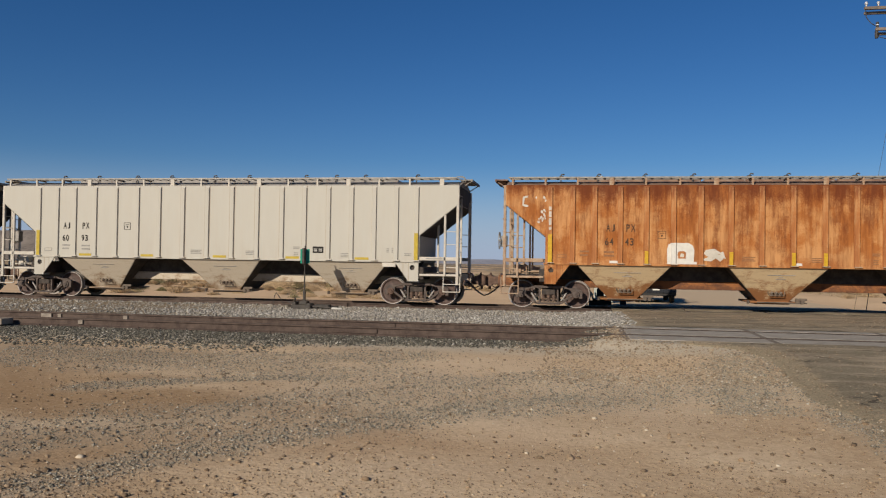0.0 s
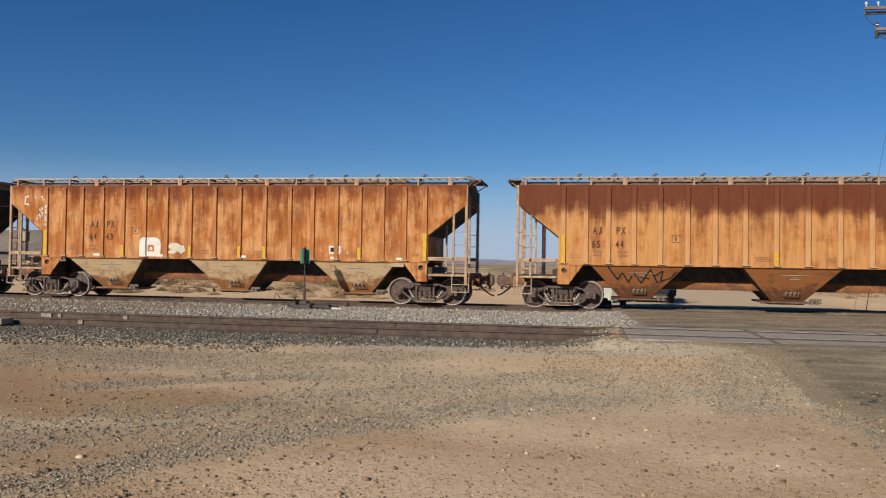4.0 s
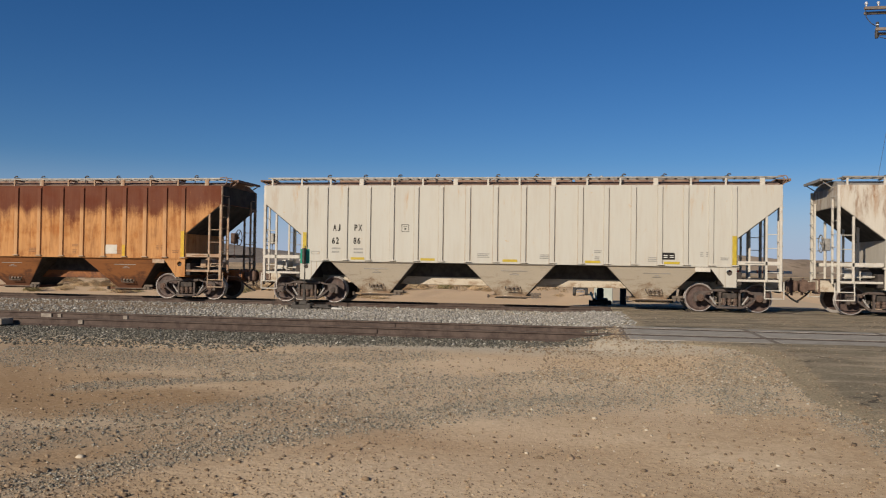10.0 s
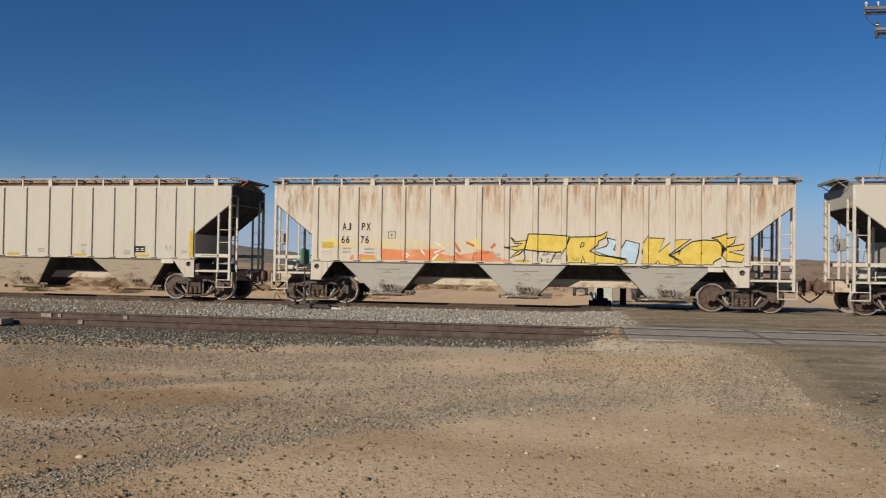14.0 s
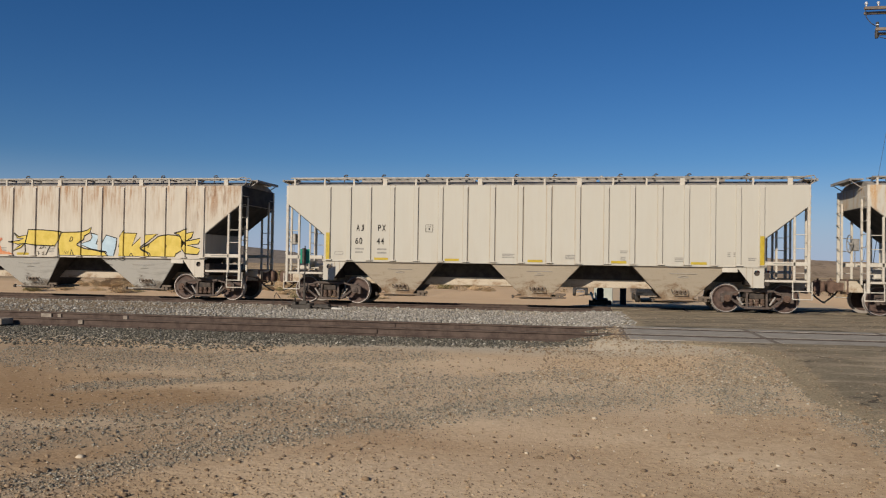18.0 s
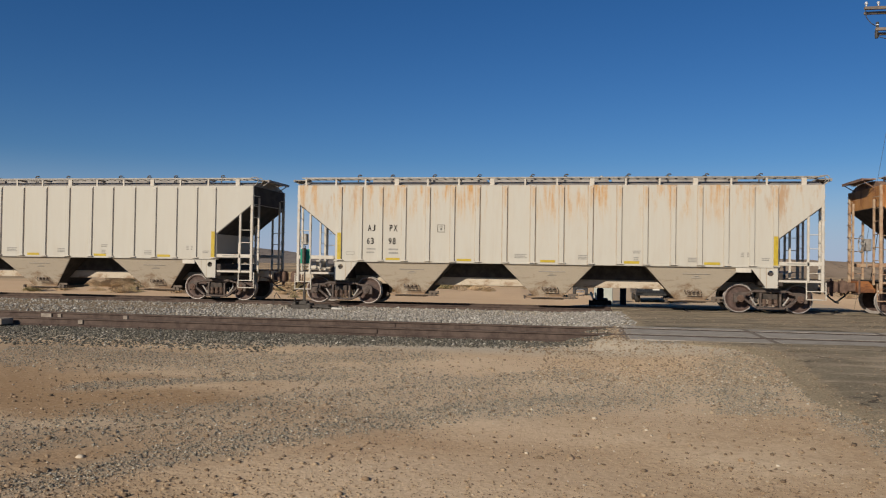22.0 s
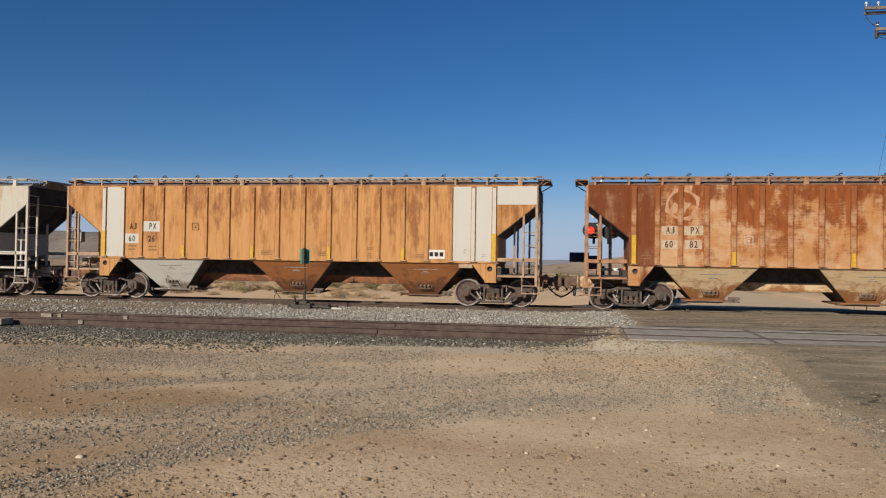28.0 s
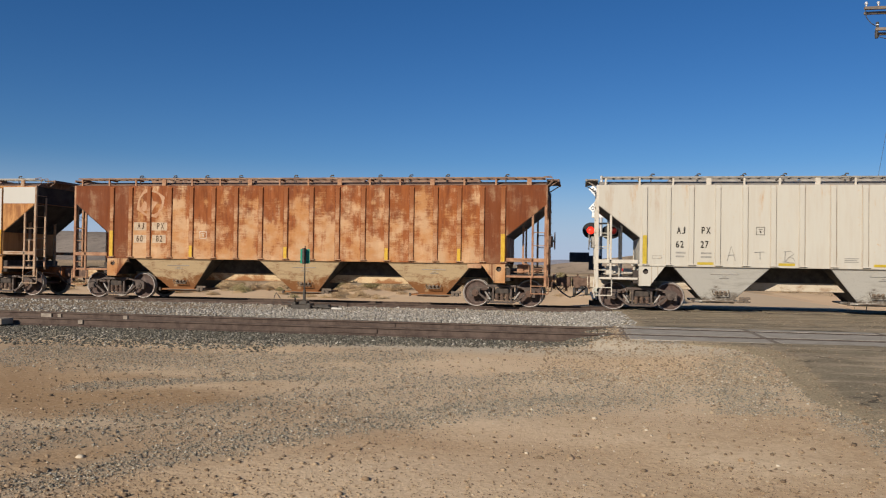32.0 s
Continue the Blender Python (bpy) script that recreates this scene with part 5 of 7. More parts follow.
def ground_material():
    k = Nodes("desert_sand_and_gravel", 1.0, 0.0, 0.03)
    co = k.world_coords()
    big = k.noise(k.world_coords((0.10, 0.24, 1.0)), 1.0, 5, 0.6, 0.4)
    mid = k.noise(k.world_coords((0.5, 0.9, 1)), 1.0, 6, 0.6)
    fine = k.noise(co, 16.0, 6, 0.7)
    grit = k.cells(co, 34.0)
    grit2 = k.cells(co, 85.0)
    sand = k.mix(k.ramp(mid, 0.3, 0.7), (0.55, 0.395, 0.24), (0.66, 0.50, 0.322))
    sand = k.mix(k.ramp(fine, 0.42, 0.7, 0.0, 0.55), sand, (0.36, 0.24, 0.14))
    specks = k.calc("MULTIPLY", k.ramp(k.cells(co, 24.0), 0.10, 0.22, 1.0, 0.0), k.ramp(k.noise(co, 3.0, 4), 0.40, 0.58))
    sand = k.mix(k.calc("MULTIPLY", specks, 0.75), sand, (0.20, 0.135, 0.085))
    chips = k.calc("MULTIPLY", k.ramp(k.cells(k.world_coords((1, 1, 1), (3, 7, 0)), 31.0), 0.08, 0.18, 1.0, 0.0), k.ramp(k.noise(co, 2.2, 4), 0.45, 0.6))
    sand = k.mix(k.calc("MULTIPLY", chips, 0.6), sand, (0.58, 0.47, 0.34))
    coarse = k.calc("MULTIPLY", k.ramp(k.cells(k.world_coords((1, 1, 1), (5, 2, 0)), 11.0), 0.10, 0.21, 1.0, 0.0), k.ramp(k.noise(co, 1.4, 5), 0.44, 0.6))
    sand = k.mix(k.calc("MULTIPLY", coarse, 0.6), sand, (0.24, 0.165, 0.10))
    sand = k.mix(k.ramp(k.noise(k.world_coords((0.22, 0.3, 1), (1.7, 0.4, 0)), 1.0, 6, 0.6), 0.42, 0.66, 0.0, 0.55), sand, (0.40, 0.25, 0.135))
    y = k.axis(co, 1)
    hue = k.t.nodes.new("ShaderNodeAttribute")
    hue.attribute_name = "ochre"
    sand = k.mix(k.calc("MULTIPLY", hue.outputs["Fac"], k.ramp(fine, 0.3, 0.6, 0.55, 1.0)), sand, (0.33, 0.212, 0.112))
    wash = k.t.nodes.new("ShaderNodeAttribute")
    wash.attribute_name = "pale"
    sand = k.mix(k.calc("MULTIPLY", wash.outputs["Fac"], k.ramp(fine, 0.35, 0.65, 1.0, 0.5)), sand, (0.69, 0.525, 0.345))
    sand = k.mix(k.ramp(y, 31.0, 34.0, 0.0, 0.8), sand, (0.68, 0.475, 0.285))
    # grey gravel lies in ragged drifts that run with the tracks
    drift = k.calc("ADD", k.calc("MULTIPLY", big, 0.75), k.calc("MULTIPLY", mid, 0.35))
    thick = k.t.nodes.new("ShaderNodeAttribute")
    thick.attribute_name = "gravel"
    g = k.calc("ADD", k.calc("MULTIPLY", thick.outputs["Fac"], 0.7), k.ramp(drift, 0.60, 0.74, 0.0, 0.25))
    g = k.calc("MULTIPLY", g, k.ramp(fine, 0.35, 0.6, 0.35, 1.0))
    g = k.calc("MULTIPLY", g, k.ramp(y, 30.0, 34.0, 1.0, 0.0))
    gravel = k.mix(k.ramp(grit, 0.1, 0.6), (0.27, 0.235, 0.178), (0.48, 0.415, 0.31))
    col = k.mix(g, sand, gravel)
    # stony bed between and beside the tracks
    bed = k.calc("MULTIPLY", k.ramp(y, 12.6, 13.6), k.ramp(y, 29.5, 31.5, 1.0, 0.0))
    bedcol = k.mix(k.ramp(grit2, 0.1, 0.55), (0.29, 0.25, 0.19), (0.48, 0.42, 0.32))
    bedcol = k.mix(hue.outputs["Fac"], bedcol, (0.178, 0.142, 0.100))
    col = k.mix(k.calc("MULTIPLY", bed, 0.85), col, bedcol)
    far = k.noise(k.world_coords((0.05, 0.018, 1)), 1.0, 6, 0.65)
    scrub = k.calc("MULTIPLY", k.ramp(y, 56.0, 75.0), k.ramp(far, 0.40, 0.56, 0.1, 0.85))
    col = k.mix(scrub, col, (0.20, 0.155, 0.095))
    relief = k.calc("ADD", k.calc("MULTIPLY", fine, 1.0), k.calc("MULTIPLY", grit, 0.6))
    lumps = k.noise(co, 4.5, 6, 0.7)
    return k.done(col, None, k.calc("ADD", relief, k.calc("MULTIPLY", lumps, 2.0)), 0.02, 0.34)


def sheet(name, xs, ys, height, mat, smooth_it=True):
    v = [(x, y, height(x, y)) for y in ys for x in xs]
    n = len(xs)
    f = [(j * n + i, j * n + i + 1, (j + 1) * n + i + 1, (j + 1) * n + i) for j in range(len(ys) - 1) for i in range(n - 1)]
    me = bpy.data.meshes.new(name)
    me.from_pydata(v, [], f)
    me.materials.append(mat)
    if smooth_it:
        me.shade_smooth()
    return new(name, me)


def grow(a, b, first, rate):
    out, step = [a], first
    while abs(out[-1] - a) < abs(b - a):
        out.append(out[-1] + (step if b > a else -step))
        step *= rate
    out[-1] = b
    return out


def build_ground():
    xs = grow(-16, -2600, 0.5, 1.22)[:0:-1] + [-16 + i * 0.2 for i in range(165)] + grow(17, 2600, 0.5, 1.22)
    ys = grow(-4, -900, 0.5, 1.4)[:0:-1] + [-4 + i * 0.2 for i in range(203)] + grow(36.5, 4200, 0.4, 1.15)
    land = sheet("ground", xs, ys, ground_z, ground_material())
    mask = land.data.attributes.new("gravel", "FLOAT", "POINT")
    mask.data.foreach_set("value", [gravel(v.co.x, v.co.y) for v in land.data.vertices])
    def ochre(x, y):
        f = 0.0
        for cx, cy, rx, ry, s in ((-5.0, 7.7, 2.6, 1.0, 0.95), (-4.3, 5.6, 1.6, 0.9, 0.75), (-3.2, 4.6, 1.3, 0.5, 0.55), (-8.0, 8.4, 3.0, 1.8, 0.85), (-9.5, 11.5, 4.0, 1.2, 0.5), (0.9, 5.1, 1.5, 0.5, 0.3), (-1.2, 5.3, 1.2, 0.6, 0.1), (-2.2, 10.4, 1.4, 0.5, 0.25), (2.6, 6.6, 1.0, 1.5, 0.35), (-19.0, 21.0, 12.5, 8.5, 0.9), (1.0, 7.6, 1.6, 0.45, 0.3)):
            d = math.hypot((x - cx) / rx, (y - cy) / ry) + 0.45 * noise.noise(Vector((x * 1.3, y * 1.9, cx)))
            f = max(f, s * (1 - smooth(0.55, 1.25, d)))
        return f
    def pale(x, y):
        wob = 0.3 * noise.noise(Vector((x * 0.8, y * 1.2, 11)))
        d = math.hypot((x + 0.7) / 3.4, (y - 10.2) / 3.7) + wob
        e = math.hypot((x + 1.0) / 1.5, (y - 5.4) / 1.2) + wob
        return max(0.85 * (1 - smooth(0.45, 1.15, d)), 0.55 * (1 - smooth(0.45, 1.15, e)))
    wash = land.data.attributes.new("pale", "FLOAT", "POINT")
    wash.data.foreach_set("value", [pale(v.co.x, v.co.y) if abs(v.co.x) < 8 and 0 < v.co.y < 16 else 0.0 for v in land.data.vertices])
    stain = land.data.attributes.new("ochre", "FLOAT", "POINT")
    stain.data.foreach_set("value", [ochre(v.co.x, v.co.y) if abs(v.co.x) < 40 and -4 < v.co.y < 30 else 0.0 for v in land.data.vertices])
    tagged(land, "sandy desert ground with drifts of grey gravel", "ground", kind="structure")


def asphalt_material():
    k = Nodes("weathered_asphalt", 1.0, 0.0, 0.04)
    co = k.world_coords()
    big, fine = k.noise(co, 0.8, 5, 0.6), k.noise(co, 38.0, 4, 0.7)
    col = k.mix(k.ramp(big, 0.3, 0.7), (0.140, 0.116, 0.076), (0.208, 0.174, 0.117))
    col = k.mix(k.ramp(k.noise(k.world_coords((0.6, 1.2, 1), (2, 5, 0)), 1.8, 8, 0.75), 0.46, 0.62, 0.0, 0.7), col, (0.15, 0.12, 0.08))
    col = k.mix(k.ramp(fine, 0.42, 0.68, 0.0, 0.7), col, (0.35, 0.29, 0.20))
    bent = k.t.nodes.new("ShaderNodeVectorMath")
    bent.operation = "ADD"
    k.put(bent.inputs[0], k.world_coords((0.45, 1.0, 1)))
    warp = k.t.nodes.new("ShaderNodeTexNoise")
    warp.inputs["Scale"].default_value = 1.6
    warp.inputs["Detail"].default_value = 5.0
    k.put(warp.inputs["Vector"], co)
    k.put(bent.inputs[1], warp.outputs["Color"])
    rim = k.t.nodes.new("ShaderNodeTexVoronoi")
    rim.feature = "DISTANCE_TO_EDGE"
    rim.inputs["Scale"].default_value = 0.75
    k.put(rim.inputs["Vector"], bent.outputs[0])
    split = k.calc("MULTIPLY", k.ramp(rim.outputs["Distance"], 0.008, 0.03, 1.0, 0.0), k.ramp(big, 0.42, 0.55))
    col = k.mix(k.calc("MULTIPLY", split, 0.85), col, (0.05, 0.042, 0.034))
    col = k.mix(k.ramp(k.noise(k.world_coords((0.5, 1.4, 1)), 1.1, 7, 0.7), 0.43, 0.62, 0.0, 0.7), col, (0.40, 0.32, 0.22))
    dots = k.ramp(k.cells(co, 26.0), 0.12, 0.25, 1.0, 0.0)
    col = k.mix(k.calc("MULTIPLY", dots, k.ramp(big, 0.3, 0.6, 0.15, 0.6)), col, (0.44, 0.37, 0.27))
    col = k.mix(k.calc("MULTIPLY", k.ramp(k.cells(k.world_coords((1, 1, 1), (4, 4, 0)), 21.0), 0.10, 0.22, 1.0, 0.0), 0.6), col, (0.12, 0.10, 0.075))
    near = k.t.nodes.new("ShaderNodeAttribute")
    near.attribute_name = "margin"
    away = k.axis(co, 1)
    blown = k.calc("ADD", k.ramp(away, 31.0, 35.0), k.calc("SUBTRACT", k.noise(co, 0.9, 6, 0.7), 0.5))
    col = k.mix(k.ramp(blown, 0.5, 0.9, 0.0, 0.9), col, (0.60, 0.45, 0.29))
    frayed = k.calc("ADD", near.outputs["Fac"], k.calc("MULTIPLY", k.calc("SUBTRACT", k.noise(co, 2.4, 6, 0.7), 0.5), 1.1))
    col = k.mix(k.ramp(frayed, 0.62, 0.9, 0.0, 0.8), col, k.mix(k.ramp(fine, 0.35, 0.65), (0.25, 0.20, 0.125), (0.42, 0.335, 0.215)))
    fine = k.calc("SUBTRACT", fine, split)
    return k.done(col, None, fine, 0.008)


def build_road():
    mat = asphalt_material()
    nx = 44
    def edge(y):
        wob = 0.22 * noise.noise(Vector((y * 0.9, 2.2, 0))) + 0.10 * noise.noise(Vector((y * 3.1, 5.2, 0)))
        return 2.66 + (1.0 - 2.66) * smooth(13.2, 14.3, y) + wob * (1 - 0.7 * smooth(13.4, 14.2, y))
    def strip(y0, y1, step):
        v, f = [], []
        rows = int((y1 - y0) / step) + 1
        for j in range(rows + 1):
            y = y0 + (y1 - y0) * j / rows
            x0 = edge(y)
            v.append((x0 - 0.15, y, ground_z(x0, y) - 0.03))
            for i in range(nx + 1):
                x = x0 + (ROAD_X1 - x0) * (i / nx) ** 1.5
                v.append((x, y, road_z(y) + 0.012 * noise.noise(Vector((x * 0.8, y * 0.8, 0))) - 0.03 * (1 - smooth(0, 0.5, x - x0))))
        n = nx + 2
        for j in range(rows):
            f += [(j * n + i, j * n + i + 1, (j + 1) * n + i + 1, (j + 1) * n + i) for i in range(n - 1)]
        return v, f
    rd = base("road", Matrix(), "worn asphalt road over the level crossing", "road", kind="structure")
    for y0, y1 in ((-30, SIDING_Y - 1.66), (SIDING_Y + 1.36, TRACK_Y - 1.3), (TRACK_Y + 1.3, 75)):
        v, f = strip(y0, y1, 0.3 if y1 < 40 else 0.8)
        me = bpy.data.meshes.new("asphalt")
        me.from_pydata(v, [], f)
        me.materials.append(mat)
        me.shade_smooth()
        rim = me.attributes.new("margin", "FLOAT", "POINT")
        rim.data.foreach_set("value", [1 - smooth(0.0, 0.85, p.co.x - edge(p.co.y)) for p in me.vertices])
        under("asphalt", me, rd)
    # crossing panels between and beside the rails
    conc = worn("dusty_crossing_concrete", (0.265, 0.238, 0.195), (0.36, 0.325, 0.272), 4, 1.0, spec=0.05)
    seal = worn("dusty_black_rubber", (0.05, 0.04, 0.033), (0.085, 0.068, 0.055), 8, 1.0, spec=0.03)
    rusty = worn("dirt_packed_steel_joint", (0.13, 0.105, 0.078), (0.20, 0.165, 0.125), 8, 0.9)
    for cy, cz, x0 in ((SIDING_Y, SIDING_Z, 0.80), (TRACK_Y, 0.0, 0.95)):
        idle = cy == SIDING_Y
        for i in range(4):
            a = x0 + i * 2.46
            for y0, y1 in ((-1.65, -0.90), (-0.57, 0.57), (0.90, 1.35)) if idle else ((-1.30, -0.96), (-0.55, 0.55), (0.96, 1.30)):
                part("crossing_panel", f"panel{i}{y0}{cy}", conc if idle else mat, rd,
                     lambda s: s.box(a, a + 2.34, cy + y0, cy + y1, cz - 0.16, cz - 0.004, 0.012))
        g0, g1 = (0.575, 0.895) if idle else (0.555, 0.955)
        for q in (-1, 1):
            part("rubber_seal", f"seal{q}{cy}", seal, rd, lambda s: s.box(x0, x0 + 10.4, min(q * g0, q * g1) + cy, max(q * g0, q * g1) + cy, cz - 0.18, cz - 0.009), label="black rubber along the rail")
        if idle:
            for i in range(5):
                part("joint_strip", f"joint{i}", rusty, rd, lambda s: s.box(x0 - 0.11 + i * 2.46, x0 - 0.005 + i * 2.46, cy - 1.65, cy + 1.35, cz - 0.18, cz - 0.008), label="rust-brown strip between crossing panels")


# ---- tracks ----
def rail_profile():
    return [(-0.068, 0.0), (0.068, 0.0), (0.068, 0.012), (0.012, 0.035), (0.009, 0.125), (0.034, 0.135), (0.036, 0.160), (0.026, 0.170),
            (-0.026, 0.170), (-0.036, 0.160), (-0.034, 0.135), (-0.009, 0.125), (-0.012, 0.035), (-0.068, 0.012)]


def rail_mesh(x0, x1, seg):
    prof = rail_profile()
    n = len(prof)
    xs = [x0 + (x1 - x0) * i / seg for i in range(seg + 1)]
    v = [(x, y, z) for x in xs for y, z in prof]
    f, head = [], []
    for j in range(seg):
        for i in range(n):
            f.append((j * n + i, (j + 1) * n + i, (j + 1) * n + (i + 1) % n, j * n + (i + 1) % n))
            head.append(1 if i in (6, 7, 8) else 0)
    f += [tuple(range(n)), tuple(range((seg + 1) * n - 1, seg * n - 1, -1))]
    head += [0, 0]
    me = bpy.data.meshes.new("rail")
    me.from_pydata(v, [], f)
    me.materials.append(RAIL_SIDE)
    me.materials.append(RAIL_HEAD)
    me.polygons.foreach_set("material_index", head)
    return me


def build_tracks():
    for cy, cz, name, label in ((SIDING_Y, SIDING_Z, "siding_track", "rusty idle siding track on timber sleepers"),
                                (TRACK_Y, 0.0, "main_track", "main railway track under the train")):
        tr = base(name, pose(0, cy, 0), label, "railway track", kind="structure")
        me = rail_mesh(-130, 130, 2)
        for q in (-1, 1):
            under("rail", me, tr, (0, q * 0.7525, cz - 0.170))
        for i in range(-46, 30):
            x = i * 0.55 + 0.09 * math.sin(i * 2.7)
            if x > 0.3 and x < 11.5:
                continue
            part("sleeper", f"sleeper{i % 4}", TIE, tr, lambda s: s.box(-0.115, 0.115, -1.3, 1.3, -0.18, 0.0, 0.01), (x, 0, cz - 0.186), turn=(0, 0, 0.015 * math.sin(i)))
            if -22 < x < 1:
                for q in (-1, 1):
                    part("tie_plate", "tie_plate", RAIL_SIDE, tr, lambda s: (s.box(-0.09, 0.09, -0.17, 0.17, 0.0, 0.014), s.box(-0.05, -0.02, -0.10, -0.07, 0.014, 0.045),
                         s.box(0.02, 0.05, 0.07, 0.10, 0.014, 0.045)), (x, q * 0.7525, cz - 0.186))
        if cy == SIDING_Y:
            chalk = worn("chalk_marked_steel", (0.20, 0.165, 0.13), (0.33, 0.28, 0.225), 9, 0.85)
            for i, (x, q, w) in enumerate(((-11.95, 1, 0.13), (-11.62, 1, 0.04), (-10.0, 1, 0.05), (-10.08, -1, 0.05))):
                part("rail_tag", f"rail_tag{w}", chalk, tr, lambda s: s.box(-w, w, -0.045, -0.01, 0.05, 0.13), (x, q * 0.7525, cz - 0.170), label="pale tag on the rail")
            board = worn("bleached_crossing_plank", (0.22, 0.175, 0.125), (0.34, 0.28, 0.205), 6, 0.9)
            for i, (x0, x1, y0, y1) in enumerate(((-15.6, -11.55, -1.22, -0.86), (-15.8, -13.5, 0.10, 0.58), (-15.7, -13.3, -0.58, -0.1))):
                part("plank", f"plank{i}", board, tr, lambda s: s.box(x0, x1, y0, y1, cz - 0.15, cz - 0.025, 0.012), label="bleached timber crossing plank")
        for x in (-16.2, -4.3):
            for q in (-1, 1):
                part("joint_bar", "joint_bar", RAIL_SIDE, tr, lambda s: s.box(-0.45, 0.45, -0.034, 0.034, 0.035, 0.12, 0.01), (x, q * 0.7525, cz - 0.170))


def stones(name, count, place, size, mat, label, flat=0.65, small=False):
    """Many small broken stones as one mesh."""
    rng = np.random.default_rng(len(name) + count)
    g = (1 + 5 ** 0.5) / 2
    ico = np.array([(-1, g, 0), (1, g, 0), (-1, -g, 0), (1, -g, 0), (0, -1, g), (0, 1, g), (0, -1, -g), (0, 1, -g), (g, 0, -1), (g, 0, 1), (-g, 0, -1), (-g, 0, 1)]) / 1.902
    tri = np.array([(0, 11, 5), (0, 5, 1), (0, 1, 7), (0, 7, 10), (0, 10, 11), (1, 5, 9), (5, 11, 4), (11, 10, 2), (10, 7, 6), (7, 1, 8),
                    (3, 9, 4), (3, 4, 2), (3, 2, 6), (3, 6, 8), (3, 8, 9), (4, 9, 5), (2, 4, 11), (6, 2, 10), (8, 6, 7), (9, 8, 1)])
    if small:
        ico = np.array([(1, 0, 0), (-0.5, 0.87, 0.1), (-0.5, -0.87, -0.1), (0.1, 0.1, 1), (0.5, 0.6, 0.2), (0, 0, -0.6)])
        tri = np.array([(0, 4, 3), (4, 1, 3), (1, 2, 3), (2, 0, 3), (4, 0, 5), (1, 4, 5), (2, 1, 5), (0, 2, 5)])
    nv, nt = len(ico), len(tri)
    pts = []
    while len(pts) < count:
        p = place(rng)
        if p is not None:
            pts.append(p)
    pts = np.array(pts)
    r = size[0] + (size[1] - size[0]) * rng.random(count) ** 2.2
    v = ico[None] * (0.7 + 0.5 * rng.random((count, nv, 1)))
    v = v * (r[:, None] * (0.7 + 0.6 * rng.random((count, 1))))[:, :, None] * np.array([1, 1, flat])
    a = rng.random(count) * 6.283
    c, s = np.cos(a)[:, None], np.sin(a)[:, None]
    w = np.stack([v[:, :, 0] * c - v[:, :, 1] * s, v[:, :, 0] * s + v[:, :, 1] * c, v[:, :, 2]], 2) + pts[:, None, :]
    w[:, :, 2] += (r * 0.25)[:, None]
    faces = (tri[None] + (np.arange(count) * nv)[:, None, None]).reshape(-1)
    me = bpy.data.meshes.new(name)
    me.vertices.add(count * nv)
    me.vertices.foreach_set("co", w.reshape(-1))
    nf = count * nt
    me.loops.add(nf * 3)
    me.loops.foreach_set("vertex_index", faces)
    me.polygons.add(nf)
    me.polygons.foreach_set("loop_start", np.arange(0, nf * 3, 3))
    me.polygons.foreach_set("loop_total", np.full(nf, 3))
    me.update()
    me.validate()
    me.materials.append(mat)
    ob = new(name, me)
    return tagged(ob, label, "gravel", kind="stuff")


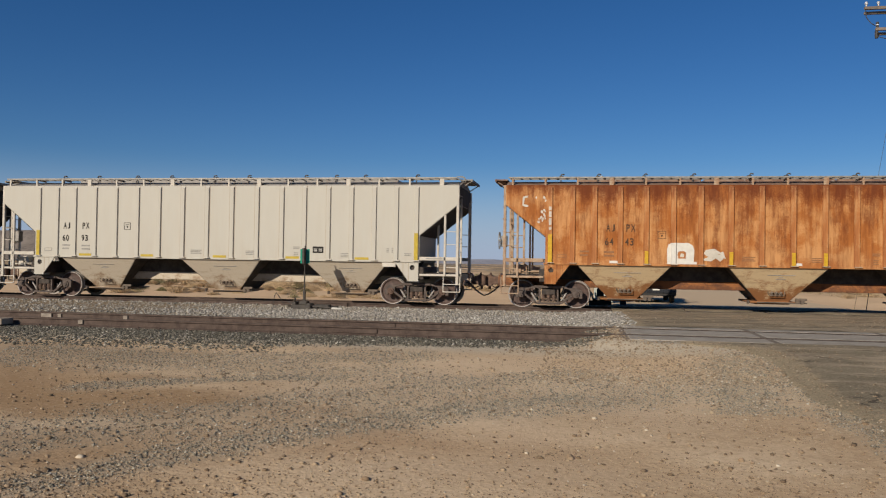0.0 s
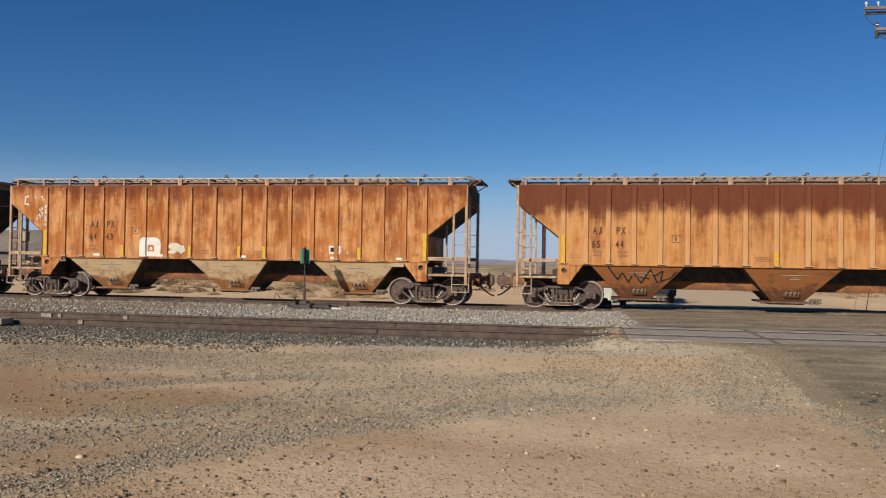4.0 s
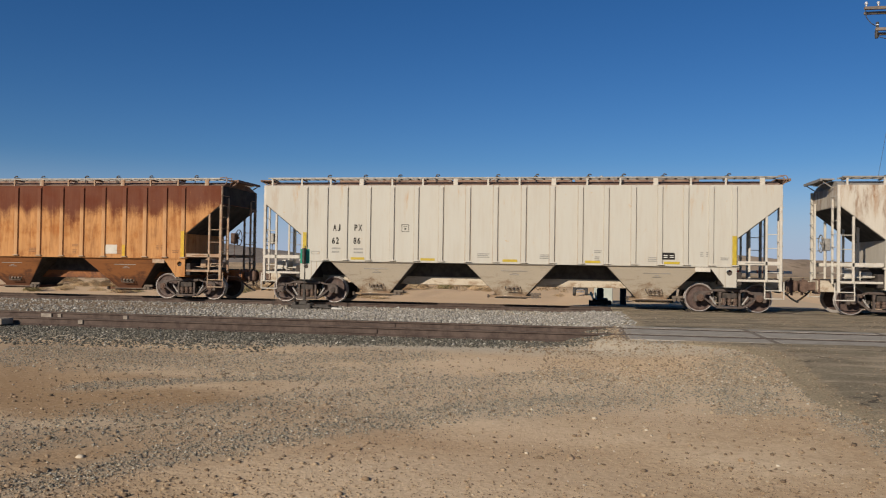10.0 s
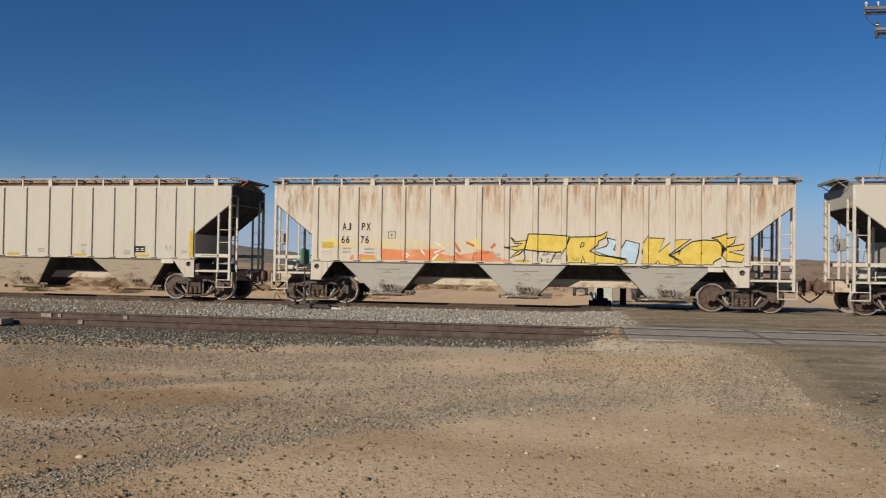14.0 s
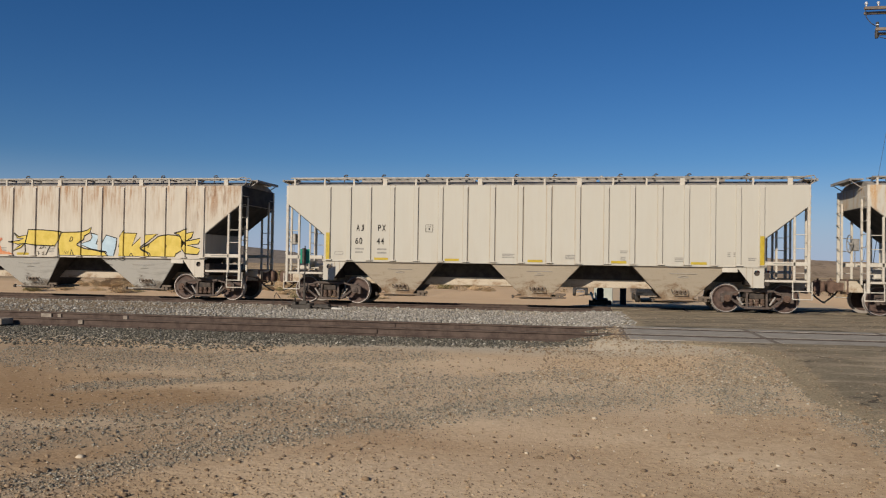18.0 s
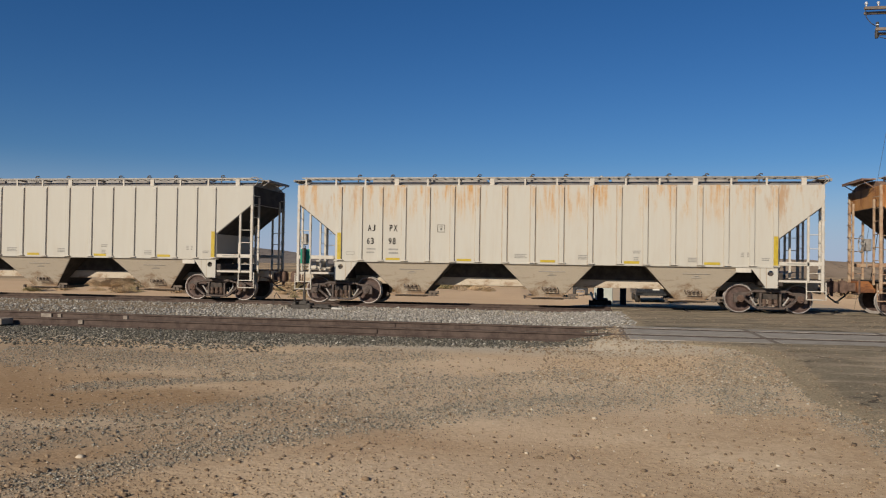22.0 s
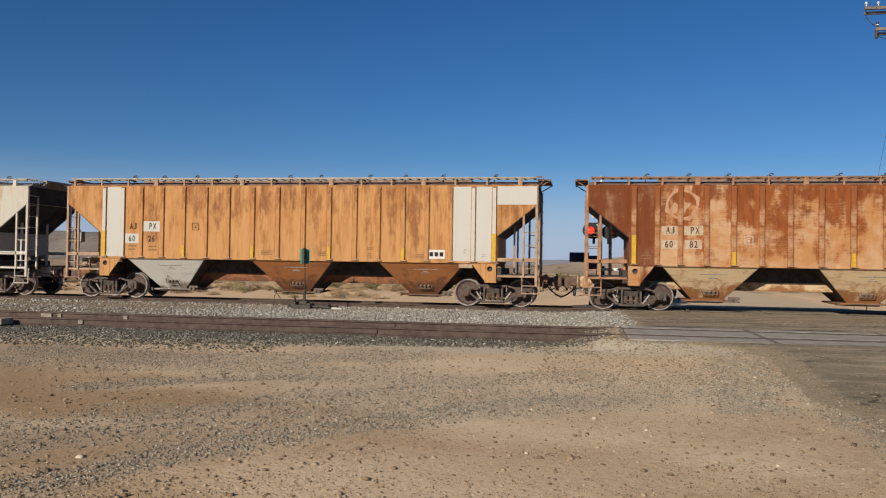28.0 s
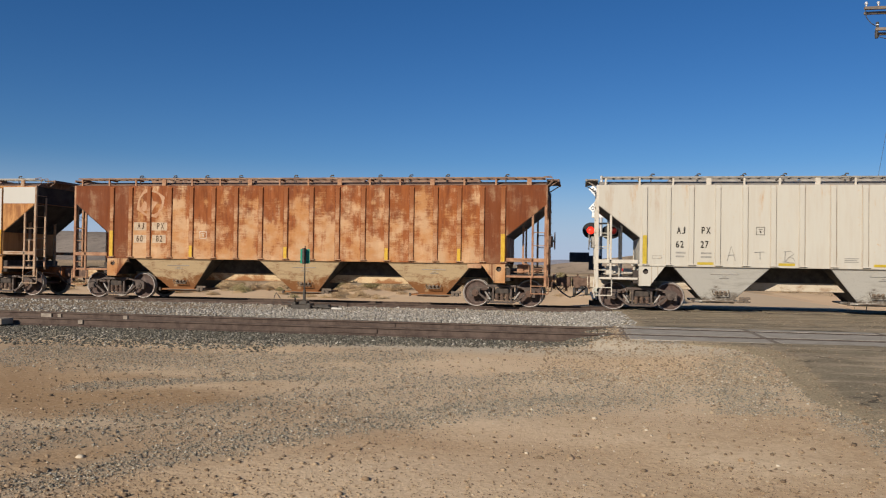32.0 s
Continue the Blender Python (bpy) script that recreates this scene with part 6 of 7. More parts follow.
def build_stones():
    def on(x, y):
        return (x, y, ground_z(x, y))
    def front(r):
        y = 12.25 + 2.65 * r.random() ** 0.6
        x = -19 + 20 * r.random()
        if x > -5 and y < 13.2 + 0.18 * (x + 5) + 0.5 * r.random() - 0.3:
            return None
        return on(x, y) if x < 0.4 - (14.6 - y) * 0.3 else None
    def between(r):
        y, x = 16.7 + 9.4 * r.random(), -26 + 27.2 * r.random()
        if x < -8 and r.random() < 0.8 * smooth(8, 13, -x):
            return None
        return on(x, y)
    def inside(r):
        y, x = SIDING_Y + (r.random() - 0.5) * 1.5, -20 + 20.5 * r.random()
        return on(x, y)
    def bed(r):
        y, x = 26.0 + 4.0 * r.random(), -32 + 32.9 * r.random()
        return on(x, y)
    def drift(r):
        y, x = 4.6 + 8.6 * r.random(), -13 + 16 * r.random()
        if abs(x + 1.5) > y * 0.66:
            return None
        return on(x, y) if 1.25 * gravel(x, y) ** 1.5 * (0.8 + 0.5 * noise.noise(Vector((x * 4, y * 4, 1)))) > r.random() else None
    def loose(r):
        y, x = 4.3 + 9.0 * r.random() ** 1.2, -10 + 14 * r.random()
        return on(x, y) if abs(x + 0.9) < y * 0.68 else None
    def apron(r):
        x, y = -0.6 + 3.6 * r.random(), 10.5 + 6.6 * r.random()
        if x > 2.9 - 1.9 * smooth(13.2, 14.3, y) + 0.15 or (y > 14.4 and x > 0.9):
            return None
        return on(x, y)
    stones("apron_gravel", 8000, apron, (0.004, 0.02), PEBBLE, "loose gravel beside the road's edge")
    stones("ballast", 34000, front, (0.012, 0.036), DARK_BALLAST, "dark crushed stone beside the siding", small=True)
    stones("track_gravel", 30000, between, (0.015, 0.055), BALLAST, "grey crushed stone between the tracks", small=True)
    stones("siding_gravel", 7000, inside, (0.016, 0.045), DARK_BALLAST, "dark crushed stone between the siding rails", small=True)
    stones("main_ballast", 9000, bed, (0.02, 0.06), BALLAST, "grey ballast under the main track", small=True)
    stones("gravel_drift", 54000, drift, (0.0035, 0.018), DRIFT, "grey gravel lying in drifts on the sand", small=True)
    def grit(r):
        y = 4.2 + 9.0 * r.random() ** 1.5
        x = -0.17 * y + (r.random() - 0.5) * 1.25 * y
        if x > 2.8:
            return None
        return on(x, y) if noise.noise(Vector((x * 0.8, y * 0.8, 3))) + 0.25 > 0.5 * r.random() else None
    def crumbs(r):
        y = 6.5 + 7.4 * r.random()
        x = 2.9 - 1.9 * smooth(13.2, 14.3, y) + 0.3 + 0.9 * (r.random() + r.random() - 1.0)
        return (x, y, max(ground_z(x, y), road_z(y) - 0.01))
    stones("grit", 34000, grit, (0.0025, 0.011), PEBBLE, "fine grit strewn over the sand", small=True)
    stones("asphalt_crumbs", 4500, crumbs, (0.003, 0.016), PEBBLE, "broken crumbs along the asphalt's edge", small=True)
    def corner(r):
        x, y = -1.2 + 2.6 * r.random(), 13.2 + 4.0 * r.random()
        return on(x, y) if x < 0.75 or y < 14.0 else None
    stones("corner_gravel", 3500, corner, (0.006, 0.026), PEBBLE, "brown gravel heaped against the crossing panels", small=True)
    def roadway(r):
        y = 9.0 + 17.0 * r.random()
        x = 1.1 + 9.5 * r.random()
        if x < 2.95 and y < 13.8 or 13.9 < y < 17.2 or y > 26.2:
            return None
        return (x, y, road_z(y) + 0.004) if noise.noise(Vector((x * 0.7, y * 0.5, 21))) > r.random() * 0.9 - 0.45 else None
    stones("road_grit", 9000, roadway, (0.003, 0.017), PEBBLE, "loose grit strewn on the asphalt", small=True)
    stones("pebbles", 3300, loose, (0.004, 0.026), PEBBLE, "loose brown pebbles on the sand")
    def clod(r):
        y = 4.3 + 9.2 * r.random() ** 1.3
        x = -0.17 * y + (r.random() - 0.5) * 1.3 * y
        if x > 2.7 + 0.4 * r.random():
            return None
        thick = 0.5 * noise.noise(Vector((x * 0.6, y * 0.9, 31))) + 0.4 * smooth(-1.0, -4.0, x) * smooth(10.5, 8.0, y) + 0.25 * smooth(0.5, 1.8, x) + 0.3
        return on(x, y) if thick > r.random() else None
    stones("clods", 3400, clod, (0.004, 0.020), CLOD, "brown clods and dark stones scattered on the sand", flat=0.6, small=True)
    stones("large_stones", 150, clod, (0.014, 0.034), CLOD, "larger brown stones lying on the sand", flat=0.6)


# ---- trackside things ----
def build_switch_stand():
    green = worn("green_target_enamel", (0.010, 0.21, 0.135), (0.018, 0.27, 0.17), 9, 0.45)
    iron = worn("black_iron", (0.04, 0.035, 0.03), (0.08, 0.068, 0.055), 8, 0.7)
    x, y = -8.93, 25.05
    z = ground_z(x, y)
    st = base("switch_stand", pose(x, y, z), "black switch stand with green target blades beside the main track", "switch stand")
    part("foot", "stand_foot", iron, st, lambda s: (s.box(-0.42, 0.5, -0.12, 0.12, 0.0, 0.07, 0.01), s.box(-0.2, 0.2, -0.2, 0.2, 0.07, 0.13, 0.02),
         s.box(-0.14, 0.14, -0.14, 0.14, 0.13, 0.27, 0.03), s.box(-0.34, 0.30, -0.28, -0.18, 0.0, 0.15, 0.02), s.rod((0.20, -0.2, 0.12), (0.20, 0.2, 0.12), 0.085, 10), s.box(-0.34, -0.22, -0.2, 0.22, 0.05, 0.24, 0.02), s.rod((-0.28, -0.1, 0.2), (-0.20, -0.3, 0.36), 0.03, 8)))
    part("mast", "stand_mast", iron, st, lambda s: (s.rod((0, 0, 0.2), (0, 0, 1.2), 0.024), s.rod((0, 0, 0.2), (0, 0, 0.62), 0.05), s.rod((0, 0, 1.2), (0, 0, 2.06), 0.018)))
    part("target", "stand_target", green, st, lambda s: s.plate([(-0.15, 1.48), (0.15, 1.48), (0.15, 1.95), (-0.15, 1.95)], [], -0.004, 0.004), turn=(0, 0, radians(12)), label="green square target blade")
    part("target_edge", "stand_edge", iron, st, lambda s: s.prism([(-0.03, 1.46), (0.03, 1.46), (0.035, 1.70), (0.03, 1.98), (-0.03, 1.98), (-0.035, 1.70)], -0.18, 0.02), label="dark blade seen edge on")
    part("lever", "stand_lever", iron, st, lambda s: (s.rod((0.1, -0.1, 0.12), (1.15, -0.2, 0.05), 0.022), s.rod((-0.2, 0, 0.1), (-0.6, 0.1, 0.22), 0.02)))
    part("lock_box", "stand_lock", iron, st, lambda s: (s.box(0.40, 0.86, -0.1, 0.2, 0.05, 0.16, 0.02), s.box(-0.52, 0.41, -0.15, 0.15, 0.05, 0.12, 0.02)), label="dark iron locking box")
    part("throw_handle", "stand_throw", iron, st, lambda s: s.tube([(-0.15, -0.16, 0.10), (-0.62, -0.2, 0.16), (-0.80, -0.2, 0.42), (-0.88, -0.2, 0.52), (-0.95, -0.2, 0.40), (-0.98, -0.2, 0.08)], 0.013), label="bent throw handle")
    part("connecting_rod", "stand_rod", iron, st, lambda s: (s.rod((0.1, 0.1, 0.05), (0.25, 2.2, 0.04), 0.025), s.box(0.6, 1.0, 0.3, 0.55, 0.0, 0.1, 0.02)))
    part("counterweight", "stand_weight", worn("scuffed_white_lever_grip", (0.4, 0.38, 0.34), (0.6, 0.57, 0.5), 10), st, lambda s: s.rod((1.0, -0.19, 0.055), (1.35, -0.22, 0.045), 0.035))


def build_signal():
    alu = worn("aluminium_mast", (0.42, 0.42, 0.42), (0.55, 0.55, 0.54), 6, 0.45, 0.5)
    black = worn("matt_black_signal_and_shade", (0.012, 0.012, 0.013), (0.03, 0.03, 0.03), 8, 0.7)
    navy = worn("dark_blue_grey_gate_housing", (0.03, 0.036, 0.05), (0.055, 0.062, 0.08), 5, 0.6)
    board = worn("white_crossbuck_board", (0.72, 0.71, 0.68), (0.80, 0.79, 0.76), 5, 0.5)
    glow = Nodes("lit_red_lens", 0.3)
    glow.out.inputs["Emission Color"].default_value = (1.0, 0.03, 0.015, 1)
    glow.out.inputs["Emission Strength"].default_value = 1.6
    red = glow.done((0.6, 0.02, 0.01))
    dull = worn("unlit_red_lens", (0.10, 0.008, 0.006), (0.14, 0.012, 0.01), 10, 0.25)
    x, y = 0.67, 32.0
    z = ground_z(x, y)
    sg = base("crossing_signal", pose(x, y, z), "level crossing signal with crossbuck, red lamps and gate motor", "crossing signal")
    top = 4.93 - z
    part("mast", "sig_mast", alu, sg, lambda s: s.rod((0, 0, 0.3), (0, 0, top), 0.062, 12), smooth=True)
    # the foot's black stands for the train's shadow over it
    part("foot", "sig_foot", black, sg, lambda s: (s.box(-0.43, 0.43, -0.3, 0.3, 0.0, 0.22, 0.02), s.box(-0.30, 0.30, -0.25, 0.25, 0.22, 0.32, 0.03), s.rod((0, 0, 0.32), (0, 0, 0.66), 0.135, 14), s.rod((0, 0, 0.66), (0, 0, 0.76), 0.135, 14, 0.07)))
    cz = 4.02 - z
    for a in (-1, 1):
        bd = part("crossbuck_board", "sig_board", board, sg, lambda s: s.box(-0.61, 0.61, -0.015, 0.005, -0.115, 0.115, 0.004), (0, -0.08 - 0.012 * (a > 0), cz), turn=(0, radians(48 * a), 0))
        words = (("RAIL", -0.52), ("ROAD", 0.12)) if a > 0 else (("CROS", -0.55), ("SING", 0.14))
        for w, xx in words:
            lettering(w, 0.13, INK, bd, xx, -0.019, -0.065, wide=0.95)
    part("bell_box", "sig_bell", board, sg, lambda s: s.box(-0.36, 0.36, -0.06, 0.14, 3.28 - z, 3.50 - z, 0.02), label="white panel under the crossbuck")
    part("conduit", "sig_conduit", board, sg, lambda s: (s.add([(-0.40, -0.32, 0.56), (-0.33, -0.32, 0.56), (-0.24, -0.32, 0.28), (-0.31, -0.32, 0.28), (-0.40, -0.24, 0.56), (-0.33, -0.24, 0.56), (-0.24, -0.24, 0.28), (-0.31, -0.24, 0.28)],
         [(0, 1, 2, 3), (7, 6, 5, 4), (0, 4, 5, 1), (1, 5, 6, 2), (2, 6, 7, 3), (3, 7, 4, 0)]), s.rod((-0.20, -0.28, 0.54), (-0.14, -0.28, 0.26), 0.03)), label="pale slanting cable guards")
    lz = 2.78 - z
    part("lamp_arm", "sig_arm", black, sg, lambda s: (s.rod((-0.44, -0.08, lz + 0.28), (0.46, -0.08, lz + 0.28), 0.035), s.rod((-0.40, -0.08, lz), (-0.40, -0.08, lz + 0.28), 0.03), s.rod((0.42, -0.08, lz), (0.42, -0.08, lz + 0.28), 0.03)))
    for q, m in ((-0.40, red), (0.45, dull)):
        lamp = part("lamp", "sig_lamp", black, sg, lambda s: s.turn([(0.0, 0.03), (0.30, 0.03), (0.31, 0.0), (0.30, -0.012), (0.165, -0.012), (0.16, -0.16), (0.15, -0.16), (0.15, -0.006), (0.0, -0.006)], 26), (q, -0.14, lz), label="round black lamp backboard", smooth=True)
        part("lens", "sig_lens", m, lamp, lambda s: s.turn([(0.0, -0.055), (0.08, -0.045), (0.145, -0.015), (0.15, -0.007)], 22), smooth=True, label="red lamp lens")
    for q in (-0.38, 0.42):
        part("rear_lamp", "sig_rear", black, sg, lambda s: (s.turn([(0.0, 0.0), (0.27, 0.0), (0.27, 0.03), (0.0, 0.05)], 20), s.rod((0, 0, -0.25), (0, 0.1, -0.45), 0.05)), (q * 0.7, 0.16, lz - 0.05))
    part("gate_motor", "sig_motor", navy, sg, lambda s: (s.box(-0.46, 0.04, -0.28, 0.2, 1.24 - z, 1.80 - z, 0.04), s.box(-0.16, 0.16, -0.2, 0.2, 1.0 - z, 1.4 - z, 0.03)), label="gate motor housing")
    part("counterweight", "sig_weight", navy, sg, lambda s: (s.box(-1.20, -0.44, -0.24, -0.16, 1.54 - z, 1.92 - z, 0.02), s.box(-1.16, -0.66, -0.30, -0.24, 1.58 - z, 1.88 - z, 0.02), s.rod((-0.9, -0.33, 1.73 - z), (-0.9, -0.29, 1.73 - z), 0.04)), label="gate counterweight arm")
    part("gate_arm", "sig_gate", board, sg, lambda s: s.box(0.05, 7.0, -0.24, -0.20, 1.22 - z, 1.32 - z, 0.006), label="lowered red and white gate arm")
    for i in range(6):
        part("gate_stripe", "sig_stripe", worn("red_gate_stripe", (0.45, 0.03, 0.02), (0.55, 0.05, 0.03), 6, 0.5), sg, lambda s: s.box(0.0, 0.45, -0.246, -0.194, 1.216 - z, 1.324 - z), (0.75 + i * 1.0, 0, 0))
    part("gate_lamp", "sig_gate_lamp", red, sg, lambda s: s.rod((2.35, -0.22, 1.33 - z), (2.35, -0.22, 1.46 - z), 0.075, 12), label="lit red lamp on the gate arm")
    # relay cabinet and posts behind
    cab = base("relay_cabinet", pose(0.95, 38.6, ground_z(0.95, 38.6)), "low grey-green relay cabinet beside the crossing", "cabinet")
    sage = worn("grey_green_cabinet_paint", (0.36, 0.38, 0.33), (0.44, 0.45, 0.39), 3, 0.6)
    part("housing", "cab_box", sage, cab, lambda s: s.box(-0.42, 0.42, -0.35, 0.35, 0.0, 1.05, 0.03))
    part("lid", "cab_lid", sage, cab, lambda s: s.box(-0.46, 0.46, -0.39, 0.39, 1.05, 1.11, 0.02))
    # black paints in the train's shadow on a brownish post
    bo = base("bollard", pose(1.62, 33.6, ground_z(1.62, 33.6)), "thick post beside the crossing, painted black for shade", "post")
    part("stem", "bollard_stem", black, bo, lambda s: (s.rod((0, 0, 0), (0, 0, 1.1), 0.13, 14), s.rod((0, 0, 1.1), (0, 0, 1.14), 0.09, 14)), smooth=True)


def build_car():
    """A dark saloon that waits on the far side of the crossing, facing the tracks."""
    paint = worn("black_car_paint", (0.016, 0.017, 0.02), (0.028, 0.03, 0.034), 4, 0.28, spec=0.5)
    glass = worn("dark_windscreen_glass", (0.02, 0.025, 0.03), (0.03, 0.035, 0.04), 4, 0.08, spec=0.6)
    chrome = worn("chrome_trim", (0.5, 0.5, 0.5), (0.6, 0.6, 0.6), 6, 0.25, 0.9)
    trim = worn("black_plastic_trim", (0.02, 0.02, 0.02), (0.035, 0.035, 0.035), 6, 0.6)
    x, y = 3.42, 39.3
    car = base("saloon_car", pose(x, y, road_z(y)), "black saloon car waiting on the road at the crossing", "car")
    part("body", "sc_body", paint, car, lambda s: (s.prism([(-0.93, 0.34), (0.93, 0.34), (0.93, 0.70), (0.86, 0.86), (0.78, 0.92), (-0.78, 0.92), (-0.86, 0.86), (-0.93, 0.70)], 0.0, 4.5),
         s.prism([(-0.80, 0.88), (0.80, 0.88), (0.62, 1.44), (0.5, 1.48), (-0.5, 1.48), (-0.62, 1.44)], 1.6, 3.7)), bevel=0.03)
    part("windscreen", "sc_glass", glass, car, lambda s: s.add([(-0.72, 1.35, 0.94), (0.72, 1.35, 0.94), (0.58, 1.62, 1.40), (-0.58, 1.62, 1.40), (-0.72, 1.60, 0.94), (0.72, 1.60, 0.94)],
         [(0, 1, 2, 3), (0, 3, 4), (1, 5, 2), (0, 4, 5, 1)]))
    part("grille", "sc_grille", trim, car, lambda s: (s.box(-0.45, 0.45, -0.03, 0.0, 0.58, 0.76, 0.01), s.box(-0.6, 0.6, -0.05, 0.0, 0.36, 0.5, 0.01)))
    part("number_plate", "sc_plate", WHITE, car, lambda s: s.box(-0.16, 0.16, -0.07, -0.05, 0.60, 0.74, 0.004), label="white number plate")
    part("bumper", "sc_bumper", paint, car, lambda s: s.box(-0.93, 0.93, -0.08, 0.02, 0.46, 0.62, 0.03))
    for q in (-1, 1):
        part("headlight", "sc_light", chrome, car, lambda s: s.box(-0.17, 0.17, -0.03, 0.0, 0.64, 0.78, 0.02), (q * 0.68, 0, 0))
        part("mirror", "sc_mirror", paint, car, lambda s: s.box(-0.1, 0.1, -0.06, 0.06, -0.07, 0.07, 0.02), (q * 0.98, 1.75, 0.98))
        for yy in (0.85, 3.6):
            part("wheel", "sc_wheel", HOSE, car, lambda s: s.turn([(0.0, -0.1), (0.2, -0.11), (0.31, -0.11), (0.33, -0.07), (0.33, 0.07), (0.31, 0.11), (0.0, 0.11)], 20), (q * 0.80, yy, 0.33), turn=(0, 0, radians(90)), smooth=True)
    b = base("utility_box", pose(-10.2, 70.0, ground_z(-10.2, 70.0)), "dark utility box standing on the sand far off", "box")
    part("housing", "utility_box", trim, b, lambda s: s.box(-0.31, 0.31, -0.31, 0.31, 0.16, 0.55, 0.04))
    part("plinth", "utility_plinth", WHITE, b, lambda s: s.box(-0.29, 0.29, -0.29, 0.29, -0.05, 0.16))
    # a small off-road vehicle parked nose towards the tracks
    b = base("quad_bike", pose(-0.15, 50.0, ground_z(-0.15, 50.0)), "small dark off-road quad parked on the sand", "vehicle")
    part("body", "quad_body", trim, b, lambda s: (s.prism([(-0.34, 0.34), (0.34, 0.34), (0.40, 0.48), (0.36, 0.62), (0.22, 0.70), (-0.22, 0.70), (-0.36, 0.62), (-0.40, 0.48)], 0.0, 1.3),
         s.box(-0.14, 0.14, 0.35, 1.2, 0.66, 0.82, 0.04)), bevel=0.02)
    part("bumper", "quad_bumper", chrome, b, lambda s: (s.box(-0.24, 0.24, -0.06, 0.0, 0.20, 0.30, 0.02), s.box(-0.20, 0.20, -0.04, 0.0, 0.36, 0.42, 0.01)), label="pale metal front bumper")
    part("handlebar", "quad_bar", trim, b, lambda s: s.tube([(-0.36, 0.50, 0.90), (-0.10, 0.42, 0.84), (0.10, 0.42, 0.84), (0.36, 0.50, 0.90)], 0.018))
    for q in (-1, 1):
        part("headlight", "quad_light", chrome, b, lambda s: s.box(-0.06, 0.06, -0.02, 0.0, 0.50, 0.57, 0.01), (q * 0.22, 0, 0))
        for yy in (0.18, 1.15):
            part("wheel", "quad_wheel", HOSE, b, lambda s: s.turn([(0.0, -0.09), (0.12, -0.10), (0.22, -0.10), (0.25, -0.06), (0.25, 0.06), (0.22, 0.10), (0.0, 0.10)], 18), (q * 0.36, yy, 0.25), turn=(0, 0, radians(90)), smooth=True)


def build_pole():
    wood = worn("grey_weathered_pole_wood", (0.14, 0.11, 0.085), (0.23, 0.185, 0.145), 4, 0.9)
    pale = worn("porcelain_insulator", (0.30, 0.30, 0.31), (0.42, 0.42, 0.43), 8, 0.3)
    wire = worn("dark_wire", (0.04, 0.04, 0.042), (0.06, 0.06, 0.06), 8, 0.6)
    x, y = 10.95, 30.0
    z = ground_z(x, y)
    pl = base("utility_pole", pose(x, y, z), "tall wooden utility pole with two crossarms", "utility pole")
    part("pole", "up_pole", wood, pl, lambda s: s.rod((0, 0, -0.3), (0, 0, 11.6), 0.17, 14, 0.11), smooth=True)
    for zz, left, key in ((10.50, -1.42, "a"), (9.76, -1.06, "b")):
        arm = part("crossarm", "up_arm" + key, wood, pl, lambda s: (s.box(left, 1.3, -0.15, -0.05, zz - z - 0.05, zz - z + 0.05, 0.01), s.box(left + 0.05, 1.3, 0.05, 0.15, zz - z - 0.16, zz - z - 0.07, 0.01)))
        for xx in (left + 0.06, left + 0.45, 0.7, 1.2):
            part("insulator", "up_ins", pale, arm, lambda s: (s.rod((0, 0, 0.0), (0, 0, 0.10), 0.03), s.rod((0, 0, 0.06), (0, 0, 0.10), 0.055), s.rod((0, 0, 0.11), (0, 0, 0.15), 0.045)), (xx, -0.1, zz - z + 0.07))
    part("jumper", "up_jump_a", wire, pl, lambda s: s.tube([(-1.38, -0.1, 10.44 - z), (-1.36, -0.1, 10.19 - z), (-1.2, -0.1, 9.97 - z), (-1.0, -0.1, 9.85 - z)], 0.014), label="hanging jumper wire")
    part("jumper", "up_jump_b", wire, pl, lambda s: s.tube([(-1.03, -0.1, 9.64 - z), (-0.95, -0.1, 9.49 - z), (-0.7, -0.1, 9.42 - z), (-0.2, -0.1, 9.47 - z)], 0.014), label="hanging jumper wire")
    part("cutout", "up_cut", HOSE, pl, lambda s: (s.rod((-1.0, -0.1, 9.81 - z), (-1.0, -0.1, 10.01 - z), 0.05), s.rod((-1.03, -0.12, 9.44 - z), (-1.03, -0.12, 9.69 - z), 0.06)), label="fuse cutout")
    part("guy_wire", "up_guy", wire, pl, lambda s: (s.rod((0, 0, 9.6), (-0.95, 1.0, 0.0), 0.012), s.rod((-0.15, 0, 9.4), (-1.35, 1.0, 0.0), 0.006)), label="steel guy wire")


# ---- distance ----
def hill_material(name, a, b):
    k = Nodes(name, 0.95, 0.0, 0.1)
    n1 = k.noise(k.world_coords((0.02, 0.006, 0.05)), 1.0, 8, 0.7)
    n2 = k.noise(k.world_coords((0.25, 0.06, 0.5)), 1.0, 5, 0.7)
    col = k.mix(k.ramp(n1, 0.35, 0.65), a, b)
    col = k.mix(k.ramp(n2, 0.5, 0.68, 0.0, 0.7), col, (a[0] * 0.5, a[1] * 0.5, a[2] * 0.45))
    return k.done(col, None, n2, 1.0)


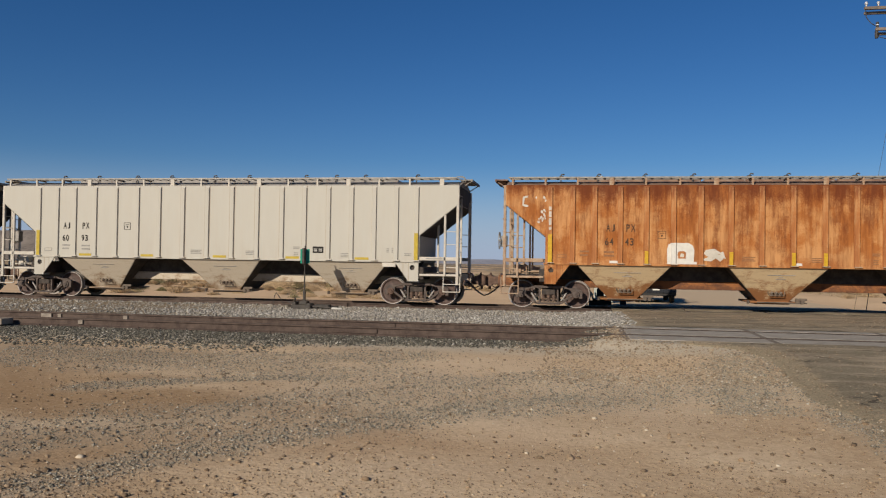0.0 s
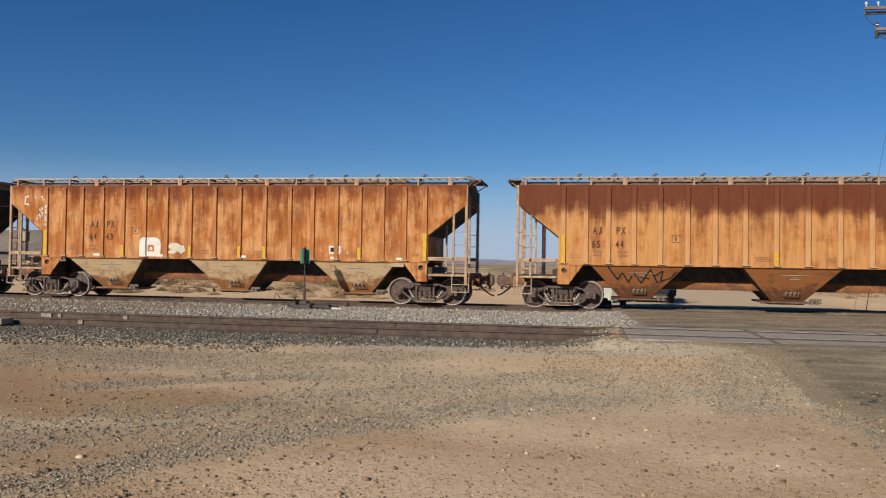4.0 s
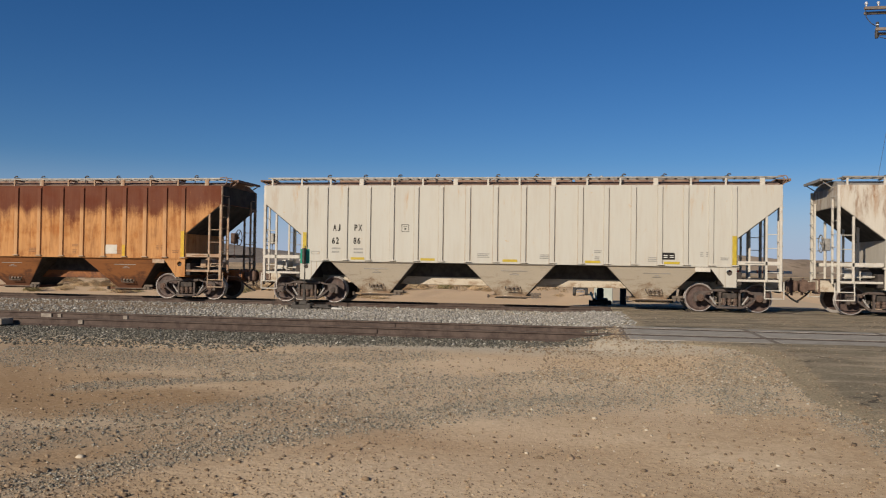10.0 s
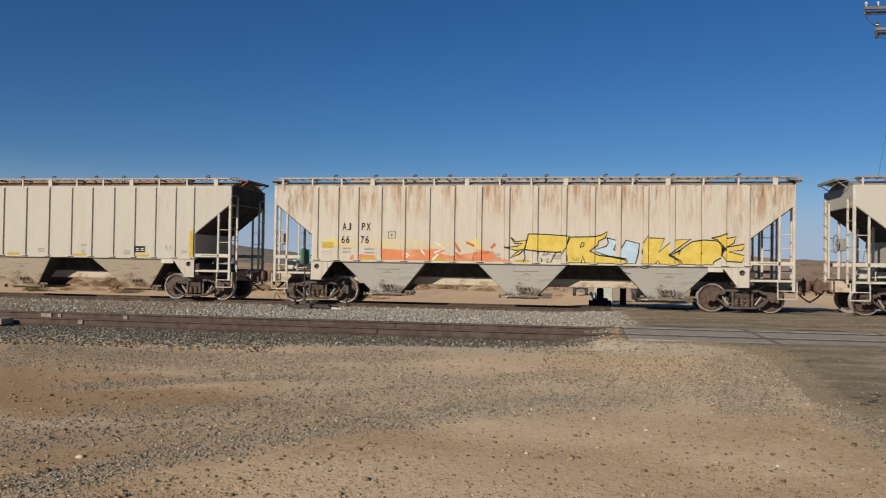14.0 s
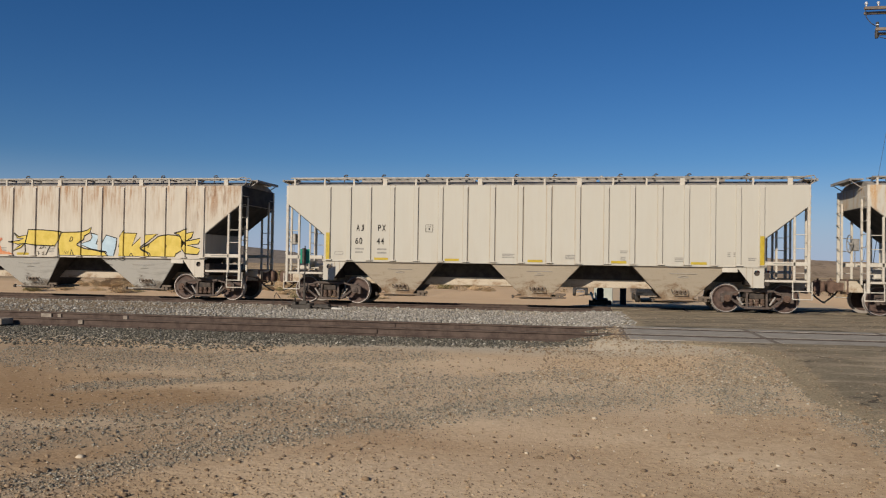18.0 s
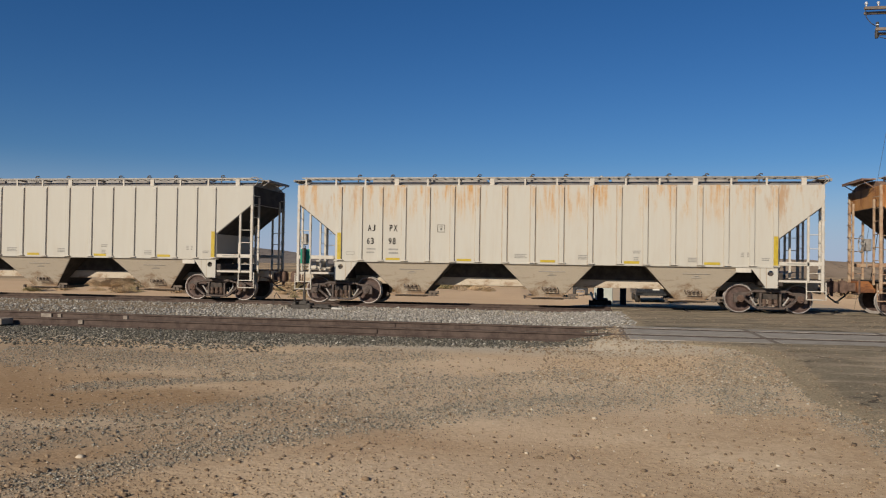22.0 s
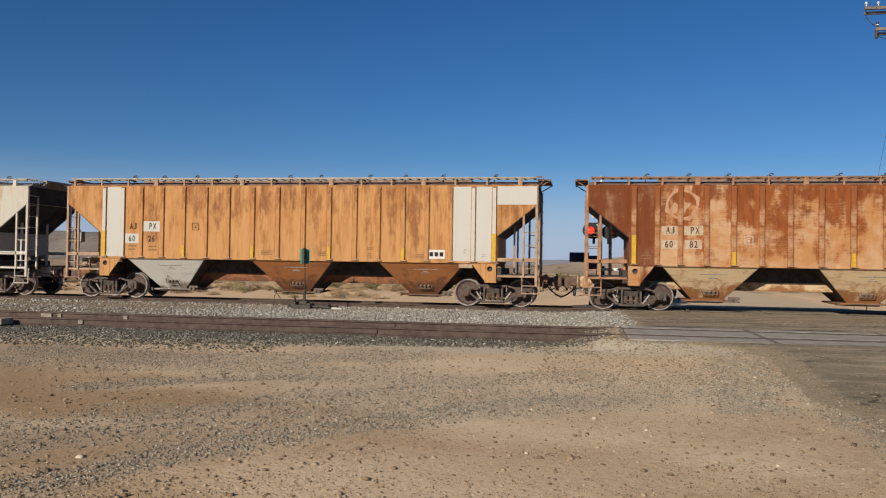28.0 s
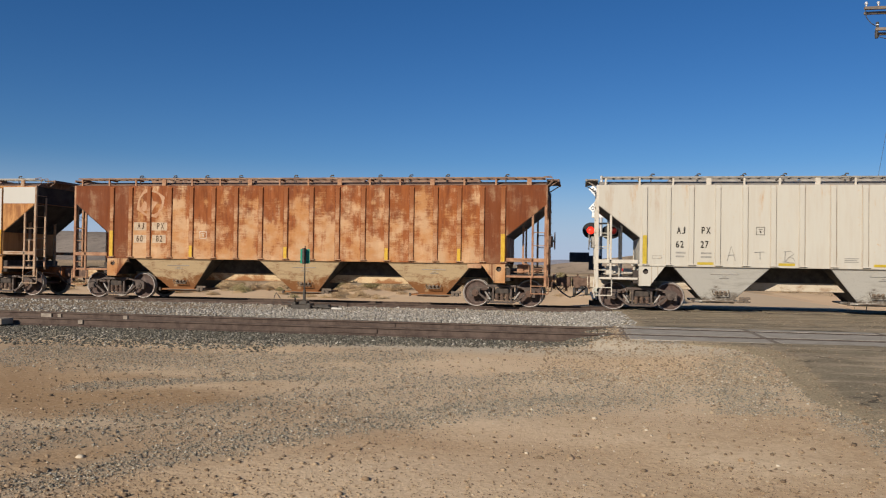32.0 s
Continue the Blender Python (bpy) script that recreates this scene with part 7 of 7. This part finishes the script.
def build_hills():
    near = hill_material("scrubby_hillside", (0.29, 0.215, 0.145), (0.42, 0.32, 0.22))
    dim = hill_material("distant_hillside", (0.20, 0.165, 0.135), (0.28, 0.235, 0.19))
    far = hill_material("hazy_mountain", (0.30, 0.30, 0.33), (0.36, 0.35, 0.37))
    def bump(x, c, w, h):
        return h * math.exp(-((x - c) / w) ** 2)
    def left(x, y):
        r = bump(x, -620, 240, 27) + bump(x, -400, 150, 12) + 2.2 * noise.noise(Vector((x * 0.012, y * 0.012, 0))) + 1.0 * noise.noise(Vector((x * 0.05, y * 0.05, 4)))
        return r * smooth(560, 720, y) - 1.2
    def mound(x, y):
        r = bump(x, 24, 34, 5.0) + bump(x, 80, 50, 4.0) + 0.5 * noise.noise(Vector((x * 0.06, y * 0.06, 2))) + 0.3 * noise.noise(Vector((x * 0.22, y * 0.22, 6)))
        return r * smooth(190, 250, y) * (1 - 0.4 * smooth(250, 300, y)) - 0.9
    def range_(x, y):
        r = 16 + 22 * abs(noise.noise(Vector((x * 0.0022, 1.2, 0)))) + 8 * noise.noise(Vector((x * 0.009, 2.2, 0)))
        return r * smooth(2400, 2900, y) - 3
    span = lambda a, b, n: [a + (b - a) * i / n for i in range(n + 1)]
    tagged(sheet("hill", span(-1150, -40, 150), span(550, 760, 14), left, dim), "low brown desert hill far behind the train", "hill", kind="structure")
    tagged(sheet("mound", span(-60, 200, 130), span(185, 310, 24), mound, near), "low tan mound dotted with scrub", "hill", kind="structure")
    tagged(sheet("mountains", span(-3200, 2400, 220), span(2350, 2950, 6), range_, far), "hazy mountain range on the horizon", "mountain", kind="structure")


def shrub_mesh(name, n, r, h, mat, seed):
    """A low dry bush: many thin blades and small leaves from one root."""
    rng = random.Random(seed)
    v, f = [], []
    for i in range(n):
        a, t = rng.random() * 6.283, rng.random() ** 0.6
        rr = r * t * (0.75 + 0.5 * rng.random())
        zz = h * (1 - 0.75 * t * t) * (0.35 + 0.75 * rng.random())
        c = Vector((rr * math.cos(a), rr * math.sin(a), zz))
        d = Vector((rng.uniform(-1, 1), rng.uniform(-1, 1), rng.uniform(0.1, 1.2))).normalized() * (0.03 + 0.06 * rng.random())
        w = d.orthogonal().normalized() * (0.007 + 0.013 * rng.random())
        k = len(v)
        v += [tuple(c - w), tuple(c + w), tuple(c + d + w * 0.3), tuple(c + d - w * 0.3)]
        f.append((k, k + 1, k + 2, k + 3))
        if i % 5 == 0:
            k = len(v)
            v += [(0.02 * math.cos(a), 0.02 * math.sin(a), -0.03), (-0.02 * math.sin(a), 0.02 * math.cos(a), -0.03), tuple(c)]
            f.append((k, k + 1, k + 2))
    me = bpy.data.meshes.new(name)
    me.from_pydata(v, [], f)
    me.materials.append(mat)
    return me


def build_scrub():
    def leaf(name, a, b, c):
        k = Nodes(name, 0.9, 0.0, 0.1)
        r = k.island()
        return k.done(k.mix(k.ramp(r, 0.2, 0.8), k.mix(k.each(), a, b), c))
    straw = leaf("dry_straw_scrub", (0.40, 0.285, 0.165), (0.32, 0.22, 0.125), (0.50, 0.37, 0.22))
    olive = leaf("olive_scrub", (0.17, 0.14, 0.065), (0.20, 0.165, 0.075), (0.30, 0.25, 0.13))
    kinds = [shrub_mesh("crown", 1300, 0.6, 0.36, straw, 1), shrub_mesh("crown", 1500, 0.8, 0.44, straw, 2), shrub_mesh("crown", 1200, 0.5, 0.45, olive, 3), shrub_mesh("crown", 1500, 0.75, 0.52, olive, 4)]
    labels = ("dry straw-coloured desert shrub on the sand", "olive-green desert shrub on the sand")
    # a belt of low scrub that nobody could count, some way behind the tracks
    rng = random.Random(5)
    v, f = [], []
    for i in range(900):
        y = 57 + 30 * rng.random()
        x = -0.62 * y + 1.2 * y * rng.random() - 4
        if noise.noise(Vector((x * 0.12, y * 0.1, 2))) + 0.3 < rng.random() * 0.9 or 0.0 < x < 13:
            continue
        z, r, h = ground_z(x, y), rng.uniform(0.25, 0.8), rng.uniform(0.18, 0.5)
        for j in range(70):
            a, t = rng.random() * 6.283, rng.random() ** 0.6
            c = Vector((x + r * t * math.cos(a), y + r * t * math.sin(a), z + h * (1 - 0.7 * t * t) * rng.random()))
            d = Vector((rng.uniform(-1, 1), rng.uniform(-1, 1), rng.uniform(0.2, 1.2))).normalized() * (0.06 + 0.10 * rng.random())
            w = d.orthogonal().normalized() * (0.015 + 0.02 * rng.random())
            k = len(v)
            v += [tuple(c - w), tuple(c + w), tuple(c + d)]
            f.append((k, k + 1, k + 2))
    me = bpy.data.meshes.new("scrub")
    me.from_pydata(v, [], f)
    me.materials.append(leaf("brown_scrub", (0.20, 0.14, 0.075), (0.24, 0.17, 0.09), (0.38, 0.27, 0.15)))
    tagged(new("scrub", me), "belt of low brown desert scrub", "scrub", kind="stuff")
    rng = random.Random(11)
    count = 0
    while count < 300:
        y = (54 + 66 * rng.random() ** 1.2) if count < 165 else 41.0 + 17 * rng.random()
        x = -0.62 * y + (1.15 * y * rng.random() if count < 165 else 0.52 * y * rng.random()) - 6
        if x > 0.6 and x < 12.5 and y < 80:
            continue
        if x > -12 and rng.random() < 0.55:
            continue
        i = rng.choice((0, 0, 0, 0, 1, 1, 1, 1, 1, 2, 3))
        s = (0.7 + 0.9 * rng.random()) * (0.55 + 0.45 * smooth(50, 62, y))
        ob = new("desert_shrub", kinds[i])
        ob.matrix_basis = Matrix.Translation((x, y, ground_z(x, y) - 0.02)) @ Matrix.Rotation(rng.random() * 6.28, 4, "Z") @ Matrix.Diagonal((s, s, s * (0.8 + 0.4 * rng.random()), 1))
        tagged(ob, labels[i > 1], "shrub", "desert shrubs")
        count += 1


build_ground()
build_hills()
build_tracks()
build_switch_stand()
build_signal()
build_pole()
build_train()
build_car()
build_scrub()
build_road()
build_stones()
motions()
